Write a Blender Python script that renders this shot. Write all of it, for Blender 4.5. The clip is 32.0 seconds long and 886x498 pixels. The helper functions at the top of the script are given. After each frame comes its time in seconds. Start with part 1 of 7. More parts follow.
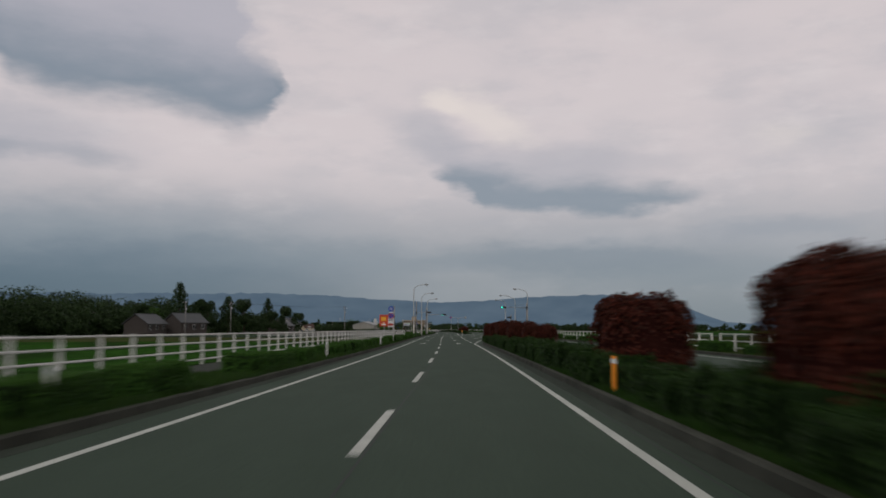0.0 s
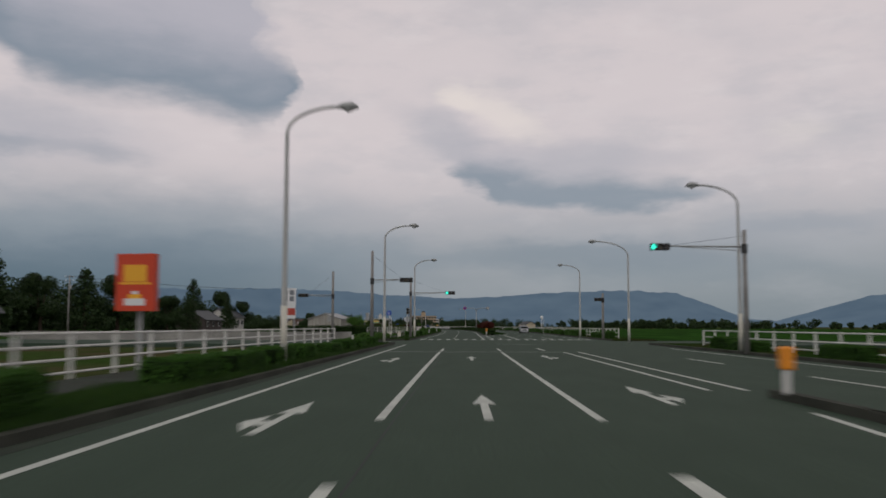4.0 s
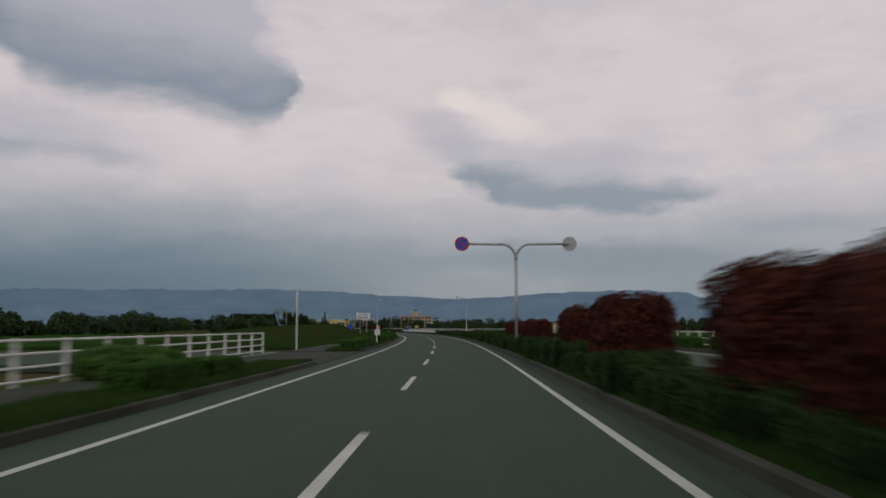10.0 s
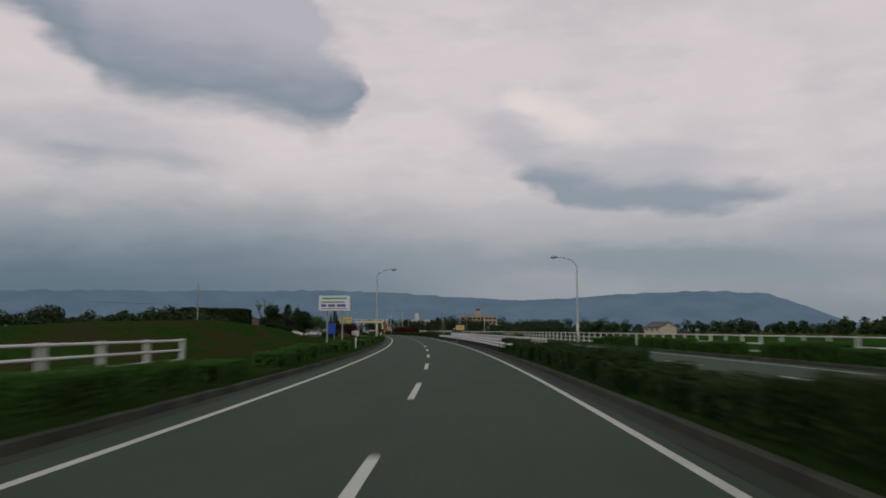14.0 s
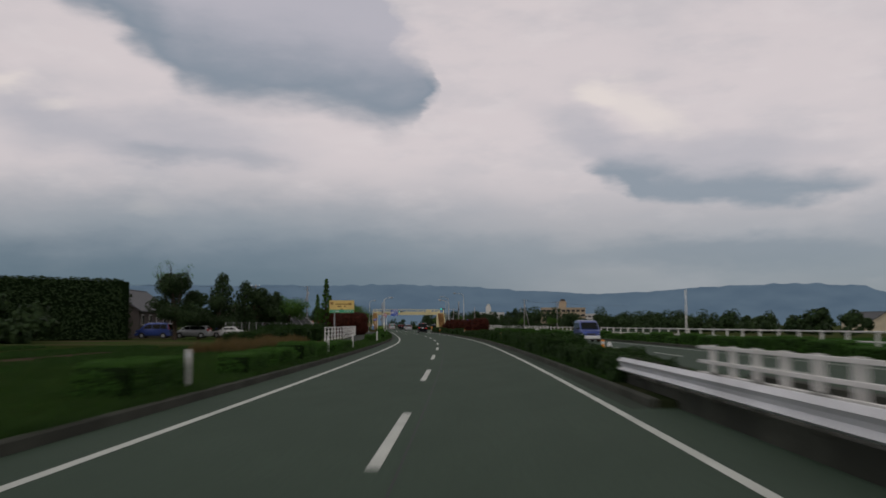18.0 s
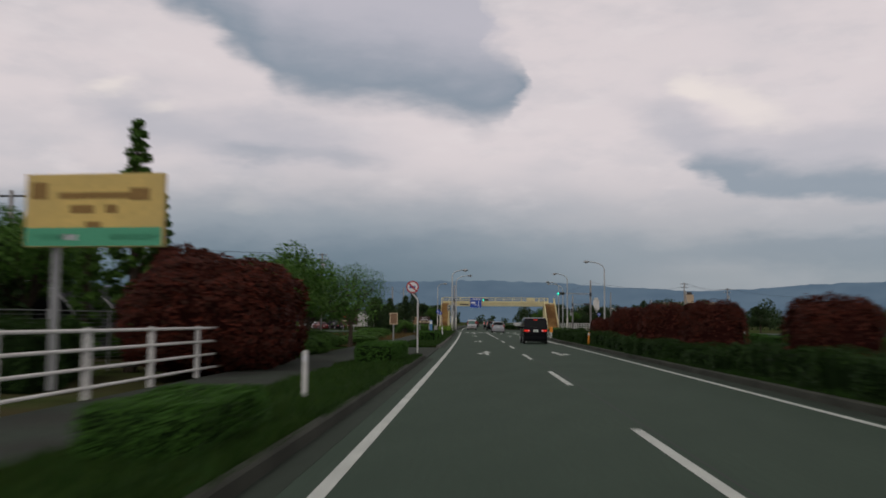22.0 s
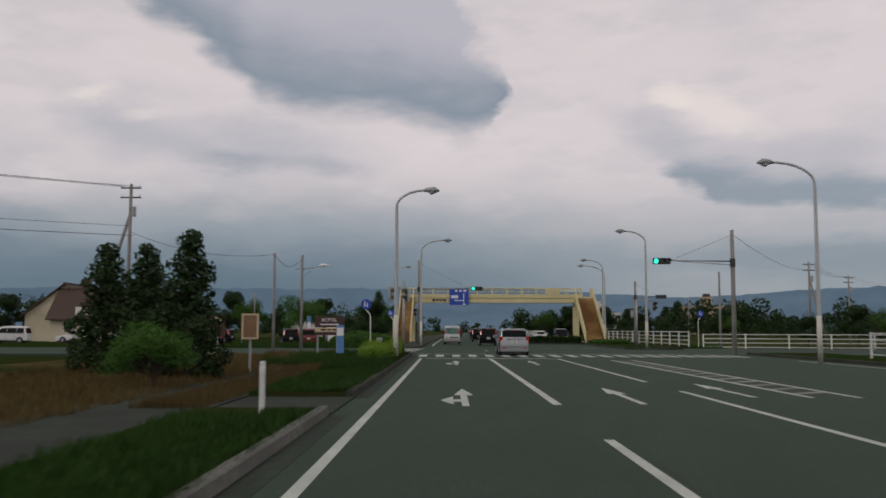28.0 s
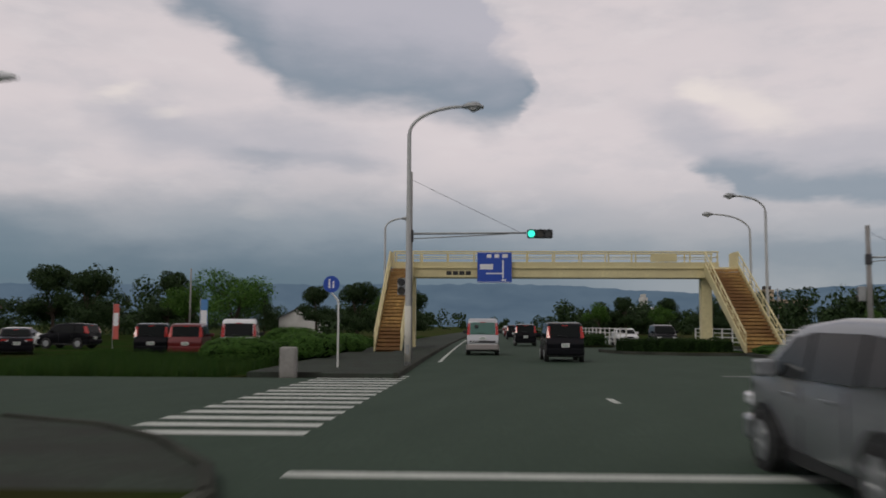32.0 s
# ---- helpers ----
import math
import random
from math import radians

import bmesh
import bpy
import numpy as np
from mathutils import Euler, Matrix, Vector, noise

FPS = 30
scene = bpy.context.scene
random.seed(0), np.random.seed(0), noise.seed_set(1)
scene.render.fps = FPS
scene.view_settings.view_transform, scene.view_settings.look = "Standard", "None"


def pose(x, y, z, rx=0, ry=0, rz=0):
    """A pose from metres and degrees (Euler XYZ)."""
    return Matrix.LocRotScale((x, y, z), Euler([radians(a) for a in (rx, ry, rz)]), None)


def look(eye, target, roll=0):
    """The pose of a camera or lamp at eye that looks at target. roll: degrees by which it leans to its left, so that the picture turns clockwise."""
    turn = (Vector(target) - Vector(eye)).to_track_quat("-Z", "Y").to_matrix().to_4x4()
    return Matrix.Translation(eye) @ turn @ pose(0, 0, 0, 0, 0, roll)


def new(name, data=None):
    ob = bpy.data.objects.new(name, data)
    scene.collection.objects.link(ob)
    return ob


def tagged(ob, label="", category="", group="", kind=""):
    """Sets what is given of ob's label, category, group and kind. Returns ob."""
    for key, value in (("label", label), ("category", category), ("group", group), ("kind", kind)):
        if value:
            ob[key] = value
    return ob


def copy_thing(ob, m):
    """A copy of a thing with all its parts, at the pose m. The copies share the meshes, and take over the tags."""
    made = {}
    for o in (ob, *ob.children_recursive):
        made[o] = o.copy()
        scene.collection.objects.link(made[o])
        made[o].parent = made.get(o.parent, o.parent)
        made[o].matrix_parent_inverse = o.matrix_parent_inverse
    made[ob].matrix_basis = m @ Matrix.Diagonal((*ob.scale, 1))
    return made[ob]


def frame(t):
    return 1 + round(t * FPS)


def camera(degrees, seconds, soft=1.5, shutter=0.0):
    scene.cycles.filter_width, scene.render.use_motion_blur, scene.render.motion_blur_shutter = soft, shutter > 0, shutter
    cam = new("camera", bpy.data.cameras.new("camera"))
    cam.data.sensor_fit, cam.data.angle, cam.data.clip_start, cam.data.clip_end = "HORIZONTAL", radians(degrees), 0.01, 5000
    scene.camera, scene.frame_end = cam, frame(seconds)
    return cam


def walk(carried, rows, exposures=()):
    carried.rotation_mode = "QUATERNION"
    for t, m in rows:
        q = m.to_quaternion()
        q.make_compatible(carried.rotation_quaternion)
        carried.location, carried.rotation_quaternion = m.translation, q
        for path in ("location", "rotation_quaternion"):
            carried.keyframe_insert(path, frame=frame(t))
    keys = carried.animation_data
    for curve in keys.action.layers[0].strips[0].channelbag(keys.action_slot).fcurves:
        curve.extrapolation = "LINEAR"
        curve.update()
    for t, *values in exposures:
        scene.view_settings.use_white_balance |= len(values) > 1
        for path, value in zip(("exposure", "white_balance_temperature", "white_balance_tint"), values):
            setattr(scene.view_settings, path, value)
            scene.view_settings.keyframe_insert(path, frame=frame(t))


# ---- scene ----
cam = camera(52.2, 32.0, soft=1.7, shutter=0.6)
# seconds, x, y, yaw, pitch, roll; the lens rides 1.5 m above the road
DRIVE = [
    (0.0, 0.00, 0.00, 0.00, 5.07, 0.00),
    (0.5, 0.35, 16.38, -0.39, 5.07, -0.00),
    (1.0, 0.75, 32.73, -0.31, 4.92, -0.01),
    (1.5, 1.08, 49.06, 0.14, 4.95, 0.01),
    (2.0, 1.23, 65.32, 0.96, 5.02, -0.01),
    (2.5, 1.18, 81.43, 1.61, 4.91, -0.09),
    (3.0, 1.05, 97.33, 1.59, 4.86, -0.17),
    (3.5, 0.97, 112.98, 1.07, 4.86, -0.15),
    (4.0, 0.97, 128.38, 0.87, 4.86, -0.12),
    (4.5, 1.03, 143.59, 0.67, 4.86, -0.09),
    (5.0, 1.15, 158.68, 0.47, 4.86, -0.06),
    (5.5, 1.32, 173.77, 0.27, 4.85, -0.04),
    (6.0, 1.52, 188.97, 0.32, 4.87, 0.02),
    (6.5, 1.71, 204.38, 0.30, 4.88, 0.03),
    (7.0, 1.90, 220.07, 0.42, 4.80, 0.06),
    (7.5, 2.07, 236.07, 0.42, 4.82, 0.07),
    (8.0, 2.26, 252.35, 0.31, 4.85, 0.07),
    (8.5, 2.47, 268.86, 0.31, 4.89, 0.07),
    (9.0, 2.64, 285.51, 0.52, 4.88, 0.07),
    (9.5, 2.78, 302.23, 0.59, 4.95, 0.06),
    (10.0, 2.86, 318.98, 0.95, 4.97, 0.06),
    (10.5, 2.82, 335.76, 1.40, 4.96, 0.12),
    (11.0, 2.67, 352.61, 1.66, 4.88, 0.17),
    (11.5, 2.44, 369.59, 2.01, 5.03, 0.17),
    (12.0, 2.11, 386.73, 2.18, 4.91, 0.17),
    (12.5, 1.71, 404.04, 2.48, 4.97, 0.06),
    (13.0, 1.17, 421.44, 3.13, 5.12, -0.05),
    (13.5, 0.38, 438.83, 4.19, 5.08, -0.02),
    (14.0, -0.71, 456.12, 5.10, 5.12, -0.04),
    (14.5, -2.01, 473.20, 5.79, 5.10, -0.07),
    (15.0, -3.50, 490.04, 6.38, 5.04, -0.05),
    (15.5, -5.14, 506.62, 6.97, 4.98, -0.04),
    (16.0, -6.92, 522.94, 7.56, 4.91, -0.02),
    (16.5, -8.84, 539.02, 8.15, 4.85, -0.01),
    (17.0, -10.89, 554.85, 8.63, 4.82, 0.02),
    (17.5, -13.04, 570.41, 9.25, 4.81, 0.02),
    (18.0, -15.30, 585.65, 9.69, 4.80, 0.01),
    (18.5, -17.63, 600.51, 10.16, 4.79, -0.15),
    (19.0, -20.03, 614.92, 11.04, 4.76, -0.31),
    (19.5, -22.59, 628.85, 11.99, 4.74, -0.40),
    (20.0, -25.35, 642.28, 13.74, 4.81, -0.72),
    (20.5, -28.29, 655.21, 14.59, 4.79, -0.84),
    (21.0, -31.32, 667.63, 15.59, 4.72, -0.68),
    (21.5, -34.35, 679.52, 15.56, 4.58, -0.59),
    (22.0, -37.20, 690.82, 15.42, 4.60, -0.45),
    (22.5, -39.81, 701.41, 14.94, 4.71, -0.28),
    (23.0, -42.16, 711.13, 14.78, 4.63, -0.04),
    (23.5, -44.26, 719.88, 14.39, 4.61, 0.09),
    (24.0, -46.10, 727.62, 14.61, 4.67, -0.00),
    (24.5, -47.71, 734.36, 14.39, 4.76, -0.06),
    (25.0, -49.08, 740.15, 14.55, 4.85, -0.06),
    (25.5, -50.25, 745.07, 14.39, 4.89, -0.07),
    (26.0, -51.25, 749.32, 14.35, 4.93, -0.08),
    (26.5, -52.15, 753.10, 14.31, 4.97, -0.10),
    (27.0, -52.99, 756.68, 14.28, 5.01, -0.11),
    (27.5, -53.84, 760.31, 14.24, 5.06, -0.13),
    (28.0, -54.74, 764.18, 14.30, 5.11, -0.16),
    (28.5, -55.74, 768.45, 14.11, 5.14, -0.20),
    (29.0, -56.85, 773.18, 14.22, 5.15, -0.29),
    (29.5, -58.09, 778.41, 14.39, 5.08, -0.34),
    (30.0, -59.47, 784.11, 14.83, 5.36, -0.47),
    (30.5, -60.99, 790.23, 15.35, 5.32, -0.51),
    (31.0, -62.64, 796.67, 15.61, 5.10, -0.45),
    (31.5, -64.40, 803.37, 15.91, 4.74, -0.41),
    (32.0, -66.24, 810.30, 15.96, 4.88, -0.29),
]
walk(cam, [(t, pose(x, y, 1.5, 90 + tilt, lean, turn)) for t, x, y, turn, tilt, lean in DRIVE],
     [(0.0, -0.03), (12.0, -0.02), (19.0, 0.0), (22.0, 0.10), (25.0, 0.07), (32.0, 0.05)])

# ---- light ----
world = bpy.data.worlds.new("cloudy_sky")
scene.world = world
world.use_nodes = True
wt = world.node_tree
wt.nodes.clear()


def wnode(kind):
    return wt.nodes.new(kind)


def wmath(op, a, b=0.0, c=0.0):
    n = wt.nodes.new("ShaderNodeMath")
    n.operation = op
    for i, v in enumerate((a, b, c)):
        if isinstance(v, (int, float)):
            n.inputs[i].default_value = v
        else:
            wt.links.new(v, n.inputs[i])
    return n.outputs[0]


def wmix(fac, a, b):
    n = wt.nodes.new("ShaderNodeMix")
    n.data_type = "RGBA"
    for i, v in ((0, fac), (6, a), (7, b)):
        if isinstance(v, (int, float)):
            n.inputs[i].default_value = v
        elif isinstance(v, tuple):
            n.inputs[i].default_value = (*v, 1)
        else:
            wt.links.new(v, n.inputs[i])
    return n.outputs[2]


def wsmooth(value, lo, hi):
    n = wt.nodes.new("ShaderNodeMapRange")
    n.interpolation_type = "SMOOTHSTEP"
    n.inputs[1].default_value, n.inputs[2].default_value = lo, hi
    wt.links.new(value, n.inputs[0])
    return n.outputs[0]


wdir = wnode("ShaderNodeTexCoord").outputs["Generated"]
wsep = wnode("ShaderNodeSeparateXYZ")
wt.links.new(wdir, wsep.inputs[0])
az = wmath("MULTIPLY", wmath("ARCTAN2", wsep.outputs[0], wsep.outputs[1]), 57.2958)
el = wmath("MULTIPLY", wmath("ARCSINE", wsep.outputs[2]), 57.2958)
wcomb = wnode("ShaderNodeCombineXYZ")
wt.links.new(wmath("MULTIPLY", az, 0.06), wcomb.inputs[0])
wt.links.new(wmath("MULTIPLY", el, 0.17), wcomb.inputs[1])


def wnoise(scale, detail, rough=0.5, shift=0.0):
    n = wnode("ShaderNodeTexNoise")
    n.noise_dimensions = "4D"
    n.inputs["W"].default_value = shift
    n.inputs["Scale"].default_value, n.inputs["Detail"].default_value, n.inputs["Roughness"].default_value = scale, detail, rough
    wt.links.new(wcomb.outputs[0], n.inputs["Vector"])
    return n.outputs[0]


broad, fine, warp_a, warp_e = wnoise(1.3, 4, 0.5), wnoise(4.2, 5, 0.55, 3.0), wnoise(3.0, 4, 0.55, 7.0), wnoise(3.0, 4, 0.55, 11.0)
waz = wmath("ADD", az, wmath("MULTIPLY", wmath("SUBTRACT", warp_a, 0.5), 5.0))
wel = wmath("ADD", el, wmath("MULTIPLY", wmath("SUBTRACT", warp_e, 0.5), 3.0))


def bank(a0, e0, ra, re, tilt, soft=0.45):
    """How deep a direction lies in an oval cloud bank: middle, half sizes and lean in degrees."""
    c, s = math.cos(radians(tilt)), math.sin(radians(tilt))
    da, de = wmath("SUBTRACT", waz, a0), wmath("SUBTRACT", wel, e0)
    u = wmath("DIVIDE", wmath("ADD", wmath("MULTIPLY", da, c), wmath("MULTIPLY", de, s)), ra)
    v = wmath("DIVIDE", wmath("SUBTRACT", wmath("MULTIPLY", de, c), wmath("MULTIPLY", da, s)), re)
    r = wmath("SQRT", wmath("ADD", wmath("MULTIPLY", u, u), wmath("MULTIPLY", v, v)))
    return wmath("SUBTRACT", 1.0, wsmooth(r, 1.0 - soft, 1.0 + soft))


def wcurve(points):
    """A smooth line over azimuth through (azimuth, elevation) points."""
    lo, hi = points[0][0], points[-1][0]
    n = wnode("ShaderNodeMapRange")
    n.inputs[1].default_value, n.inputs[2].default_value = lo, hi
    wt.links.new(waz, n.inputs[0])
    r = wnode("ShaderNodeValToRGB")
    r.color_ramp.interpolation = "EASE"
    for k, (a, e) in enumerate(points):
        stop = r.color_ramp.elements[k] if k < 2 else r.color_ramp.elements.new(0.999)
        stop.position = (a - lo) / (hi - lo)
        stop.color = (e / 50.0,) * 3 + (1,)
    wt.links.new(n.outputs[0], r.inputs[0])
    return wmath("MULTIPLY", r.outputs[0], 50.0)


high = wsmooth(el, 0.5, 11.5)
sky = wmix(high, (0.215, 0.255, 0.290), (0.672, 0.602, 0.608))
sky = wmix(wmath("MULTIPLY", wsmooth(broad, 0.44, 0.70), 0.30), sky, (0.40, 0.41, 0.45))
sky = wmix(wmath("MULTIPLY", wsmooth(wnoise(2.4, 6, 0.6, 19.0), 0.46, 0.68), 0.26), sky, (0.41, 0.42, 0.46))
sky = wmix(wmath("MULTIPLY", wmath("MULTIPLY", wsmooth(fine, 0.50, 0.75), 0.45), wsmooth(el, 4.0, 9.0)), sky, (0.72, 0.655, 0.655))
BLUE_GREY, DEEP, LILAC, PALE = (0.262, 0.297, 0.35), (0.195, 0.24, 0.29), (0.385, 0.39, 0.44), (0.78, 0.70, 0.66)
for a0, e0, ra, re, tilt, soft, colour, amount in (
        (0.3, 11.2, 4.4, 1.2, -30, 0.75, LILAC, 0.5), (7.5, 10.4, 5.5, 1.2, -4, 0.8, LILAC, 0.5), (0.3, 14.4, 1.3, 0.8, -20, 0.6, PALE, 0.9), (3.0, 13.3, 2.7, 1.0, -25, 0.7, PALE, 0.75), (21.0, 11.4, 1.6, 0.8, 0, 0.8, PALE, 0.4),
        (-36, 13.6, 1.3, 0.5, 10, 0.8, PALE, 0.8), (-33, 12.9, 1.0, 0.4, 10, 0.8, PALE, 0.7), (-27.5, 7.2, 1.2, 0.5, 0, 0.8, PALE, 0.4),
        (-25.5, 11.2, 5.6, 1.5, -3, 0.85, LILAC, 0.6), (-27.5, 10.4, 3.0, 0.6, -2, 0.8, BLUE_GREY, 0.55), (-21.5, 10.3, 2.2, 0.6, -4, 0.8, BLUE_GREY, 0.4), (-33.5, 11.6, 3.2, 1.3, -10, 0.85, LILAC, 0.55),
        (-30, 6.0, 14, 1.4, 0, 0.8, (0.22, 0.265, 0.31), 0.45), (-22, 4.8, 15, 3.4, 0, 0.7, (0.22, 0.265, 0.31), 0.6), (-20, 3.4, 15, 2.0, 0, 0.65, (0.125, 0.175, 0.228), 0.7), (-36, 1.4, 24, 2.9, 0, 0.6, (0.088, 0.140, 0.190), 0.9), (-44, 4.5, 6.5, 2.2, 0, 0.7, (0.10, 0.16, 0.21), 0.7),
        (10, 5.0, 18, 2.6, 0, 0.8, (0.29, 0.32, 0.36), 0.3), (9.0, 4.4, 9.0, 0.95, 0, 0.6, (0.19, 0.235, 0.285), 0.65), (-8.0, 4.6, 9.0, 1.0, 0, 0.7, (0.20, 0.245, 0.29), 0.4), (16, 3.2, 8, 0.8, 0, 0.7, (0.21, 0.255, 0.30), 0.5), (20, 6.0, 5.0, 0.6, 4, 0.7, BLUE_GREY, 0.4)):
    sky = wmix(wmath("MULTIPLY", bank(a0, e0, ra, re, tilt, soft), amount), sky, colour)
# the long slanting cloud: a dark base that pales upwards, with a blunt right end
above = wmath("SUBTRACT", wel, wcurve(((-42, 23.6), (-35.5, 20.0), (-31.5, 17.6), (-28.5, 15.6), (-25.5, 13.8), (-22.5, 13.1), (-18.5, 13.0), (-16.0, 12.6), (-12.8, 11.9), (-11.3, 12.2), (-10.1, 14.2), (-9.4, 17.0))))
under = wmath("SUBTRACT", wcurve(((-42, 46.0), (-17.0, 46.0), (-14.0, 23.0), (-13.2, 20.2), (-12.4, 18.6), (-11.4, 17.6), (-10.3, 16.6), (-9.4, 12.0))), wel)
cloud = wmath("MULTIPLY", wsmooth(above, -0.5, 1.9), wsmooth(under, -0.9, 2.3))
cloud_tone = wmix(wsmooth(wmath("ADD", above, wmath("MULTIPLY", fine, 1.6)), 2.0, 7.4), (0.205, 0.252, 0.307), (0.46, 0.445, 0.495))
sky = wmix(wmath("MULTIPLY", cloud, 0.93), sky, cloud_tone)
# the flat-bottomed cloud over the road
above = wmath("SUBTRACT", wel, wcurve(((-1.5, 9.8), (1.2, 8.8), (3.0, 7.6), (5.0, 7.2), (9.0, 7.1), (13.5, 7.3), (17.5, 8.2))))
under = wmath("SUBTRACT", wcurve(((-1.5, 9.2), (0.8, 10.6), (2.6, 10.2), (5.0, 9.6), (9.5, 9.5), (13.0, 8.9), (17.5, 7.6))), wel)
cloud = wmath("MULTIPLY", wsmooth(above, -0.25, 0.7), wsmooth(under, -0.7, 1.1))
sky = wmix(wmath("MULTIPLY", cloud, 0.85), sky, (0.225, 0.272, 0.325))
# unseen sky above the view, darkened as an addition to cut light on the ground
sky = wmix(wmath("MULTIPLY", wsmooth(el, 22.0, 50.0), 0.9), sky, (0.235, 0.228, 0.222))
nishita = wnode("ShaderNodeTexSky")
nishita.sky_type, nishita.sun_disc, nishita.sun_elevation, nishita.sun_rotation = "NISHITA", False, radians(48), radians(200)
clear = wnode("ShaderNodeVectorMath")
clear.operation = "SCALE"
wt.links.new(nishita.outputs[0], clear.inputs[0])
clear.inputs["Scale"].default_value = 0.1
sky = wmix(0.06, sky, clear.outputs[0])
wback = wnode("ShaderNodeBackground")
wt.links.new(sky, wback.inputs[0])
wback.inputs[1].default_value = 1.0
wout = wnode("ShaderNodeOutputWorld")
wt.links.new(wback.outputs[0], wout.inputs[0])

sun = new("sun", bpy.data.lights.new("sun", "SUN"))
sun.data.energy, sun.data.angle, sun.data.color = 0.65, radians(18), (1.0, 0.95, 0.88)
# high behind the drive, through thin cloud
sun.matrix_world = look((0, 0, 100), (0 + 34, 0 + 94, 100 - 111))

# ---- materials ----


def material(name, colour, rough=0.8, metal=0.0, vary=0.25, scale=6.0, bump=0.0, bump_scale=40.0, second=None, spread=0.5, by_object=0.0, by_island=0.0, tint=None, coat=0.0, light=None, stretch=(1, 1, 1)):
    """A surface with two scales of variation: broad patches (second colour) and fine grain, and a relief."""
    m = bpy.data.materials.new(name)
    m.use_nodes = True
    t = m.node_tree
    b = t.nodes["Principled BSDF"]
    b.inputs["Roughness"].default_value, b.inputs["Metallic"].default_value = rough, metal
    if coat:
        b.inputs["Coat Weight"].default_value, b.inputs["Coat Roughness"].default_value = coat, 0.08
    if light:
        b.inputs["Emission Color"].default_value, b.inputs["Emission Strength"].default_value = (*light[0], 1), light[1]
    where = t.nodes.new("ShaderNodeTexCoord").outputs["Object"]
    mapping = t.nodes.new("ShaderNodeMapping")
    mapping.inputs["Scale"].default_value = stretch
    t.links.new(where, mapping.inputs[0])
    where = mapping.outputs[0]

    def noise_at(s, detail=3.0):
        n = t.nodes.new("ShaderNodeTexNoise")
        n.inputs["Scale"].default_value, n.inputs["Detail"].default_value = s, detail
        t.links.new(where, n.inputs["Vector"])
        return n.outputs[0]

    def mixed(fac, a, c, how="MIX"):
        n = t.nodes.new("ShaderNodeMix")
        n.data_type, n.blend_type = "RGBA", how
        for i, v in ((0, fac), (6, a), (7, c)):
            if isinstance(v, (int, float)):
                n.inputs[i].default_value = v
            elif isinstance(v, tuple):
                n.inputs[i].default_value = (*v, 1)
            else:
                t.links.new(v, n.inputs[i])
        return n.outputs[2]

    def ramp(v, lo, hi, a=0.0, c=1.0):
        n = t.nodes.new("ShaderNodeMapRange")
        for i, k in enumerate((lo, hi, a, c), 1):
            n.inputs[i].default_value = k
        t.links.new(v, n.inputs[0])
        return n.outputs[0]

    dark = tuple(max(0.0, c * (1 - vary)) for c in colour)
    pale = tuple(min(1.0, c * (1 + vary)) for c in colour)
    out = mixed(ramp(noise_at(scale * 6, 4), 0.3, 0.7), dark, pale)
    if second:
        out = mixed(ramp(noise_at(scale * 0.35, 3), 0.5 - 0.25 * spread, 0.5 + 0.25 * spread), out, second)
    if by_object:
        r = t.nodes.new("ShaderNodeObjectInfo").outputs["Random"]
        out = mixed(ramp(r, 0, 1, 0, by_object), out, tint or dark)
    if by_island:
        r = t.nodes.new("ShaderNodeNewGeometry").outputs["Random Per Island"]
        out = mixed(ramp(r, 0, 1, 0, by_island), out, tint or dark)
    t.links.new(out, b.inputs["Base Color"])
    if bump:
        n = t.nodes.new("ShaderNodeBump")
        n.inputs["Strength"].default_value, n.inputs["Distance"].default_value = bump, 0.02
        t.links.new(noise_at(bump_scale, 4), n.inputs["Height"])
        t.links.new(n.outputs[0], b.inputs["Normal"])
    return m


def leafy(name, colour, other, through_light=0.25):
    """Leaves: two greens that vary leaf by leaf, and a little light through them."""
    m = material(name, colour, 0.6, vary=0.3, scale=0.5, by_island=0.9, tint=other)
    t = m.node_tree
    b = t.nodes["Principled BSDF"]
    b.inputs["Specular IOR Level"].default_value = 0.15
    thin = t.nodes.new("ShaderNodeBsdfTranslucent")
    t.links.new(b.inputs["Base Color"].links[0].from_socket, thin.inputs[0])
    mix = t.nodes.new("ShaderNodeMixShader")
    mix.inputs[0].default_value = through_light
    t.links.new(b.outputs[0], mix.inputs[1])
    t.links.new(thin.outputs[0], mix.inputs[2])
    t.links.new(mix.outputs[0], t.nodes["Material Output"].inputs[0])
    return m


ASPHALT = material("asphalt", (0.047, 0.073, 0.051), 0.85, vary=0.22, scale=3.0, bump=0.25, bump_scale=120, second=(0.037, 0.060, 0.041), spread=1.1, stretch=(1, 0.25, 1))
PATH_ASPHALT = material("old_asphalt", (0.047, 0.060, 0.046), 0.92, vary=0.3, scale=2.0, bump=0.3, bump_scale=90, second=(0.042, 0.045, 0.038))
PAINT = material("road_paint", (0.58, 0.605, 0.55), 0.7, vary=0.22, scale=3.0, second=(0.42, 0.44, 0.40), spread=0.9, bump=0.2)
WORN = material("worn_road_paint", (0.30, 0.31, 0.30), 0.75, vary=0.4, scale=2.5, second=(0.12, 0.125, 0.12), spread=0.7)
FAINT = material("faded_road_paint", (0.11, 0.135, 0.112), 0.8, vary=0.5, scale=2.0, second=(0.050, 0.075, 0.055), spread=0.5, stretch=(1, 0.4, 1))
KERB_PALE = material("pale_kerb_concrete", (0.17, 0.17, 0.148), 0.92, vary=0.3, scale=1.5, bump=0.4, second=(0.09, 0.092, 0.075), spread=0.7)
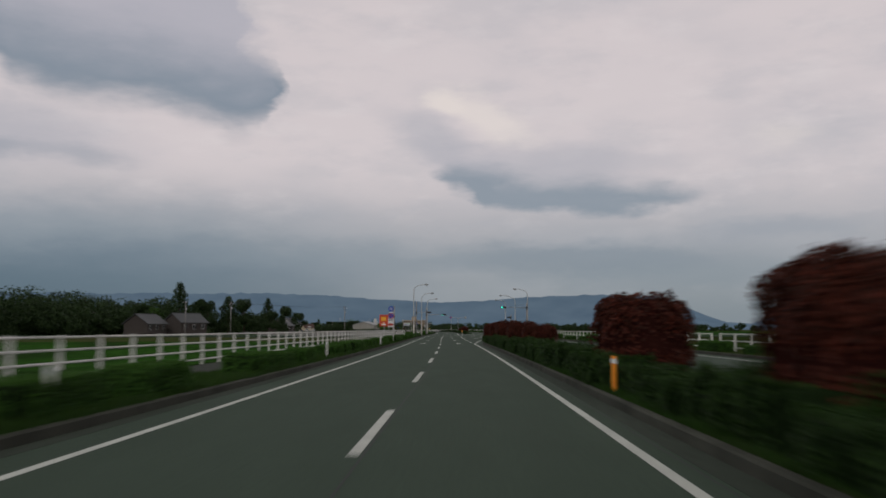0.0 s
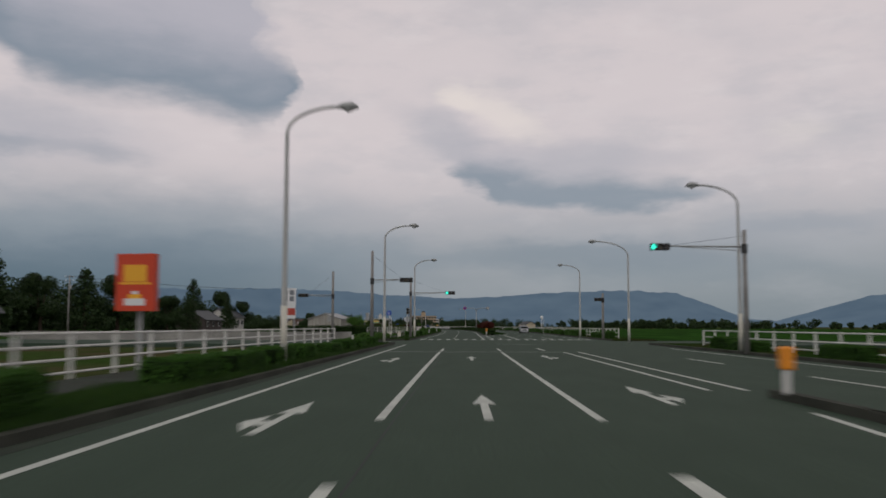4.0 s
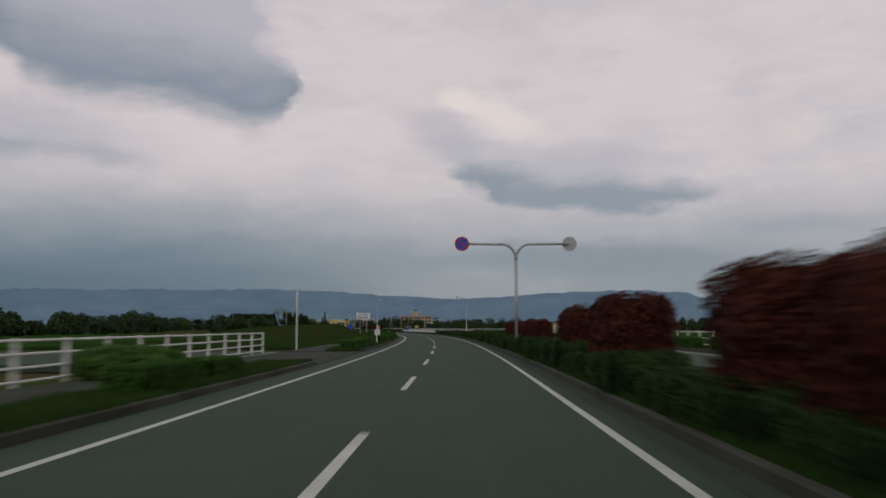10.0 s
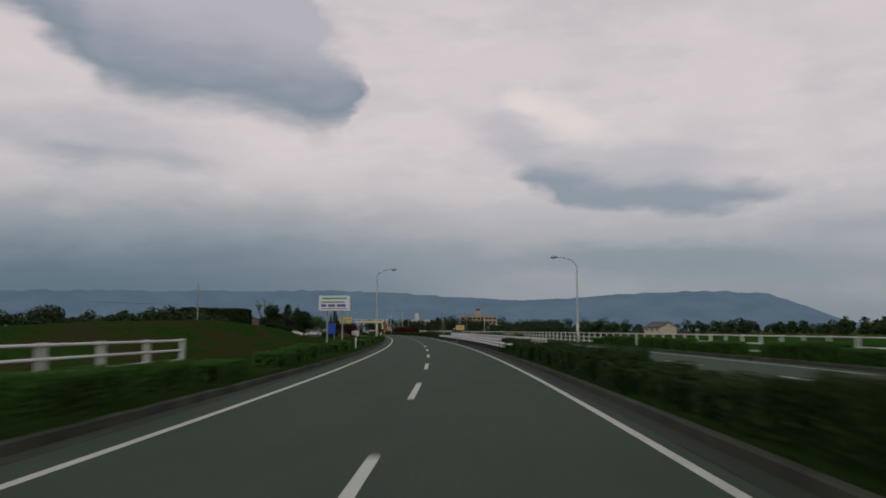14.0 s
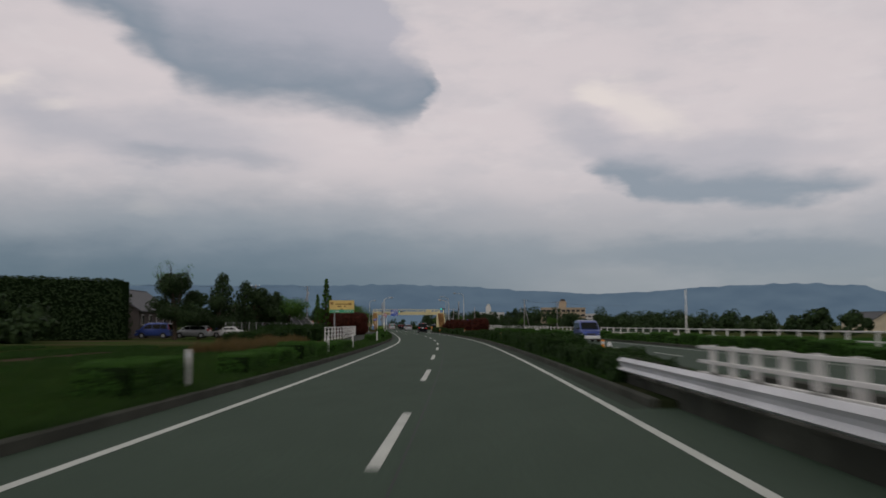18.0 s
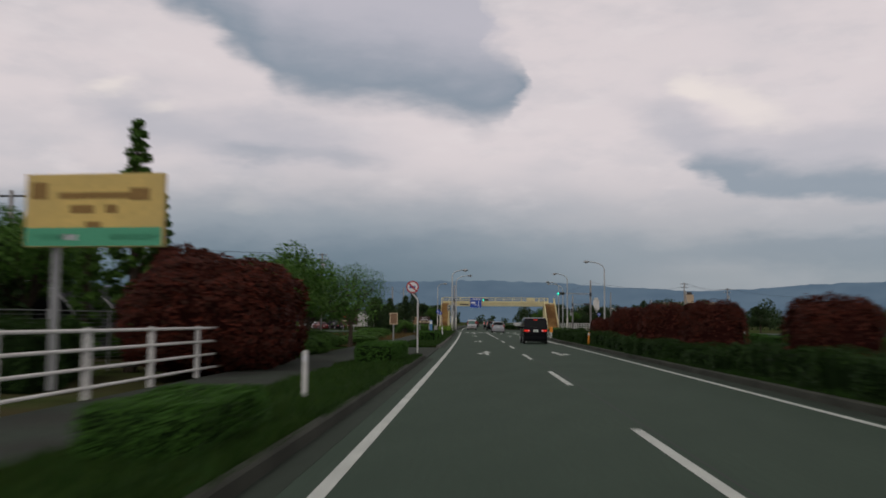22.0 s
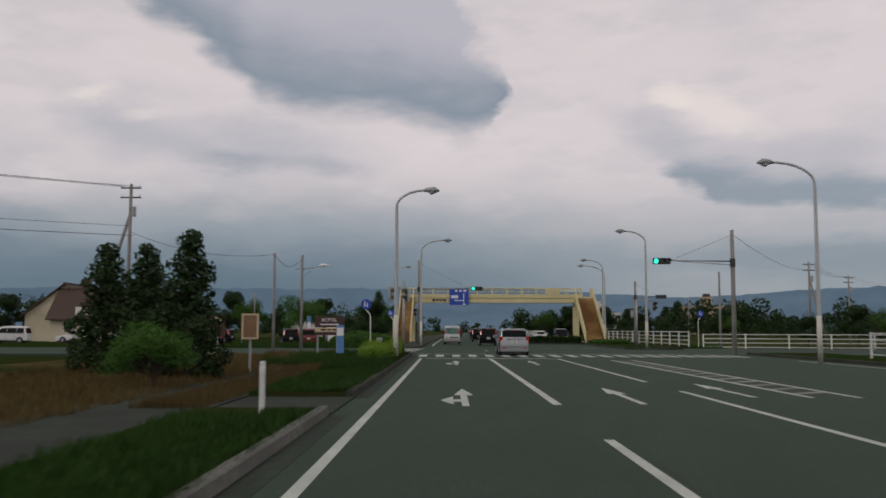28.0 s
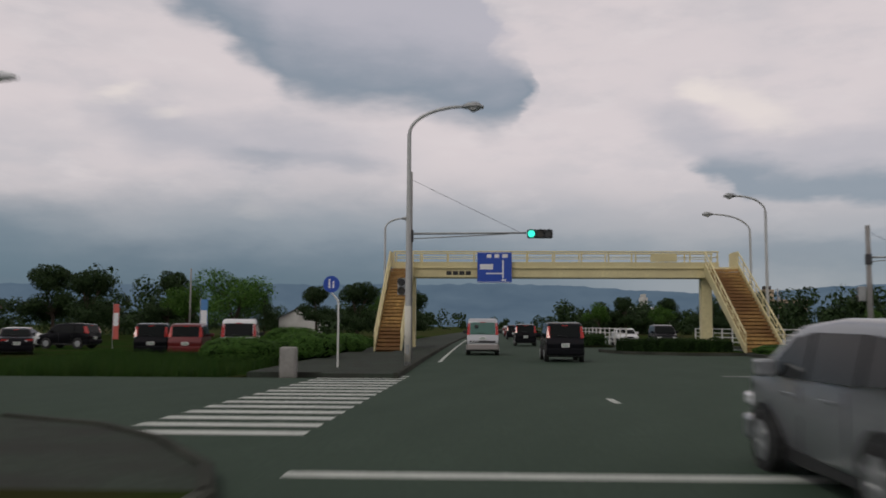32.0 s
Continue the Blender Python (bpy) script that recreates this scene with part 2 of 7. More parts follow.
KERB = material("kerb_concrete", (0.066, 0.070, 0.056), 0.92, vary=0.35, scale=1.5, bump=0.4, second=(0.035, 0.038, 0.03), by_object=0.4)
GUTTER = material("gutter_concrete", (0.046, 0.058, 0.045), 0.92, vary=0.3, scale=1.0, bump=0.3, second=(0.034, 0.046, 0.034), spread=0.8, stretch=(1, 0.3, 1))
CONCRETE = material("concrete", (0.33, 0.32, 0.30), 0.88, vary=0.2, scale=1.2, bump=0.3, second=(0.22, 0.215, 0.2))
GROUND = material("field_ground", (0.034, 0.070, 0.016), 0.95, vary=0.4, scale=0.3, second=(0.075, 0.062, 0.035), spread=0.6, bump=0.5, bump_scale=3)
PADDY = material("young_crop", (0.030, 0.086, 0.015), 0.9, vary=0.4, scale=0.45, second=(0.021, 0.048, 0.013), spread=0.35, stretch=(1, 0.4, 1), bump=0.6, bump_scale=8)
SOIL = material("ploughed_soil", (0.07, 0.052, 0.036), 0.95, vary=0.4, scale=0.6, second=(0.045, 0.038, 0.028), bump=0.7, bump_scale=6)
TURF = material("turf", (0.018, 0.047, 0.009), 0.95, vary=0.5, scale=0.9, second=(0.036, 0.038, 0.015), spread=0.45, stretch=(1, 0.45, 1), bump=0.6, bump_scale=12)
DRY = material("dry_grass", (0.10, 0.072, 0.034), 0.95, vary=0.45, scale=1.0, second=(0.036, 0.048, 0.017), bump=0.6, bump_scale=10)
# shade beneath the median shrubs is put into these two darker colours
SHADE_SOIL = material("shaded_median_soil", (0.018, 0.026, 0.011), 0.95, vary=0.4, scale=1.5, second=(0.030, 0.034, 0.018), bump=0.6, bump_scale=14)
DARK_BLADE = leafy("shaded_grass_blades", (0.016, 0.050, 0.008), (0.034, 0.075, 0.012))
GRASS_BLADE = leafy("grass_blades", (0.018, 0.058, 0.009), (0.048, 0.088, 0.015))
DRY_BLADE = leafy("dry_blades", (0.17, 0.105, 0.042), (0.07, 0.07, 0.024))
LEAF = leafy("green_leaves", (0.048, 0.115, 0.02), (0.08, 0.16, 0.025))
VERGE_LEAF = leafy("verge_hedge_leaves", (0.034, 0.098, 0.014), (0.062, 0.155, 0.020))
DARK_LEAF = leafy("dark_leaves", (0.019, 0.040, 0.014), (0.040, 0.070, 0.022), 0.15)
FRESH_LEAF = leafy("fresh_leaves", (0.085, 0.18, 0.03), (0.055, 0.13, 0.025))
YELLOW_LEAF = leafy("yellow_green_leaves", (0.22, 0.33, 0.03), (0.09, 0.20, 0.025), 0.35)
HEDGE_LEAF = leafy("hedge_leaves", (0.012, 0.034, 0.007), (0.036, 0.080, 0.013))
RED_LEAF = leafy("red_leaves", (0.105, 0.022, 0.012), (0.026, 0.011, 0.006), 0.2)
# near-black core colours stand in for the shade between leaves
HEDGE_CORE = material("hedge_inner_shade", (0.010, 0.019, 0.007), 0.95, vary=0.4)
RED_CORE = material("red_hedge_inner_shade", (0.030, 0.010, 0.008), 0.95, vary=0.4)
BARK = material("bark", (0.07, 0.055, 0.042), 0.95, vary=0.35, scale=3, bump=0.8, bump_scale=25)
WHITE_METAL = material("white_painted_steel", (0.74, 0.74, 0.72), 0.5, vary=0.08, scale=2, second=(0.62, 0.61, 0.57), spread=0.8)
RAIL_STEEL = material("pale_rail_steel", (0.66, 0.67, 0.69), 0.45, 0.15, vary=0.1, scale=3, second=(0.50, 0.51, 0.52), spread=0.8)
GALV = material("galvanised_steel", (0.42, 0.43, 0.43), 0.55, 0.5, vary=0.12, scale=4, second=(0.34, 0.35, 0.35))
POLE_PAINT = material("lamp_post_paint", (0.48, 0.49, 0.48), 0.55, 0.2, vary=0.1, scale=2)
POST_BAND = material("post_base_wrap", (0.62, 0.60, 0.52), 0.7, vary=0.15)
CONCRETE_POLE = material("concrete_pole", (0.30, 0.29, 0.28), 0.85, vary=0.15, scale=2, second=(0.22, 0.21, 0.2))
DARK_STEEL = material("dark_steel", (0.06, 0.06, 0.062), 0.5, 0.4, vary=0.2)
CABLE = material("black_cable", (0.02, 0.02, 0.02), 0.7)
CREAM = material("cream_bridge_paint", (0.72, 0.64, 0.36), 0.55, vary=0.1, scale=1.2, second=(0.62, 0.54, 0.30), spread=0.7)
RUSTY = material("rust_streaked_paint", (0.42, 0.26, 0.09), 0.8, vary=0.4, scale=1.0, second=(0.20, 0.10, 0.035), bump=0.3)
SIGN_BLUE = material("blue_sign", (0.018, 0.072, 0.42), 0.4, vary=0.06)
SIGN_WHITE = material("white_sign", (0.78, 0.79, 0.8), 0.45, vary=0.04)
SIGN_RED = material("red_sign", (0.45, 0.02, 0.02), 0.45, vary=0.05)
SIGN_BACK = material("sign_back", (0.40, 0.41, 0.41), 0.5, 0.4)
ORANGE = material("orange_reflector", (0.85, 0.30, 0.02), 0.4, vary=0.1)
TYRE = material("tyre_rubber", (0.018, 0.018, 0.018), 0.85, vary=0.3, scale=8)
ALLOY = material("alloy_rim", (0.45, 0.46, 0.47), 0.35, 0.8, vary=0.1)
BLACK_TRIM = material("black_trim", (0.02, 0.02, 0.021), 0.5, vary=0.2)
RED_LAMP = material("red_lens", (0.42, 0.016, 0.012), 0.15, vary=0.1, coat=0.6)
BRAKE_LAMP = material("lit_red_lens", (0.5, 0.03, 0.02), 0.2, light=((1.0, 0.03, 0.012), 0.4))
AMBER = material("amber_lens", (0.7, 0.24, 0.03), 0.15, coat=0.6)
CLEAR_LAMP = material("clear_lens", (0.75, 0.76, 0.78), 0.1, coat=0.8)
CHROME = material("chrome", (0.7, 0.7, 0.7), 0.15, 1.0, vary=0.03)
PLATE = material("number_plate", (0.75, 0.75, 0.72), 0.5, vary=0.03)
PLATE_INK = material("plate_ink", (0.22, 0.30, 0.25), 0.6)
GREEN_LIT = material("lit_green_lens", (0.02, 0.30, 0.24), 0.3, light=((0.05, 1.0, 0.72), 1.1))
DARK_LENS = material("unlit_lens", (0.03, 0.024, 0.018), 0.25, coat=0.5)
AMBER_LENS = material("unlit_amber_lens", (0.07, 0.05, 0.02), 0.3, coat=0.5)
LAMP_GLASS = material("lamp_bowl", (0.35, 0.36, 0.36), 0.3)


def car_paint(name, colour, metal=0.5):
    return material(name, colour, 0.35, metal, vary=0.05, scale=3, coat=0.5)


def car_glass(name, colour):
    m = material(name, colour, 0.08, 0.0, vary=0.05, coat=0.15)
    m.node_tree.nodes["Principled BSDF"].inputs["Specular IOR Level"].default_value = 0.12
    m.node_tree.nodes["Principled BSDF"].inputs["Coat Weight"].default_value = 0.0
    return m


WIN_DARK = car_glass("dark_car_glass", (0.010, 0.012, 0.012))
WIN_GREEN = car_glass("green_car_glass", (0.10, 0.19, 0.165))
WIN_HOUSE = car_glass("window_glass", (0.03, 0.035, 0.04))

for m, shine in ((ASPHALT, 0.15), (PATH_ASPHALT, 0.12), (KERB, 0.15), (GUTTER, 0.12), (TURF, 0.0), (PADDY, 0.0), (GROUND, 0.0), (SOIL, 0.0), (DRY, 0.0), (SHADE_SOIL, 0.0), (HEDGE_CORE, 0.0), (RED_CORE, 0.0), (BARK, 0.1)):
    m.node_tree.nodes["Principled BSDF"].inputs["Specular IOR Level"].default_value = shine

# ---- the road's line, and builders ----
# headings in degrees at stations along the lane line, in metres
KNOT = (-400, 0, 100, 200, 300, 350, 400, 450, 500, 550, 600, 650, 700, 760, 830, 900, 1000, 1600)
HEADING = (-1.2, -1.2, 0.02, -0.65, -0.59, 0.18, 1.56, 3.37, 5.73, 7.59, 8.54, 10.06, 13.2, 13.76, 14.2, 13.2, 12.0, 11.5)
STEP = 1.0
LINE_S = np.arange(-400.0, 1600.0, STEP)
LINE_H = np.radians(np.interp(LINE_S, KNOT, HEADING))
LINE_X = np.concatenate([[0.0], np.cumsum(-np.sin((LINE_H[:-1] + LINE_H[1:]) / 2) * STEP)])
LINE_Y = np.concatenate([[0.0], np.cumsum(np.cos((LINE_H[:-1] + LINE_H[1:]) / 2) * STEP)])
LINE_X += -1.39 - np.interp(0.0, LINE_S, LINE_X)
LINE_Y -= np.interp(0.0, LINE_S, LINE_Y)


def spot(s, d=0.0, z=0.0):
    """The place at station s, d metres right of the lane line, z up."""
    a = float(np.interp(s, LINE_S, LINE_H))
    return Vector((float(np.interp(s, LINE_S, LINE_X)) + d * math.cos(a), float(np.interp(s, LINE_S, LINE_Y)) + d * math.sin(a), z))


def on(s, d=0.0, z=0.0, turn=0.0):
    """A pose there: y ahead along the road, x to the right, turned left by turn degrees."""
    return Matrix.Translation(spot(s, d, z)) @ pose(0, 0, 0, 0, 0, math.degrees(float(np.interp(s, LINE_S, LINE_H))) + turn)


def mesh_of(bm, name, mat, smooth=False):
    me = bpy.data.meshes.new(name)
    bm.normal_update()
    bm.to_mesh(me)
    bm.free()
    me.materials.append(mat)
    if smooth:
        me.shade_smooth()
    return me


def part(name, bm, mat, parent=None, label="", smooth=False):
    ob = new(name, mesh_of(bm, name, mat, smooth))
    ob.parent = parent
    if label:
        ob["label"] = label
    return ob


def shared(name, me, parent, m=None):
    ob = new(name, me)
    ob.parent = parent
    if m is not None:
        ob.matrix_basis = m
    return ob


def thing(name, label, category, m=None, group="", kind=""):
    ob = tagged(new(name), label, category, group, kind)
    if m is not None:
        ob.matrix_basis = m
    return ob


def bm_new():
    return bmesh.new()


def box(bm, x0, x1, y0, y1, z0, z1, bevel=0.0, m=None):
    """A block between two corners, its edges rounded by bevel."""
    made = bmesh.ops.create_cube(bm, size=1.0, matrix=Matrix.Translation(((x0 + x1) / 2, (y0 + y1) / 2, (z0 + z1) / 2)) @ Matrix.Diagonal((x1 - x0, y1 - y0, z1 - z0, 1)))
    vs = made["verts"]
    if bevel:
        es = list({e for v in vs for e in v.link_edges})
        got = bmesh.ops.bevel(bm, geom=es, offset=bevel, segments=2, affect="EDGES", profile=0.5)
        vs = list({v for f in got["faces"] for v in f.verts} | {v for v in vs if v.is_valid})
    if m is not None:
        bmesh.ops.transform(bm, matrix=m, verts=[v for v in vs if v.is_valid])
    return bm


def tube(bm, points, radii, sides=10, cap=True):
    """A round bar along points."""
    rings = []
    n = len(points)
    if isinstance(radii, (int, float)):
        radii = [radii] * n
    for i, p in enumerate(points):
        p = Vector(p)
        ahead = (Vector(points[min(i + 1, n - 1)]) - Vector(points[max(i - 1, 0)])).normalized()
        u = ahead.cross(Vector((0.13, 0.97, 0.21))).normalized()
        v = ahead.cross(u)
        rings.append([bm.verts.new(p + radii[i] * (math.cos(k * math.tau / sides) * u + math.sin(k * math.tau / sides) * v)) for k in range(sides)])
    for a, b in zip(rings, rings[1:]):
        for k in range(sides):
            bm.faces.new((a[k], a[(k + 1) % sides], b[(k + 1) % sides], b[k]))
    if cap:
        bm.faces.new(rings[0][::-1])
        bm.faces.new(rings[-1])
    return bm


def slab(bm, outline, z0, z1):
    """A flat plate from an outline in x and y."""
    low = [bm.verts.new((x, y, z0)) for x, y in outline]
    up = [bm.verts.new((x, y, z1)) for x, y in outline]
    n = len(outline)
    bm.faces.new(low[::-1])
    bm.faces.new(up)
    for k in range(n):
        bm.faces.new((low[k], low[(k + 1) % n], up[(k + 1) % n], up[k]))
    return bm


def sweep(bm, s0, s1, profile, closed=False, step=4.0, wobble=0.0):
    """A profile of (d, z) drawn along the road from s0 to s1."""
    n = max(1, int(abs(s1 - s0) / step))
    rows = []
    for i in range(n + 1):
        s = s0 + (s1 - s0) * i / n
        w = wobble * noise.noise((s * 0.23, 5.0, 1.0)) if wobble else 0.0
        rows.append([bm.verts.new(spot(s, d + w, z)) for d, z in profile])
    k = len(profile)
    for a, b in zip(rows, rows[1:]):
        for j in range(k if closed else k - 1):
            bm.faces.new((a[j], a[(j + 1) % k], b[(j + 1) % k], b[j]))
    if closed:
        bm.faces.new(rows[0][::-1])
        bm.faces.new(rows[-1])
    bmesh.ops.recalc_face_normals(bm, faces=bm.faces)
    return bm


def strip(name, s0, s1, d0, d1, z, mat, label="", category="", kind="structure", wobble=0.0):
    bm = sweep(bm_new(), s0, s1, [(d0, z - 0.3), (d0, z), (d1, z), (d1, z - 0.3)], True, wobble=wobble)
    return tagged(part(name, bm, mat), label, category, "", kind)


def leaves(count, place, size, spread_up=0.3, seed=1, shape=0.55):
    """Small leaf blades: place(rng) gives a point and its outward way. Returns a mesh with no material."""
    rng = random.Random(seed)
    verts, faces = [], []
    for _ in range(count):
        p, out = place(rng)
        out = (Vector(out) + Vector((rng.gauss(0, 0.5), rng.gauss(0, 0.5), rng.gauss(spread_up, 0.5)))).normalized()
        side = out.cross(Vector((rng.gauss(0, 1), rng.gauss(0, 1), rng.gauss(0, 1)))).normalized()
        up = out.cross(side)
        h = size * rng.uniform(0.6, 1.4)
        p = Vector(p)
        b = len(verts)
        verts += [p - side * h * shape, p + up * h * 0.9 + out * h * 0.15, p + side * h * shape, p - up * h * 0.9 + out * h * 0.15]
        faces.append((b, b + 1, b + 2, b + 3))
    me = bpy.data.meshes.new("leaves")
    me.from_pydata([tuple(v) for v in verts], [], faces)
    return me


def in_box(rx, ry, z0, z1, skin=0.12, lumps=0.16, seed=0.0):
    """Points near the skin of a clipped block of leaves."""
    def place(rng):
        f = rng.random()
        sx, sy, sz = rng.uniform(-1, 1), rng.uniform(-1, 1), rng.uniform(0, 1)
        top = rx * ry * 4
        sides_x, sides_y = 2 * ry * 2 * (z1 - z0), 2 * rx * 2 * (z1 - z0)
        pick = f * (top + sides_x + sides_y)
        if pick < top:
            sz, out = 1.0, Vector((0, 0, 1))
        elif pick < top + sides_x:
            sx = 1.0 if sx > 0 else -1.0
            out = Vector((sx, 0, 0.2))
        else:
            sy = 1.0 if sy > 0 else -1.0
            out = Vector((0, sy, 0.2))
        p = Vector((sx * rx, sy * ry, z0 + sz * (z1 - z0)))
        q = 1.0 + lumps * noise.noise(p * 1.3 + Vector((seed, 0, 0)))
        r = 1 - 0.10 * max(0.0, (abs(sx) - 0.7) / 0.3) * max(0.0, (abs(sy) - 0.7) / 0.3) - 0.10 * max(0.0, (sz - 0.75) / 0.25) * max(abs(sx), abs(sy)) ** 4
        p = Vector((p.x * q * r, p.y * q * r, z0 + (p.z - z0) * q))
        return p - out * rng.uniform(0, skin), out
    return place


def with_mat(me, mat, name):
    me.name = name
    me.materials.append(mat)
    return me

# ---- ground, road and distance ----
bm = bm_new()
edges_x = [-4600, -2500, -1200, -600, -300, -150, -80, -40, 0, 40, 80, 150, 300, 600, 1200, 2500, 4600]
edges_y = [-3000, -1500, -700, -300] + list(range(-200, 1300, 60)) + [1500, 2200, 3200, 4800]
grid = [[bm.verts.new((x, y, -0.32 + 0.05 * noise.noise((x * 0.01, y * 0.01, 0)))) for x in edges_x] for y in edges_y]
for a, b in zip(grid, grid[1:]):
    for k in range(len(edges_x) - 1):
        bm.faces.new((a[k], a[k + 1], b[k + 1], b[k]))
ground = tagged(part("ground", bm, GROUND), "green and brown farmland reaching to the hills", "ground", "", "structure")

# (stations along the lane line) the first crossing lies at 203 to 228, the second at 826 to 845
CROSS_A, CROSS_B = (203.0, 222.0), (826.5, 846.0)
road = strip("road", -300, 1500, -4.3, 16.4, 0.0, ASPHALT, "dark grey dual carriageway asphalt with worn wheel tracks", "road")
side_a_left = strip("side_road", *CROSS_A, -160, -4.25, -0.004, ASPHALT, "asphalt side road joining at the lights", "road")
side_a_right = strip("side_road", *CROSS_A, 16.35, 160, -0.004, ASPHALT, "asphalt side road joining at the lights", "road")
side_b_left = strip("side_road", 824.4, CROSS_B[1] - 3, -160, -4.25, -0.004, ASPHALT, "asphalt side road leading off past the hotel board", "road")
side_b_right = strip("side_road", *CROSS_B, 16.35, 160, -0.004, ASPHALT, "asphalt side road joining at the lights", "road")

# openings in the left kerb: side roads and field drives
GAPS_LEFT = ((203, 222), (306, 318), (356, 375.5), (566, 574), (731, 745.8), (785.5, 789.5), (824.5, 843))
RUNS_LEFT, at_s = [], -120.0
for g0, g1 in GAPS_LEFT:
    RUNS_LEFT.append((at_s, g0))
    at_s = g1
RUNS_LEFT.append((at_s, 1300.0))
# the median, closed but at the crossings
RUNS_MID = ((-120, 92), (312, 560), (603, 776), (884, 1300))


def kerb_run(s0, s1, d, out):
    """A run of kerb with its face to the road; out is +1 where the verge lies to the right."""
    w = 0.16 * out
    return sweep(bm_new(), s0, s1, [(d, -0.05), (d + 0.02 * out, 0.14), (d + 0.05 * out, 0.165), (d + w, 0.165), (d + w, -0.05)], True)


grass_strips = []
for s0, s1 in RUNS_LEFT:
    tagged(part("kerb", kerb_run(s0, s1, -4.3, -1), KERB_PALE if 730 < s0 < 780 else KERB), "weathered grey concrete kerb along the verge", "kerb", "left kerbs", "structure")
    if s0 < 840:
        strip("verge", s0, s1, -6.6, -4.46, 0.13, TURF, "rough grass verge behind the kerb", "verge")
    else:
        strip("pavement", s0, s1, -6.6, -4.46, 0.13, PATH_ASPHALT, "old asphalt footway under the stairs", "pavement")
for s0, s1 in ((-120, 203), (222, 826), (846, 1300)):
    tagged(part("kerb", kerb_run(s0, s1, 16.4, 1), KERB), "weathered grey concrete kerb along the verge", "kerb", "right kerbs", "structure")
    strip("verge", s0, s1, 16.56, 21.0, 0.14, TURF, "rough grass verge along the far carriageway", "verge", wobble=0.3)
for s0, s1 in RUNS_MID:
    near, far = 4.35, 8.0
    bm = kerb_run(s0, s1, near, 1)
    part_b = kerb_run(s0, s1, far, -1)
    tagged(part("median_kerb", bm, KERB), "dark stained concrete kerb of the central median", "kerb", "", "structure")
    tagged(part("median_kerb", part_b, KERB), "dark stained concrete kerb of the central median", "kerb", "", "structure")
    strip("median", s0, s1, near + 0.16, far - 0.16, 0.14, SHADE_SOIL, "central median soil and grass, shade put into the colour", "verge")
for s0, s1 in ((400, 560), (574, 640)):
    strip("verge", s0, s1, -9.2, -6.6, 0.06, TURF, "rough grass strip behind the verge", "verge")
    grass_strips.append((s0, s1))
for s0, s1 in ((-120, 203), (222, 356), (375.5, 400), (640, 828), (845, 1300)):
    strip("pavement", s0, s1, -9.2, -6.6, 0.06, PATH_ASPHALT, "old cracked asphalt footway behind the verge", "pavement")
for s0, s1 in GAPS_LEFT[1:-1]:
    strip("driveway", s0, s1, -9.2, -4.28, 0.03, PATH_ASPHALT, "asphalt field drive crossing the verge", "driveway")



field_road = strip("side_road", 355.5, 376, -34, -9.15, 0.026, ASPHALT, "worn asphalt field road joining the carriageway", "road")


def path_kerb(points, out, label):
    """A kerb through (s, d) points; out is +1 where the raised ground lies to the right of the way it is drawn."""
    bm = bm_new()
    pts = [spot(s, d, 0) for s, d in points]
    rows = []
    for i, p in enumerate(pts):
        way = (pts[min(i + 1, len(pts) - 1)] - pts[max(i - 1, 0)]).normalized()
        side = Vector((way.y, -way.x, 0)) * out
        rows.append([bm.verts.new(p + side * u + Vector((0, 0, z))) for u, z in ((0, -0.05), (0.02, 0.14), (0.05, 0.165), (0.16, 0.165), (0.16, -0.05))])
    for a, b in zip(rows, rows[1:]):
        for j in range(4):
            bm.faces.new((a[j], a[j + 1], b[j + 1], b[j]))
    bm.faces.new(rows[0][::-1])
    bm.faces.new(rows[-1])
    bmesh.ops.recalc_face_normals(bm, faces=bm.faces)
    return tagged(part("kerb", bm, KERB), label, "kerb", "", "structure")


def island(points, mat, label, z=0.13):
    """A raised patch of ground inside (s, d) points."""
    bm = bm_new()
    top = [bm.verts.new(spot(s, d, z)) for s, d in points]
    low = [bm.verts.new(spot(s, d, -0.2)) for s, d in points]
    bm.faces.new(top)
    for k in range(len(points)):
        n = (k + 1) % len(points)
        bm.faces.new((top[k], low[k], low[n], top[n]))
    bmesh.ops.recalc_face_normals(bm, faces=bm.faces)
    return tagged(part("verge", bm, mat), label, "verge", "", "structure")


# concrete gutters along the kerbs
for s0, s1 in RUNS_MID[:3]:
    strip("gutter", s0, s1, 3.98, 4.355, 0.004, GUTTER, "stained concrete gutter along the median kerb", "gutter")
for s0, s1 in ((-120, 199), (224, 306), (375.5, 566), (660, 731), (746, 785.5), (789.5, 824.4)):
    strip("gutter", s0, s1, -4.305, -3.97, 0.004, GUTTER, "stained concrete gutter along the verge kerb", "gutter")
# the median narrows to a nose before the first crossing
NOSE = ((92, 4.35), (100, 4.72), (106, 5.05), (112, 5.5), (122.8, 6.35), (136, 7.35), (144, 7.92), (148, 8.0))
path_kerb(NOSE, 1, "dark stained concrete kerb round the median nose")
path_kerb(((92, 8.0), (110, 8.02), (130, 8.03), (148, 8.02)), -1, "dark stained concrete kerb round the median nose")
island([(s, d + 0.12) for s, d in NOSE] + [(130, 7.9), (92, 7.9)], TURF, "grassed nose of the central median")
path_kerb(((312, 4.35), (290, 4.36), (276, 4.42), (274.2, 4.7), (274.6, 5.1), (284, 5.9), (298, 7.0), (312, 8.0)), 1, "dark stained concrete kerb round the median nose")
island(((312, 4.5), (290, 4.5), (276.2, 4.55), (274.5, 4.75), (274.8, 5.0), (284, 5.75), (298, 6.85), (312, 7.85)), TURF, "grassed nose of the central median")
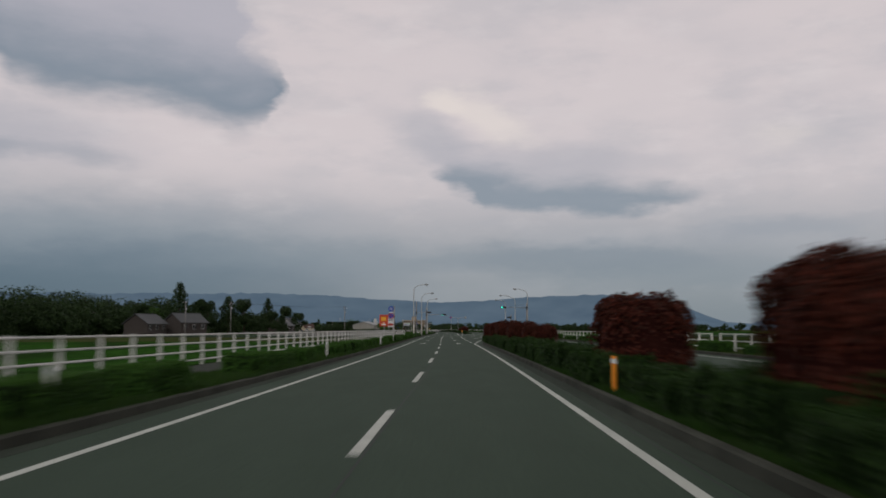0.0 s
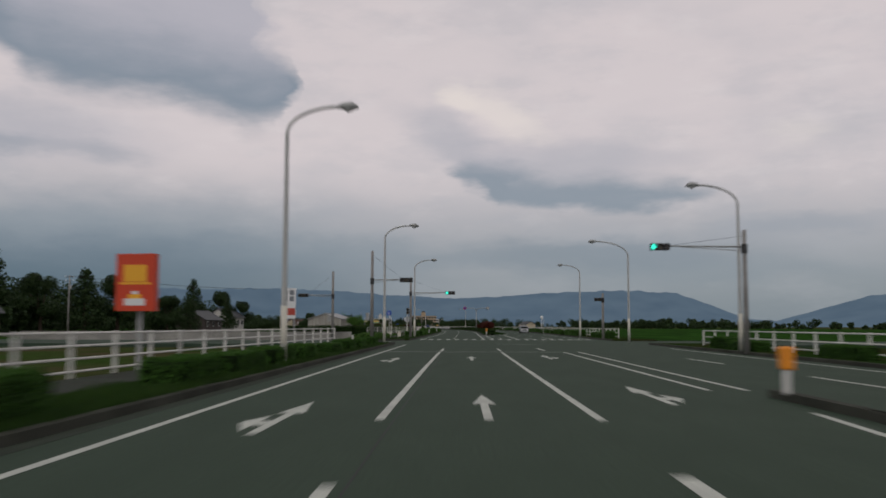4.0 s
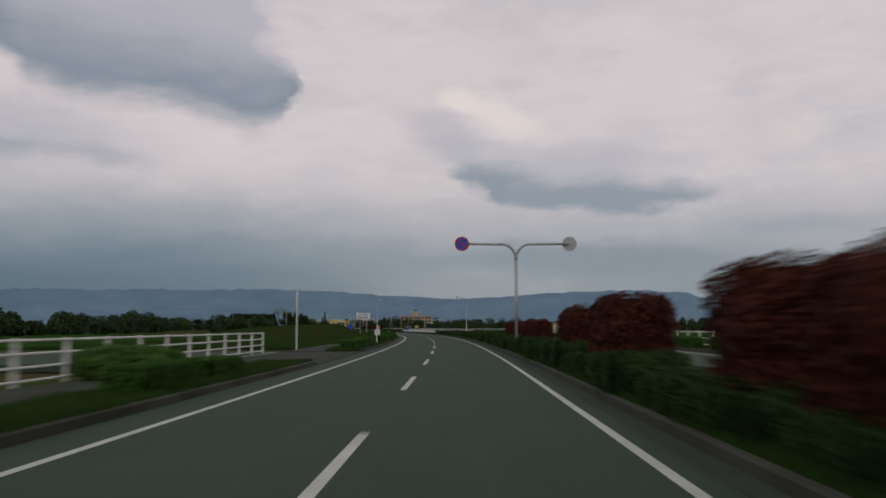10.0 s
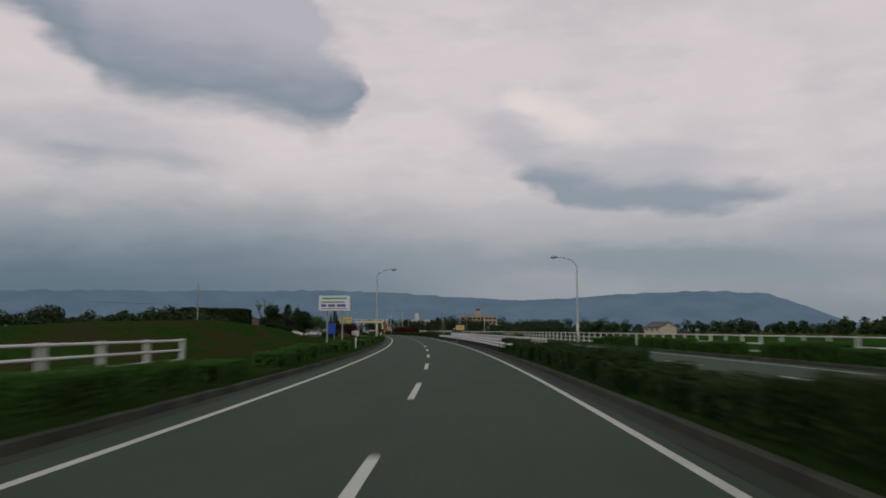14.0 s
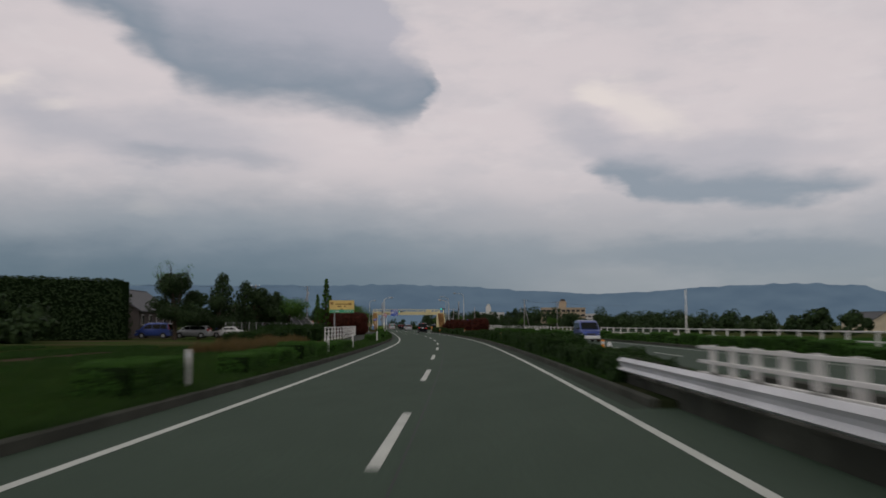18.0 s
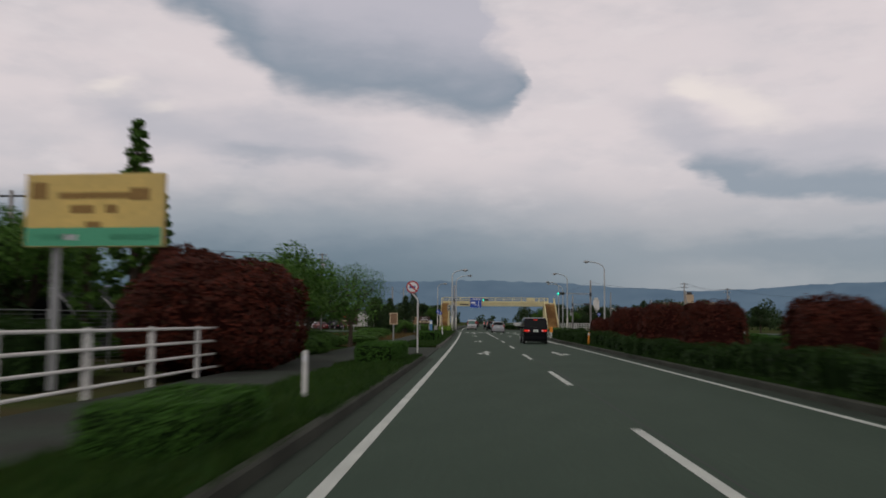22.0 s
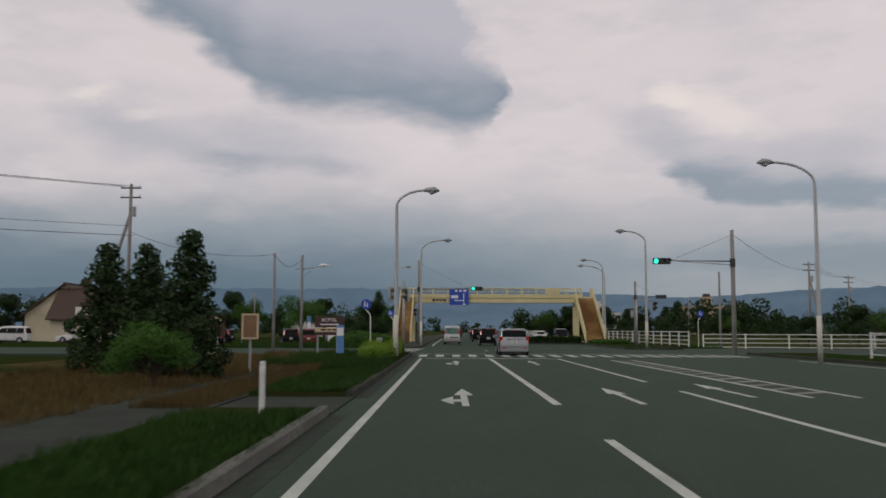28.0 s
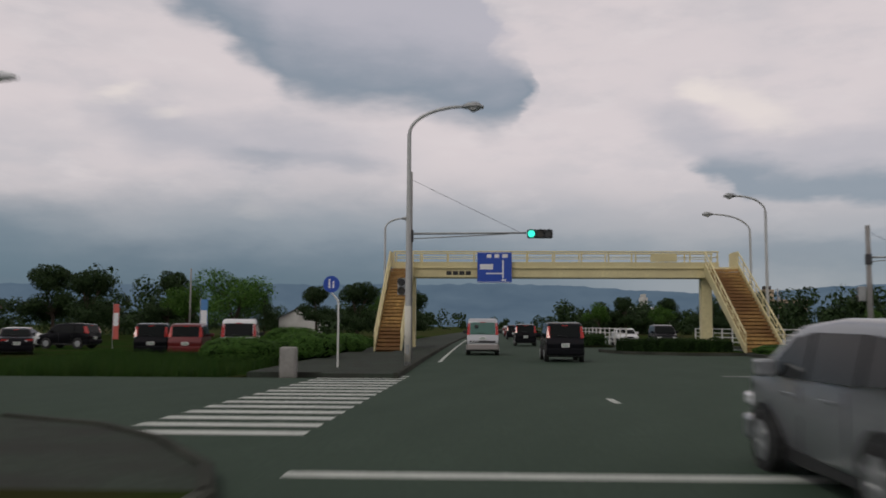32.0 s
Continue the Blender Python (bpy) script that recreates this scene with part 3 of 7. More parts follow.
# corners of the side roads
path_kerb(((824.4, -4.3), (825.9, -4.72), (827.9, -5.85), (829.5, -7.25), (830.6, -9.2)), -1, "weathered grey concrete kerb round the corner")
island(((824.4, -4.42), (825.8, -4.85), (827.8, -5.95), (829.4, -7.35), (830.4, -9.2), (824.4, -9.2)), PATH_ASPHALT, "old asphalt footway at the corner of the side road", 0.12)
path_kerb(((199.5, -4.3), (203, -4.45), (205, -5.2), (206.2, -6.6), (206.6, -8.6)), -1, "weathered grey concrete kerb round the corner")
path_kerb(((219.5, -8.6), (220.0, -6.4), (221.6, -5.0), (224, -4.3)), -1, "weathered grey concrete kerb round the corner")
path_kerb(((841.0, 16.4), (839.8, 14.5), (840.0, 12.6), (842, 11.9), (852, 11.8), (866, 12.2)), 1, "weathered grey concrete kerb round the far corner")
island(((841.2, 16.4), (840.0, 14.5), (840.2, 12.7), (842, 12.05), (852, 11.95), (866, 12.3), (868, 16.4)), TURF, "grass corner under the footbridge stairs")
path_kerb(((872, 13.6), (866, 12.6), (865.5, 9.5), (868, 6.2), (872, 5.4)), -1, "kerb of the planted island by the stairs")
island(((872, 13.6), (866.2, 12.5), (865.7, 9.5), (868.2, 6.3), (872, 5.6)), TURF, "planted island before the footbridge stairs")

# fields
for s0, s1, d0, d1, mat, text in ((-150, 120, -90, -11, PADDY, "bright green field of young crop"), (222, 300, -60, -10, PADDY, "green field edge"),
                                  (228, 262, -26, -11, DRY, "strip of bare dry ground"), (395, 560, -140, -11, PADDY, "wide green crop field"), (405, 452, -23, -17, SOIL, "ploughed brown plot"),
                                  (575, 660, -34, -12, TURF, "rough grass field"), (596, 640, -22, -17, SOIL, "ploughed brown strip"), (20, 200, 22, 200, TURF, "meadow beyond the far fence"),
                                  (225, 700, 24, 260, PADDY, "wide crop field beyond the far fence"), (735, 826, -40, -9.4, TURF, "overgrown plot with weeds"), (752, 822, -22, -10.5, DRY, "strip of dry straw-coloured grass"),
                                  (845, 960, -80, -9.4, TURF, "overgrown grass plot by the parked vehicles")):
    strip("field", s0, s1, d0, d1, -0.14 if mat in (PADDY, TURF) else -0.09, mat, text, "field", wobble=0.6)

# low grassy bank on the left of the bend
bm = bm_new()
rows = []
for i in range(40):
    s = 492 + i * 2.2
    k = math.sin(math.pi * min(1, i / 39)) ** 0.7
    rows.append([bm.verts.new(spot(s, d, -0.2 + k * z + 0.12 * noise.noise((s * 0.4, d * 0.4, 0)))) for d, z in ((-10.5, 0.0), (-12, 0.7), (-14.5, 2.0), (-18, 2.5), (-26, 2.4), (-36, 1.8), (-48, 0.0))])
for a, b in zip(rows, rows[1:]):
    for j in range(6):
        bm.faces.new((a[j + 1], a[j], b[j], b[j + 1]))
tagged(part("grass_bank", bm, TURF, smooth=True), "low rounded grassy bank beside the bend", "bank", "", "structure")

# low concrete wall on the far side of the first side road
low_wall = thing("low_wall", "low pale concrete wall along the side road", "wall", kind="structure")
for k in range(12):
    a, b = spot(224.0 + 0.1 * k, -10.6 - 3 * k), spot(224.1 + 0.1 * k, -13.58 - 3 * k)
    bm = bm_new()
    side = Vector((-(b - a).y, (b - a).x, 0)).normalized() * 0.12
    slab(bm, [(a + side)[:2], (b + side)[:2], (b - side)[:2], (a - side)[:2]], -0.3, 0.86)
    part("panel", bm, CONCRETE, low_wall)

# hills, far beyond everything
# distance haze is put into the colour, and the slopes glow by themselves
HILL = bpy.data.materials.new("haze_glow_hills")
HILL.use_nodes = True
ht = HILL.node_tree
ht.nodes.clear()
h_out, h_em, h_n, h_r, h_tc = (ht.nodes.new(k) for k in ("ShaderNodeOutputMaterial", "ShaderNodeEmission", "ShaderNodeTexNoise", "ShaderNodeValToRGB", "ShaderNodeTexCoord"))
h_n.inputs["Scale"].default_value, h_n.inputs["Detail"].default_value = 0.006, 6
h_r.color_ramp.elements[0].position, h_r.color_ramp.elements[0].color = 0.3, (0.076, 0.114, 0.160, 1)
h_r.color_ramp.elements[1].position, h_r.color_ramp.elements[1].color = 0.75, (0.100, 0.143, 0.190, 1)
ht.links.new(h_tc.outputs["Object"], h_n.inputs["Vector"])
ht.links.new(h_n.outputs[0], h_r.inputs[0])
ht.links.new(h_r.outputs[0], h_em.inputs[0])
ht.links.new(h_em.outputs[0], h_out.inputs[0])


def hills(name, far, shape, label):
    """A ridge seen from the road: (azimuth, height in degrees) drawn as a rough slope."""
    bm = bm_new()
    azs = np.arange(shape[0][0], shape[-1][0], 0.25)
    hs = np.interp(azs, [a for a, _ in shape], [e for _, e in shape])
    rows = []
    for a, e in zip(azs, hs):
        e = max(0.0, e + 0.07 * noise.fractal((a * 0.37, far * 0.01, 0.0), 0.8, 2.0, 4))
        top = far * math.tan(radians(e))
        row = []
        for r, k in ((0, 1.0), (120, 0.72), (320, 0.4), (600, 0.0)):
            ra = radians(a)
            row.append(bm.verts.new(((far - r) * math.sin(ra), 400 + (far - r) * math.cos(ra), -2 + top * (k + 0.04 * noise.noise((a * 1.7, r * 0.01, 3))))))
        rows.append(row)
    for a, b in zip(rows, rows[1:]):
        for j in range(3):
            bm.faces.new((a[j], b[j], b[j + 1], a[j + 1]))
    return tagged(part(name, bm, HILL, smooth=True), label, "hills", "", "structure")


hills("backdrop_hills", 4250, [(-80, 2.0), (-60, 2.1), (-40, 2.2), (-26, 2.35), (-20, 2.4), (-13, 2.45), (-8.5, 2.4), (-3.5, 2.05), (0, 1.9), (4, 2.1), (8, 2.35), (12, 2.38), (14.5, 2.2), (16.2, 1.6), (17.6, 1.0), (19, 0.5), (22, 0.3), (26, 0.4), (30, 0.0)], "long mountain ridge under cloud, haze in its blue-grey colour")
hills("backdrop_hills", 3700, [(18.5, 0.0), (21, 0.5), (23.5, 1.2), (26, 1.9), (29, 2.3), (34, 2.9), (45, 3.4), (70, 3.0), (85, 2.0)], "mountain shoulder with haze in its blue-grey colour")

# ---- markings ----
M = 0.004


def mark(s0, s1, d0, d1, mat=PAINT, name="road_line", parent=None):
    n = max(1, int((s1 - s0) / 4))
    bm = bm_new()
    rows = [[bm.verts.new(spot(s0 + (s1 - s0) * i / n, d, M)) for d in (d0, d1)] for i in range(n + 1)]
    for a, b in zip(rows, rows[1:]):
        bm.faces.new((a[0], a[1], b[1], b[0]))
    return part(name, bm, mat, parent)


SEAM = material("tar_seam", (0.016, 0.020, 0.018), 0.8, vary=0.3, scale=2.0)
seams = thing("road_seams", "thin dark tar seams along the asphalt", "road seam", kind="structure")
for s0, s1, d in ((-60, 200, 0.24), (231, 420, 0.22), (420, 640, 0.3), (640, 815, 0.2), (-60, 90, 3.9), (280, 560, 3.93)):
    for k in range(int((s1 - s0) / 8)):
        a = s0 + 8 * k
        o0, o1 = (d + 0.05 * noise.noise((u * 0.07, d, 0.5)) for u in (a, a + 8))
        bm = bm_new()
        bm.faces.new([bm.verts.new(spot(q, e, 0.003)) for q, e in ((a, o0 - 0.014), (a, o0 + 0.014), (a + 8, o1 + 0.014), (a + 8, o1 - 0.014))])
        part("seam", bm, SEAM, seams)
lines = thing("road_markings", "white painted lane lines, arrows and crossings on asphalt", "road marking", kind="structure")
# edge lines
for s0, s1, d in ((-120, 200, -3.25), (231.2, 233, -3.25), (298, 660, -3.28), (700, 817.5, -3.62), (855, 1300, -3.6)):
    mark(s0, s1, d - 0.075, d + 0.075, parent=lines, name="edge_line")
def mark_along(points, wide=0.15):
    """A painted line through (s, d) points."""
    bm = bm_new()
    rows = [[bm.verts.new(spot(s, d + k * wide / 2, M)) for k in (-1, 1)] for s, d in points]
    for a, b in zip(rows, rows[1:]):
        bm.faces.new((a[0], a[1], b[1], b[0]))
    return part("edge_line", bm, PAINT, lines)


mark_along([(660 + 2 * i, -3.28 - 0.017 * i) for i in range(21)])
for s in range(234, 294, 8):
    mark(s, s + 4.2, -3.33, -3.18, parent=lines, name="edge_dash")
for s0, s1, d in ((-120, 92, 3.56), (650, 776, 3.74)):
    mark(s0, s1, d - 0.075, d + 0.075, parent=lines, name="edge_line")
mark_along([(s, float(np.interp(s, (274, 300, 340, 380, 600, 650), (3.5, 3.57, 3.58, 3.65, 3.66, 3.74)))) for s in range(274, 651, 2)])
for s0, s1 in ((-120, 190), (230, 815), (870, 1300)):
    mark(s0, s1, 15.25, 15.40, parent=lines, name="edge_line")
for s0, s1 in ((-120, 118), (274, 560), (603, 776)):
    mark(s0, s1, 8.15, 8.30, parent=lines, name="edge_line")
for (s0, d0), (s1, d1) in zip(((92, 3.56), (100, 4.0), (106, 4.34), (112, 4.76), (122.8, 5.63), (133, 6.5)), ((100, 4.0), (106, 4.34), (112, 4.76), (122.8, 5.63), (133, 6.5), (144.3, 7.43))):
    bm = bm_new()
    bm.faces.new([bm.verts.new(spot(s, d, M)) for s, d in ((s0, d0 - 0.075), (s0, d0 + 0.075), (s1, d1 + 0.075), (s1, d1 - 0.075))])
    part("edge_line", bm, PAINT, lines)
# the lane line: 6 m dashes, 9 m apart
for k in range(-8, 55):
    s = 11.0 + 15 * k
    if s + 6 < 150 or 225 < s < 782 or s > 858:
        o = float(np.interp(s, (0, 110, 150, 280, 540, 566, 598, 626, 652), (0.1, 0.1, 0.0, 0.05, 0.1, 0.14, 0.0, -0.15, 0.0)))
        mark(s, s + 6, o - 0.075, o + 0.075, parent=lines, name="lane_dash")
    if s + 6 < 170 or 272 < s < 770 or s > 858:
        mark(s + 4, s + 10, 11.72, 11.87, parent=lines, name="lane_dash")
mark(143, 180.9, -0.075, 0.075, parent=lines, name="lane_line")
for s0, s1, d in ((182.6, 188.3, 0.04), (182.9, 188.8, 3.6), (184.0, 189.6, 6.3)):
    mark(s0, s1, d - 0.075, d + 0.075, parent=lines, name="guide_dash")
mark(181.0, 181.45, -3.2, 7.0, WORN, parent=lines, name="stop_line")
mark(787.8, 817, -0.09, 0.09, parent=lines, name="lane_line")
# the turning lane before the first crossing and the hatched island after it
for s in (101.6, 116.6, 131.6):
    mark(s, s + 6, 3.42, 3.63, parent=lines, name="lane_dash")
mark(143, 180.9, 3.48, 3.63, parent=lines, name="lane_line")
mark(150, 180.9, 7.05, 7.2, parent=lines, name="lane_line")
mark(150, 181.5, 7.95, 8.1, parent=lines, name="lane_line")
mark(231.15, 274, 3.42, 3.57, parent=lines, name="island_line")
mark(231.15, 273, 4.50, 4.65, parent=lines, name="island_line")
for i in range(26):
    s = 231.5 + i * 1.6
    bm = bm_new()
    bm.faces.new([bm.verts.new(spot(s + ds, d, M)) for ds, d in ((0, 3.6), (0.45, 3.6), (1.15, 4.48), (0.7, 4.48))])
    part("island_hatch", bm, WORN, lines)
for s0, s1, d in ((236, 268, 7.4), (234, 250, 11.55), (266, 272, 11.55)):
    mark(s0, s1, d - 0.08, d + 0.08, parent=lines, name="lane_line")
for i in range(4):
    mark(268 + i * 9, 273 + i * 9, 7.32, 7.48, parent=lines, name="lane_dash")
mark(234.2, 234.6, 4.7, 15.2, WORN, parent=lines, name="stop_line")
# first zebra, across the whole road, and the one over the side road
for i in range(20):
    mark(227.0, 231.0, -3.6 + i * 0.96, -3.6 + i * 0.96 + 0.46, parent=lines, name="zebra_bar")
for i in range(9):
    mark(206 + i * 1.0, 206.5 + i * 1.0, -9.2, -5.6, parent=lines, name="zebra_bar")
mark(364, 374, -9.6, -9.3, WORN, parent=lines, name="stop_line").location.z = 0.03
mark(225.6, 225.9, -3.6, 15.2, WORN, parent=lines, name="guide_line")
for s0, s1, d0, d1 in ((202.4, 203.1, 3.85, 4.3), (202.9, 204.3, 4.5, 5.5), (202.0, 203.6, 5.5, 6.3), (201.8, 202.9, 6.3, 7.1), (203.2, 203.9, 7.1, 7.9), (208.5, 209.0, 4.2, 5.0), (214, 219, 5.6, 5.75), (214, 219, 8.8, 8.95)):
    mark(s0, s1, d0, d1, FAINT, parent=lines, name="worn_patch")
# second crossing
mark(817.2, 817.6, -3.35, 3.45, parent=lines, name="stop_line")
mark(826.0, 826.35, -4.1, 15.2, parent=lines, name="stop_line")
for i in range(20):
    mark(820.4, 824.4, -3.85 + i * 0.96, -3.85 + i * 0.96 + 0.46, parent=lines, name="zebra_bar")
for i in range(15):
    mark(829.4 + i * 1.02, 829.9 + i * 1.02, -7.3 + 0.05 * i, -4.5 + 0.03 * i, parent=lines, name="zebra_bar")
for s0, s1, d in ((756, 770, 3.55), (778, 792, 3.55), (796, 817, 3.55)):
    mark(s0, s1, d - 0.08, d + 0.08, parent=lines, name="lane_line")
mark(790, 815, 5.9, 6.05, parent=lines, name="island_line")
mark(790, 815, 7.0, 7.15, parent=lines, name="island_line")
for i in range(15):
    s = 791 + i * 1.6
    bm = bm_new()
    bm.faces.new([bm.verts.new(spot(s + ds, d, M)) for ds, d in ((0, 6.06), (0.45, 6.06), (1.1, 6.98), (0.65, 6.98))])
    part("island_hatch", bm, WORN, lines)
mark(835, 836.2, 0.6, 0.75, parent=lines, name="guide_dash")
for d in (5.5, 7.2, 9.0):
    mark(845, 845.5, d, d + 1.1, WORN, parent=lines, name="guide_dash")


def arrow(s, d, kind="ahead", flip=1, way=1):
    """A painted lane arrow about 5 m long whose foot lies at s."""
    bm = bm_new()

    def flat(pts):
        bm.faces.new([bm.verts.new(spot(s + y * way, d + x * flip, M + 0.002)) for x, y in pts][::way * flip])
    flat(((-0.075, 0), (0.075, 0), (0.075, 3.1), (-0.075, 3.1)))
    flat(((-0.23, 3.0), (0.23, 3.0), (0.0, 5.3)))
    if kind == "turn":
        flat(((-0.075, 1.1), (-0.075, 1.75), (-0.25, 1.75), (-0.25, 1.1)))
        flat(((-0.24, 0.4), (-0.24, 2.6), (-0.52, 1.5)))
    return part("lane_arrow", bm, PAINT, lines)


for s, d, kind, flip in ((93.0, -1.6, "turn", 1), (93.0, 1.9, "turn", -1), (118.0, -1.55, "turn", 1), (141, -1.6, "turn", 1), (166, -1.7, "turn", 1), (117.3, 1.9, "turn", -1), (143, 1.75, "ahead", 1), (168, 1.75, "ahead", 1), (146, 5.4, "turn", -1), (170, 5.4, "turn", -1),
                         (735.6, -1.7, "turn", 1), (762, -1.75, "turn", 1), (787.4, -1.86, "turn", 1), (808.4, -1.83, "turn", 1),
                         (735.6, 1.7, "turn", -1), (763.2, 1.78, "ahead", 1), (788, 1.78, "ahead", 1), (808.6, 1.72, "ahead", 1), (790, 4.7, "ahead", 1)):
    arrow(s, d, kind, flip)
for s, d in ((242, 5.7), (267, 5.6), (290, 5.7), (243.2, 9.4), (268, 9.5)):
    arrow(s, d, "turn", 1, -1)

# ---- street furniture ----


def fence(points, label, group, base=0.0, height=1.34, rails=4, gap=3.0):
    """A white post-and-rail fence through (s, d) points."""
    root = thing("fence", label, "fence", group=group)
    world_pts = [spot(s, d, base) for s, d in points]
    bm = box(bm_new(), -0.05, 0.05, -0.06, 0.06, 0, height, 0.01)
    post = mesh_of(bm, "post", WHITE_METAL)
    for a, b in zip(world_pts, world_pts[1:]):
        run = (b - a).length
        n = max(1, round(run / gap))
        along = (b - a) / n
        turn = math.atan2(-along.x, along.y)
        for i in range(n + 1):
            shared("post", post, root, Matrix.Translation(a + along * i) @ Matrix.Rotation(turn, 4, "Z"))
        for r in range(rails):
            z = height - 0.06 - r * (height - 0.28) / max(1, rails - 1)
            bm = tube(bm_new(), [a + Vector((0, 0, z)), b + Vector((0, 0, z))], 0.036, 8)
            part("rail", bm, WHITE_METAL, root, smooth=True)
    return root


def run_points(s0, s1, d, step=20):
    n = max(1, int((s1 - s0) / step))
    return [(s0 + (s1 - s0) * i / n, d) for i in range(n + 1)]


FENCE_TEXT = "white painted steel post-and-rail fence beside the footway"
fence(run_points(-40, 118, -9.6), FENCE_TEXT, "left fences")
fence([(118, -9.6), (150, -9.4), (198, -8.6)], FENCE_TEXT, "left fences")
fence([(302, -17.5), (319.5, -13.2), (322.5, -9.0), (338, -9.4), (372, -9.8)], FENCE_TEXT, "left fences", -0.05, 1.3)
fence([(463, -8.0), (484.5, -7.4)], FENCE_TEXT, "left fences", 0.05, 1.18)
fence(run_points(663.7, 724, -9.5), FENCE_TEXT, "left fences", 0.0, 1.34, 4, 3.6)
FAR_TEXT = "white painted steel fence along the far carriageway"
for s0, s1 in ((-60, 60), (62, 195), (232, 340), (342, 470), (472, 600), (602, 740)):
    fence(run_points(s0, s1, 18.8, 32), FAR_TEXT, "far fences", 0.1, 1.15, 3, 3.0)
fence([(770, 18.5), (815, 19.0)], FAR_TEXT, "far fences", 0.1)
fence([(847, 18.4), (868, 17.8)], FAR_TEXT, "far fences", 0.1)
fence([(846.5, 19.5), (844.5, 26), (841, 42)], FAR_TEXT, "far fences", -0.1)
fence([(874, 19), (905, 18.6)], FAR_TEXT, "far fences", 0.1)
fence([(884, 8.8), (930, 8.8)], "white fence on the median past the footbridge", "far fences", 0.1)


def street_lamp(s, d, reach, height=9.4, label="tall grey street lamp with a curved arm over the road"):
    """A tapered post that bends into an arm; reach is how far the lamp hangs over the road (left is negative)."""
    root = thing("street_lamp", label, "street lamp", on(s, d, 0.0), "street lamps")
    k = 1 if reach > 0 else -1
    drop = 0.3 + 0.36 * abs(reach)
    bend = [(reach * (1 - math.cos(a)), 0, height - drop + drop * math.sin(a)) for a in np.linspace(0, math.pi / 2, 11)]
    pts = [(0, 0, 0), (0, 0, 2.4), (0, 0, height - drop)] + bend[1:]
    radii = [0.105, 0.10, 0.075] + [0.058] * (len(bend) - 2) + [0.045]
    part("post", tube(bm_new(), pts, radii, 12), POLE_PAINT, root, smooth=True)
    part("base_wrap", tube(bm_new(), [(0, 0, 0.25), (0, 0, 2.2)], 0.118, 12), POST_BAND, root, "cream wrap round the foot of the post", smooth=True)
    bm = tube(bm_new(), [(reach - k * 0.1, 0, height - 0.02), (reach + k * 0.12, 0, height + 0.03), (reach + k * 0.42, 0, height + 0.03), (reach + k * 0.68, 0, height - 0.03)], [0.06, 0.12, 0.15, 0.05], 12)
    part("lamp_head", bm, GALV, root, "grey lamp housing", smooth=True)
    bm = tube(bm_new(), [(reach + k * 0.1, 0, height - 0.04), (reach + k * 0.3, 0, height - 0.1), (reach + k * 0.55, 0, height - 0.06)], [0.05, 0.12, 0.05], 10)
    part("lamp_bowl", bm, LAMP_GLASS, root, "glass bowl", smooth=True)
    part("hatch", box(bm_new(), -0.05, 0.05, -0.115, -0.1, 0.5, 0.85, 0.005), GALV, root)
    return root


for s, d, reach in ((160.5, -5.0, 1.9), (199.5, -4.9, 2.0), (237, -4.7, 2.0), (179, 16.7, -2.2), (213, 16.6, -3.0), (246, 16.2, -2.2),
                    (574.8, -5.3, 1.9), (553.5, 16.9, -2.2), (849, -4.5, 2.0), (811.5, 15.0, -2.0), (841.3, 13.6, -1.7),
                    (883, -8.9, 1.3), (871.5, 15.2, -1.8), (880.5, 16.9, -2.6)):
    street_lamp(s, d, reach)
street_lamp(813.25, -4.72, 1.4, 8.3)


def signal_head(parent, m, lenses=3, upright=False, lit=0):
    """A traffic light with hooded lenses, facing -y."""
    head = new("signal_head")
    head.parent = parent
    head.matrix_basis = m
    head["label"] = "grey signal housing with hooded lenses"
    w = 0.36
    n = lenses * w / 2
    if upright:
        bm = box(bm_new(), -0.17, 0.17, -0.06, 0.1, -n, n, 0.04)
    else:
        bm = box(bm_new(), -n, n, -0.06, 0.1, -0.19, 0.19, 0.06)
    part("housing", bm, DARK_STEEL if not upright else GALV, head)
    for i in range(lenses):
        x = -n + w / 2 + i * w
        c = (0, -0.07, n - w / 2 - i * w) if upright else (x, -0.07, 0)
        bm = tube(bm_new(), [(c[0], -0.07, c[2]), (c[0], -0.085, c[2])], 0.15, 20)
        part("lens", bm, GREEN_LIT if i == lit else (AMBER_LENS if i == 1 else DARK_LENS), head, "lit green lens" if i == lit else "")
        bm = tube(bm_new(), [(c[0], -0.06, c[2] + 0.01), (c[0], -0.3, c[2] + 0.015)], [0.165, 0.16], 16, False)
        drop = [v for v in bm.verts if v.co.z < c[2] - 0.07]
        bmesh.ops.delete(bm, geom=drop, context="VERTS")
        part("hood", bm, DARK_STEEL, head)
    return head


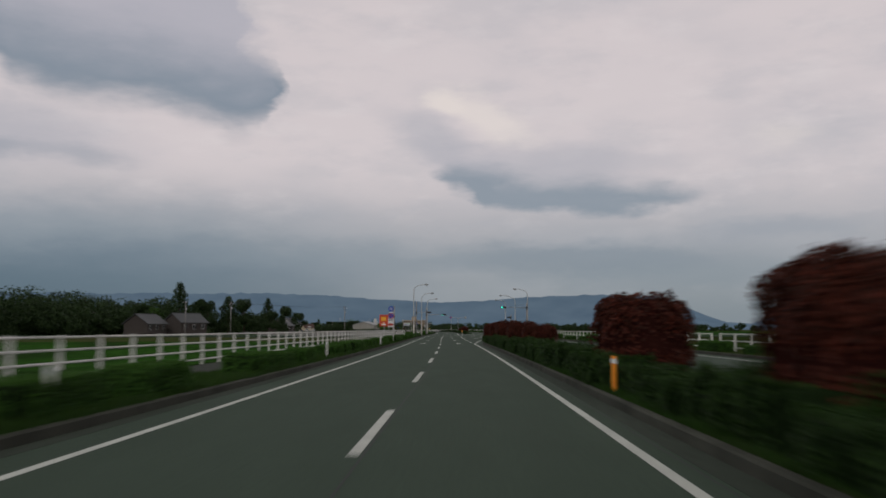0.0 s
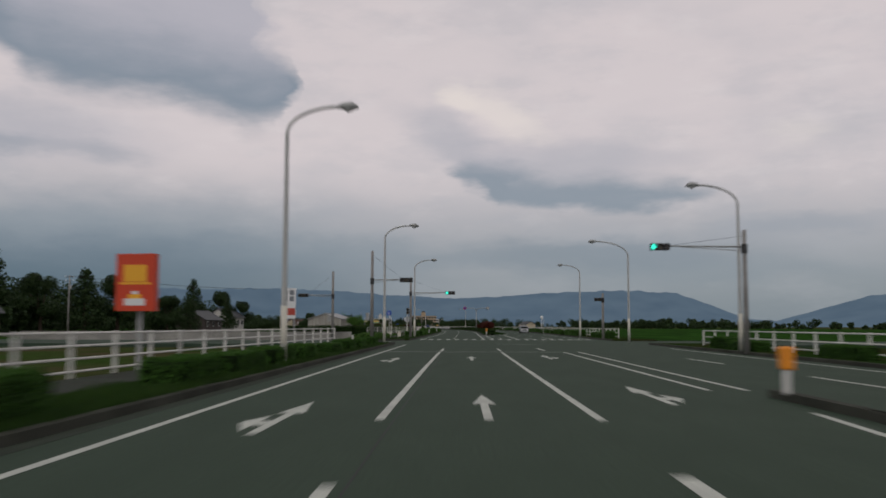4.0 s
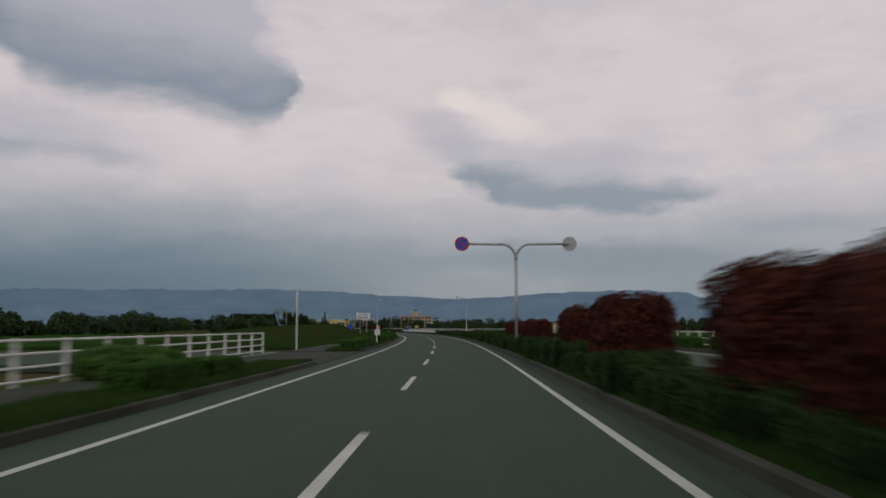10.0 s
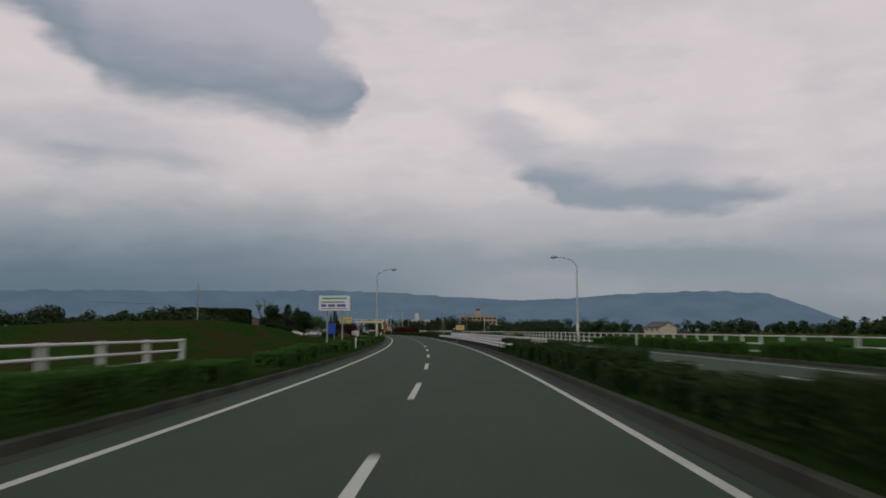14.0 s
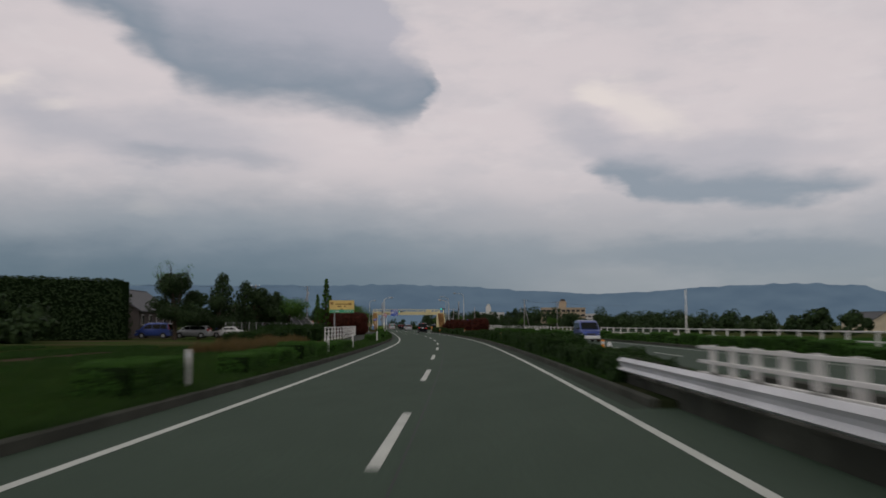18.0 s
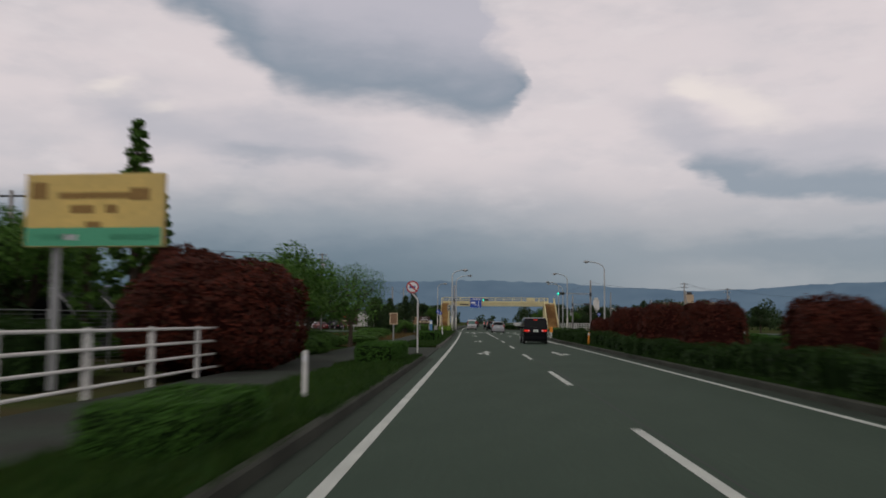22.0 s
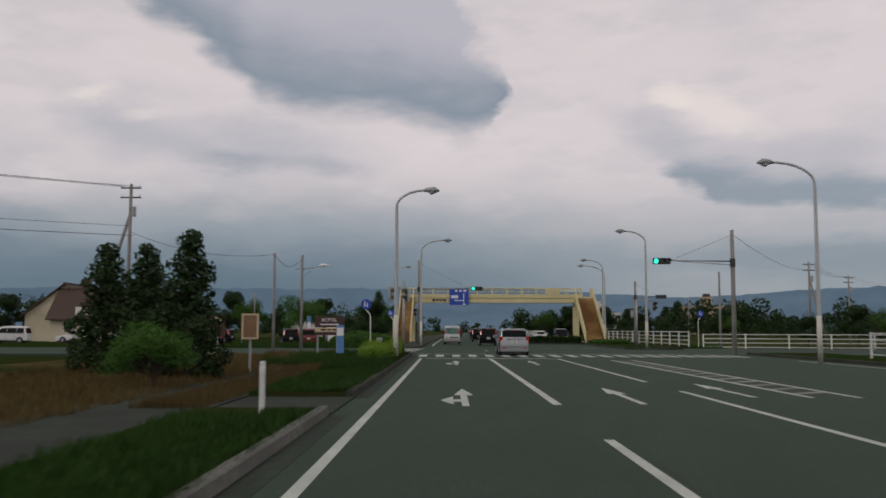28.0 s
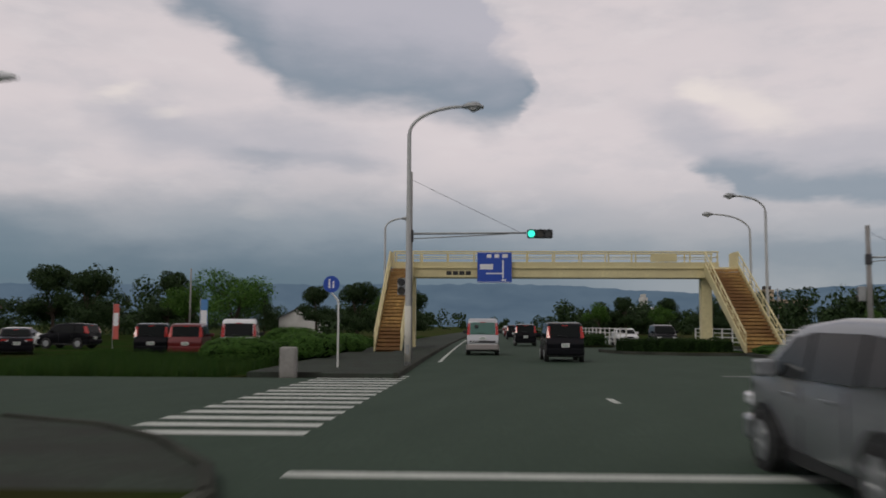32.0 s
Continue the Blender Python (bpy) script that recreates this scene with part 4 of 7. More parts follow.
def signal_pole(s, d, height, arm, arm_z, turn=0.0, second=None, ped=None, lit=0, label="concrete pole with a signal arm over the road"):
    root = thing("traffic_signal", label, "traffic light", on(s, d, 0.05, turn), "traffic signals")
    part("pole", tube(bm_new(), [(0, 0, 0), (0, 0, height)], [0.15, 0.11], 14), CONCRETE_POLE, root, smooth=True)
    k = 1 if arm > 0 else -1
    part("arm", tube(bm_new(), [(0, 0, arm_z), (arm, 0, arm_z + 0.05)], [0.05, 0.035], 10), GALV, root, smooth=True)
    part("arm", tube(bm_new(), [(0, 0, arm_z - 0.22), (arm * 0.72, 0, arm_z + 0.0)], 0.022, 8), GALV, root, smooth=True)
    part("stay", tube(bm_new(), [(0, 0, height - 0.3), (arm * 0.8, 0, arm_z + 0.08)], 0.008, 6), DARK_STEEL, root)
    part("collar", tube(bm_new(), [(0, 0, arm_z - 0.35), (0, 0, arm_z + 0.15)], 0.165, 12), DARK_STEEL, root)
    signal_head(root, pose(arm - k * 0.3, 0, arm_z), lit=lit)
    if second:
        signal_head(root, pose(0.32 * second, -0.1, 3.1), 2, True, 9)
    if ped:
        bm = box(bm_new(), -0.5, -0.2, -0.12, 0.12, 1.9, 2.5, 0.02)
        part("control_box", bm, GALV, root)
    return root


signal_pole(202.5, -6.2, 7.6, 3.1, 5.2, 0, None, True, lit=9, label="concrete pole with a signal arm, seen from behind")
signal_pole(230.3, -4.75, 6.9, 4.75, 5.15, 0, -1, True)
signal_pole(177.0, 16.4, 6.6, -4.8, 5.7, 0)
signal_pole(855.0, -4.9, 8.0, 5.8, 5.35, 0, -1)
signal_pole(823.6, 14.9, 7.5, -4.55, 5.6, 0)
signal_pole(229.0, 16.6, 5.1, -0.7, 4.4, 0, None, None, lit=9, label="signal pole on the far corner, seen from behind")
signal_pole(861.0, 16.75, 6.4, -2.9, 4.85, 180, 1, lit=9)
signal_pole(222.5, -12.4, 7.1, -3.4, 4.6, 0, None, True, lit=9, label="side road pole with a signal arm")

# pedestrian signals on a slim post by the second crossing
ped = thing("pedestrian_signal", "slim grey post with two pedestrian signal boxes", "traffic light", on(818.2, -4.58, 0.1), "traffic signals")
part("post", tube(bm_new(), [(0, 0, 0), (0, 0, 4.0)], 0.075, 12), GALV, ped, smooth=True)
part("crossbar", tube(bm_new(), [(-0.9, 0, 3.65), (0.15, 0, 3.65)], 0.04, 8), GALV, ped)
for x, turn in ((-0.75, 90), (0.2, -70)):
    signal_head(ped, pose(x, 0, 3.25, 0, 0, turn), 2, True, 9)


far_ped = thing("pedestrian_signal", "slim grey post with a signal box on a side arm", "traffic light", on(842.2, 13.0, 0.13), "traffic signals")
part("post", tube(bm_new(), [(0, 0, 0), (0, 0, 3.9)], 0.07, 12), GALV, far_ped, smooth=True)
part("crossbar", tube(bm_new(), [(-0.2, 0, 3.75), (1.4, 0, 3.75)], 0.04, 8), GALV, far_ped)
signal_head(far_ped, pose(1.4, 0, 3.3, 0, 0, 20), 2, True, 9)


# ---- footbridge ----
bridge = thing("footbridge", "cream painted steel footbridge with stairs over the road", "footbridge", on(877, 0, 0))
D0, D1 = -7.6, 13.6
part("girder", box(bm_new(), D0, D1, -0.75, -0.62, 4.70, 5.30, 0.02), CREAM, bridge)
part("girder", box(bm_new(), D0, D1, 0.62, 0.75, 4.70, 5.30, 0.02), CREAM, bridge)
part("deck", box(bm_new(), D0, D1, -0.85, 0.85, 5.28, 5.40, 0.02), CREAM, bridge)
for y in (-0.8, 0.8):
    part("handrail", tube(bm_new(), [(D0, y, 6.40), (D1, y, 6.40)], 0.05, 8), CREAM, bridge)
    part("mid_rail", tube(bm_new(), [(D0, y, 6.05), (D1, y, 6.05)], 0.025, 8), CREAM, bridge)
    part("kick_panel", box(bm_new(), D0, D1, y - 0.02, y + 0.02, 5.42, 5.72, 0.005), CREAM, bridge)
    for i in range(13):
        part("baluster", box(bm_new(), D0 + i * 1.755, D0 + i * 1.755 + 0.09, y - 0.04, y + 0.04, 5.4, 6.38, 0.01), CREAM, bridge)
part("name_board", box(bm_new(), 9.2, 10.9, -0.86, -0.82, 5.75, 6.3, 0.01), CREAM, bridge)
for i in range(4):
    part("lettering_bar", box(bm_new(), -4.1 + i * 0.42, -3.75 + i * 0.42, -0.765, -0.755, 4.86, 5.12), BLACK_TRIM, bridge)
for x in (-6.5, 12.9):
    part("pillar", box(bm_new(), x - 0.35, x + 0.35, -0.35, 0.35, 0.0, 4.8, 0.06), CREAM, bridge)


def stairs(x0, x1, y_top, y_foot):
    """A flight from the deck to the ground along y, with solid side panels."""
    n = 24
    for i in range(n):
        y, z = y_top + (y_foot - y_top) * (i + 0.5) / n, 5.3 - 5.15 * (i + 0.5) / n
        part("step", box(bm_new(), x0 + 0.08, x1 - 0.08, y - 0.17, y + 0.17, z - 0.1, z + 0.06), RUSTY, bridge)
    for x in (x0, x1):
        bm = bm_new()
        lo = [bm.verts.new((x - 0.04, y, z)) for y, z in ((y_top, 4.85), (y_top, 5.62), (y_foot, 0.45), (y_foot, 0.0))]
        hi = [bm.verts.new((x + 0.04, y, z)) for y, z in ((y_top, 4.85), (y_top, 5.62), (y_foot, 0.45), (y_foot, 0.0))]
        bm.faces.new(lo)
        bm.faces.new(hi[::-1])
        for k in range(4):
            bm.faces.new((lo[k], lo[(k + 1) % 4], hi[(k + 1) % 4], hi[k]))
        bmesh.ops.recalc_face_normals(bm, faces=bm.faces)
        part("stringer", bm, CREAM, bridge)
        part("handrail", tube(bm_new(), [(x, y_top, 6.4), (x, y_foot, 1.15)], 0.05, 8), CREAM, bridge)
        part("mid_rail", tube(bm_new(), [(x, y_top, 6.0), (x, y_foot, 0.78)], 0.028, 8), CREAM, bridge)
        for i in range(8):
            u = i / 7
            y, z = y_top + (y_foot - y_top) * u, 5.3 + (0.1 - 5.3) * u
            part("baluster", tube(bm_new(), [(x, y, z), (x, y, z + 1.1)], 0.035, 6), CREAM, bridge)
    bm = bm_new()
    bm.faces.new([bm.verts.new(c) for c in ((x0 + 0.06, y_top, 5.0), (x1 - 0.06, y_top, 5.0), (x1 - 0.06, y_foot, 0.02), (x0 + 0.06, y_foot, 0.02))])
    bmesh.ops.solidify(bm, geom=bm.faces[:], thickness=0.06)
    part("stair_underside", bm, RUSTY, bridge, "rust-streaked underside of the stairs")


stairs(D0 - 0.2, D0 + 1.3, -0.9, -9.3)
stairs(D1 - 0.9, D1 + 1.2, -0.9, -9.6)
part("landing", box(bm_new(), D1 - 0.9, D1 + 1.2, -0.95, 0.95, 5.2, 5.4, 0.02), CREAM, bridge)
for y in (-0.95, 0.95):
    part("landing_panel", box(bm_new(), D1 + 1.12, D1 + 1.2, -0.95, 0.95, 5.4, 6.42, 0.01) if y > 0 else box(bm_new(), D0 - 0.24, D0 - 0.16, -0.95, 0.95, 5.4, 6.42, 0.01), CREAM, bridge)

# direction board hung on the bridge
board = thing("direction_sign", "blue overhead direction sign with white lettering on the footbridge", "road sign", on(875.9, -0.95, 5.35))
part("panel", box(bm_new(), -1.12, 1.12, -0.04, 0.0, -1.0, 1.0, 0.02), SIGN_BLUE, board)
part("border", box(bm_new(), -1.09, 1.09, -0.046, -0.041, 0.95, 0.975), SIGN_WHITE, board)
part("border", box(bm_new(), -1.09, 1.09, -0.046, -0.041, -0.975, -0.95), SIGN_WHITE, board)
part("route_line", box(bm_new(), 0.5, 0.6, -0.046, -0.041, -0.7, 0.45), SIGN_WHITE, board)
part("route_line", box(bm_new(), -0.55, 0.5, -0.046, -0.041, -0.45, -0.36), SIGN_WHITE, board)
for x0, x1, z0, z1 in ((-0.5, -0.2, 0.62, 0.85), (0.0, 0.3, 0.62, 0.85), (0.5, 0.85, 0.62, 0.85), (-0.95, -0.1, -0.15, 0.2), (0.45, 0.75, -0.9, -0.78)):
    part("lettering_bar", box(bm_new(), x0, x1, -0.046, -0.041, z0, z1), SIGN_WHITE, board)
for x in (-0.6, 0.6):
    part("bracket", tube(bm_new(), [(x, 0, 0.4), (x, 0.3, 0.4)], 0.04, 8), GALV, board)

# ---- hedges, grass and trees ----


def low_hedge(length, width, height, seed, leaf_mat, core_mat, leaf=0.05, count=2600, name="hedge", label="clipped dark green hedge on the verge", lumps=0.16):
    root = thing(name, label, "hedge")
    # solid block behind the leaves; its dark colour is the inner shade
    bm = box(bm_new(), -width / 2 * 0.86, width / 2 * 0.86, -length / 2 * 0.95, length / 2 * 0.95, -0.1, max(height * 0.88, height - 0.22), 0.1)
    part("core", bm, core_mat, root, "solid core coloured as the shade inside")
    me = leaves(count, in_box(width / 2, length / 2, 0.0, height, 0.1, lumps, seed), leaf, seed=int(seed * 10) + 1)
    shared("foliage", with_mat(me, leaf_mat, "foliage"), root)
    return root




def in_dome(rx, ry, z0, z1, skin=0.1, lumps=0.14, seed=0.0, power=0.62):
    """Points near the skin of a clipped shrub with rounded shoulders."""
    def place(rng):
        v = Vector((rng.gauss(0, 1), rng.gauss(0, 1), rng.gauss(0.25, 0.9))).normalized()
        w = Vector([math.copysign(abs(c) ** power, c) for c in v])
        q = 1.0 + lumps * noise.noise(w * 2.2 + Vector((seed, 0, 0))) + lumps * 0.7 * noise.noise(w * 5.1 + Vector((0, seed, 0)))
        mid = z0 + (z1 - z0) * 0.42
        z = mid + w.z * q * ((z1 - mid) if w.z > 0 else (mid - z0))
        return Vector((w.x * rx * q, w.y * ry * q, z)) - v * rng.uniform(0, skin), v
    return place


def round_shrub(width, length, height, seed, leaf_mat, core_mat, leaf, count, name, label, power=0.48):
    root = thing(name, label, "shrub")
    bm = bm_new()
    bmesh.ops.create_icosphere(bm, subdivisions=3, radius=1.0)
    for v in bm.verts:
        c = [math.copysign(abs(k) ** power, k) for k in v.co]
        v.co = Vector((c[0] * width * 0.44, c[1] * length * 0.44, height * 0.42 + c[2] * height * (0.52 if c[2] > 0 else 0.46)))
    part("core", bm, core_mat, root, "solid core coloured as the shade inside")
    shared("foliage", with_mat(leaves(count, in_dome(width / 2, length / 2, -0.05, height, 0.12, 0.11, seed, power), leaf, seed=int(seed * 10)), leaf_mat, "foliage"), root)
    return root


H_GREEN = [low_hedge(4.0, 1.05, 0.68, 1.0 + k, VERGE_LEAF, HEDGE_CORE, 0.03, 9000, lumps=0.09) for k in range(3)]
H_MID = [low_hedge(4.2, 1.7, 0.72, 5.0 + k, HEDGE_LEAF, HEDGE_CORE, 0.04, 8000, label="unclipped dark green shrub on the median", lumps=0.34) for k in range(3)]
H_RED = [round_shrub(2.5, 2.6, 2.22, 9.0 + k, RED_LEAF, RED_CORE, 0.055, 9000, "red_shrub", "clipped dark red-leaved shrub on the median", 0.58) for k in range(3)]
rng = random.Random(7)


def plant(source, s, d, z=0.1, turn=0.0, size=(1, 1, 1), group="", label=""):
    ob = copy_thing(source, on(s, d, z, turn) @ Matrix.Diagonal((*size, 1)))
    tagged(ob, label, "", group)
    return ob


# left verge: clipped hedges in short lengths
for s0, s1 in RUNS_LEFT:
    s = max(s0, -30.0) + 3
    while s < min(s1, 792) - 3:
        thin = 395 < s < 560
        if rng.random() < (0.45 if thin else 0.72) and not 222 < s < 236 and not 720 < s < 764 and not 286 < s < 308 and not 640 < s < 722 and not 769 < s < 800:
            plant(rng.choice(H_GREEN), s, -5.35 + rng.uniform(-0.12, 0.12), 0.1, rng.uniform(-2, 2), (rng.uniform(0.85, 1.15), rng.uniform(0.8, 1.05), rng.uniform(0.8, 1.12)), "verge hedges")
        s += rng.uniform(4.1, 5.2)
for s, high in ((724.6, 1.0), (728.0, 0.95), (757.6, 1.1), (767.5, 0.8), (665.0, 0.85), (679.5, 0.8), (689.0, 1.0), (704.2, 0.85)):
    plant(rng.choice(H_GREEN), s, -5.55, 0.1, 0, (1.25, 0.85, high), "verge hedges")
for s, d, k in ((101, 5.6, 0.7), (105.2, 5.75, 0.5), (109, 6.1, 0.6), (112.5, 6.5, 0.7), (110, 7.2, 0.9), (116, 7.1, 0.75), (122, 7.3, 0.6), (129, 7.5, 0.45), (136, 7.7, 0.3)):
    plant(rng.choice(H_MID), s, d, 0.1, 4, (0.9 * k + 0.1, 1.3, 0.6 + 0.4 * k), "median shrubs")
for d in (7.2, 9.2, 11.2):
    plant(rng.choice(H_MID), 869.5, d, 0.1, 96, (1.2, 0.55, 1.0), "island shrubs", "low green shrub before the footbridge stairs")
# median: shrubs all along, red ones standing over them
for s0, s1 in ((-30, 100), (278, 518), (608, 772)):
    s = s0 + 2.0
    while s < s1 - 2:
        plant(rng.choice(H_MID), s, 5.45 + rng.uniform(-0.15, 0.15), 0.1, rng.uniform(-4, 4), (rng.uniform(0.85, 1.1), rng.uniform(0.9, 1.1), rng.uniform(0.75, 1.2)), "median shrubs")
        s += rng.uniform(3.6, 4.4)
for k, (s, wide, high) in enumerate(((11.0, 1.0, 1.08), (24.8, 1.0, 1.06), (54.5, 0.85, 0.76), (67.6, 0.9, 0.9), (82.3, 1.0, 0.98), (93.5, 0.95, 0.96), (109.3, 0.9, 0.94), (325.5, 1.0, 1.0), (328.3, 1.0, 1.04), (332, 1.0, 1.08), (345, 0.95, 1.06), (353.5, 0.9, 1.0),
                                     (373.5, 0.78, 0.86), (387, 0.75, 0.84), (696.6, 0.88, 1.0), (707.3, 0.84, 0.96), (716.2, 0.84, 0.94), (727.2, 0.86, 1.0), (735.6, 0.9, 1.04), (744.6, 0.86, 1.02), (754.6, 0.72, 0.78))):
    plant(H_RED[k % 3], s, 6.35, 0.12, 90 * (k % 4), (wide, wide, high), "red shrubs")
# far verge hedge
for s in np.arange(232, 545, 4.4):
    if rng.random() < 0.75:
        plant(rng.choice(H_GREEN), float(s), 17.6, 0.12, rng.uniform(-3, 3), (1.1, 1.1, rng.uniform(0.9, 1.3)), "far verge hedges")
for s in np.arange(0, 190, 4.4):
    if rng.random() < 0.5:
        plant(rng.choice(H_GREEN), float(s), 17.6, 0.12, rng.uniform(-3, 3), (1.0, 1.1, rng.uniform(0.7, 1.2)), "far verge hedges")
for s in np.arange(605, 770, 4.4):
    plant(rng.choice(H_GREEN), float(s), 17.6, 0.12, rng.uniform(-3, 3), (1.0, 1.1, rng.uniform(0.7, 1.2)), "far verge hedges")
for s in np.arange(886, 960, 4.2):
    plant(rng.choice(H_MID), float(s), 6.3, 0.12, 0, (1.3, 1.0, 1.0), "median shrubs")


def tuft_patch(length, width, height, count, mat, seed, name="grass"):
    """A patch of upright blades."""
    r = random.Random(seed)
    verts, faces = [], []
    for _ in range(count):
        x, y = r.uniform(-width / 2, width / 2), r.uniform(-length / 2, length / 2)
        h = height * r.uniform(0.4, 1.0) * (0.65 + 0.6 * noise.noise((x * 0.9, y * 0.5, seed)))
        a, lean = r.uniform(0, math.tau), r.uniform(0, 0.5)
        w = 0.012 + 0.012 * r.random()
        dx, dy = math.cos(a) * w, math.sin(a) * w
        tx, ty = x + math.sin(a) * h * lean, y - math.cos(a) * h * lean
        b = len(verts)
        verts += [(x - dx, y - dy, 0), (x + dx, y + dy, 0), (tx, ty, max(0.03, h))]
        faces.append((b, b + 1, b + 2))
    me = bpy.data.meshes.new(name)
    me.from_pydata(verts, [], faces)
    return with_mat(me, mat, name)


G_LONG = [tuft_patch(8, 2.0, 0.26, 5200, GRASS_BLADE, k) for k in (1, 2)]
G_DRY = [tuft_patch(8, 4.0, 0.42, 5200, DRY_BLADE, k) for k in (3, 4)]
G_RAPE = [tuft_patch(8, 1.7, 1.45, 6500, YELLOW_LEAF, k) for k in (9, 10)]
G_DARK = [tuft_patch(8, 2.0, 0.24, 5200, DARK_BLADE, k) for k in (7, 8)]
G_TALL = [tuft_patch(8, 5.0, 0.55, 5600, GRASS_BLADE, k) for k in (5, 6)]


def grass_row(meshes, s0, s1, d, z, label, step=7.6, size=(1, 1, 1)):
    for k, s in enumerate(np.arange(s0, s1, step)):
        ob = tagged(new("grass", meshes[k % len(meshes)]), label, "grass", "", "stuff")
        ob.matrix_basis = on(float(s), d, z, 180 * (k % 2)) @ Matrix.Diagonal((*size, 1))


for s0, s1 in RUNS_LEFT:
    if s1 > -30 and s0 < 830:
        grass_row(G_LONG, max(s0, -30) + 4, min(s1, 826) - 3, -5.5, 0.12, "long grass on the verge")
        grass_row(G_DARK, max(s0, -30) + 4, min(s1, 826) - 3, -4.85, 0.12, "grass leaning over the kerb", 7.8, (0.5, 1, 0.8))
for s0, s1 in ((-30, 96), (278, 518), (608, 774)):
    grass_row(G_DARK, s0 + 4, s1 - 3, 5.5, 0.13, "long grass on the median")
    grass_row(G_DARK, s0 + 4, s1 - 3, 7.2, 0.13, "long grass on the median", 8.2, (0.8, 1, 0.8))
grass_row(G_TALL, 738, 786, -13.5, -0.14, "tall weeds on the open plot")
grass_row(G_TALL, 738, 800, -18.5, -0.14, "tall weeds on the open plot")
grass_row(G_DRY, 768, 822, -10.6, 0.0, "dry straw-coloured grass")
grass_row(G_DRY, 774, 824, -15.0, -0.08, "dry straw-coloured grass")
grass_row(G_DRY, 790, 820, -7.4, 0.06, "dry straw-coloured grass", 7.6, (0.35, 1, 0.7))
grass_row(G_TALL, 809, 824, -8.2, 0.05, "tall grass over the footway edge", 7.6, (0.6, 1, 1.1))
grass_row(G_RAPE, 814, 819, -5.55, 0.1, "tall yellow-green flowering weeds", 4.0, (0.95, 0.7, 0.8))
grass_row(G_TALL, 803, 812, -5.6, 0.1, "long green grass on the verge", 5.0, (0.36, 0.9, 1.1))
grass_row(G_TALL, 848, 900, -12.5, -0.14, "tall grass beside the footway", size=(1, 1, 1.6))
grass_row(G_TALL, 848, 900, -18, -0.14, "tall grass by the parked vehicles", size=(1, 1, 1.2))
grass_row(G_TALL, 574, 664, -11.5, -0.14, "rough grass beyond the footway", size=(0.8, 1, 0.8))
grass_row(G_DRY, 640, 668, -12.5, -0.1, "dry reeds by the fence", 6, (0.6, 1, 2.6))
for s0, s1 in grass_strips:
    grass_row(G_LONG, s0 + 4, s1 - 3, -7.9, 0.05, "rough grass behind the verge", 7.6, (1.3, 1, 1))
for d in (-16, -22, -30):
    grass_row(G_TALL, 398, 492, d, -0.14, "tufted grass across the crop field", 9.5, (1.2, 1.2, 0.6))
    grass_row(G_DARK, 580, 655, d, -0.14, "tufted grass across the field", 9.5, (2.2, 1.2, 1.4))
grass_row(G_TALL, 395, 470, -12, -0.14, "rough grass at the field edge", size=(0.8, 1, 0.7))


def ball_of(cx, cy, cz, r, squash=0.8):
    def place(rng):
        v = Vector((rng.gauss(0, 1), rng.gauss(0, 1), rng.gauss(0, 1))).normalized()
        k = r * rng.uniform(0.55, 1.0) ** 0.6
        return Vector((cx + v.x * k, cy + v.y * k, cz + v.z * k * squash)), v
    return place


def mixed_places(places, weights):
    total = sum(weights)

    def place(rng):
        u = rng.random() * total
        for p, w in zip(places, weights):
            u -= w
            if u <= 0:
                return p(rng)
        return places[-1](rng)
    return place


def broad_tree(seed, height=5.0, spread=2.2, leaf=0.12, count=3800, mat=None, open_=0.0, label="leafy green roadside tree with spreading crown", low=0.52):
    """A trunk that forks into limbs, each with clumps of leaves."""
    r = random.Random(seed)
    root = thing("tree", label, "tree")
    bm = tube(bm_new(), [(0, 0, -0.2), (0.03, 0.02, height * 0.18), (0.0, 0.05, height * 0.36)], [height * 0.035, height * 0.027, height * 0.022], 9)
    clumps = []
    for k in range(9):
        a = k * 2.4 + r.uniform(-0.4, 0.4)
        up = r.uniform(low, 0.95)
        out = spread * r.uniform(0.35, 0.95) * (1.2 - 0.55 * up)
        tip = (math.cos(a) * out, math.sin(a) * out, height * up)
        mid = (tip[0] * 0.45, tip[1] * 0.45, height * (0.36 + (up - 0.36) * 0.55))
        tube(bm, [(0, 0.05, height * r.uniform(0.24, 0.36)), mid, tip], [height * 0.014, height * 0.009, height * 0.003], 6)
        for _ in range(3):
            b = (tip[0] + r.uniform(-0.5, 0.5) * spread * 0.6, tip[1] + r.uniform(-0.5, 0.5) * spread * 0.6, tip[2] + r.uniform(-0.12, 0.10) * height)
            tube(bm, [mid, b], [height * 0.006, height * 0.002], 5)
            clumps.append(b)
        clumps.append(tip)
    part("trunk", bm, BARK, root, "forked brown trunk")
    places = [ball_of(c[0], c[1], c[2], spread * r.uniform(0.28, 0.48), 0.75) for c in clumps]
    me = leaves(int(count * (1 - open_)), mixed_places(places, [1] * len(places)), leaf, seed=seed)
    shared("crown", with_mat(me, mat or LEAF, "crown"), root)
    return root


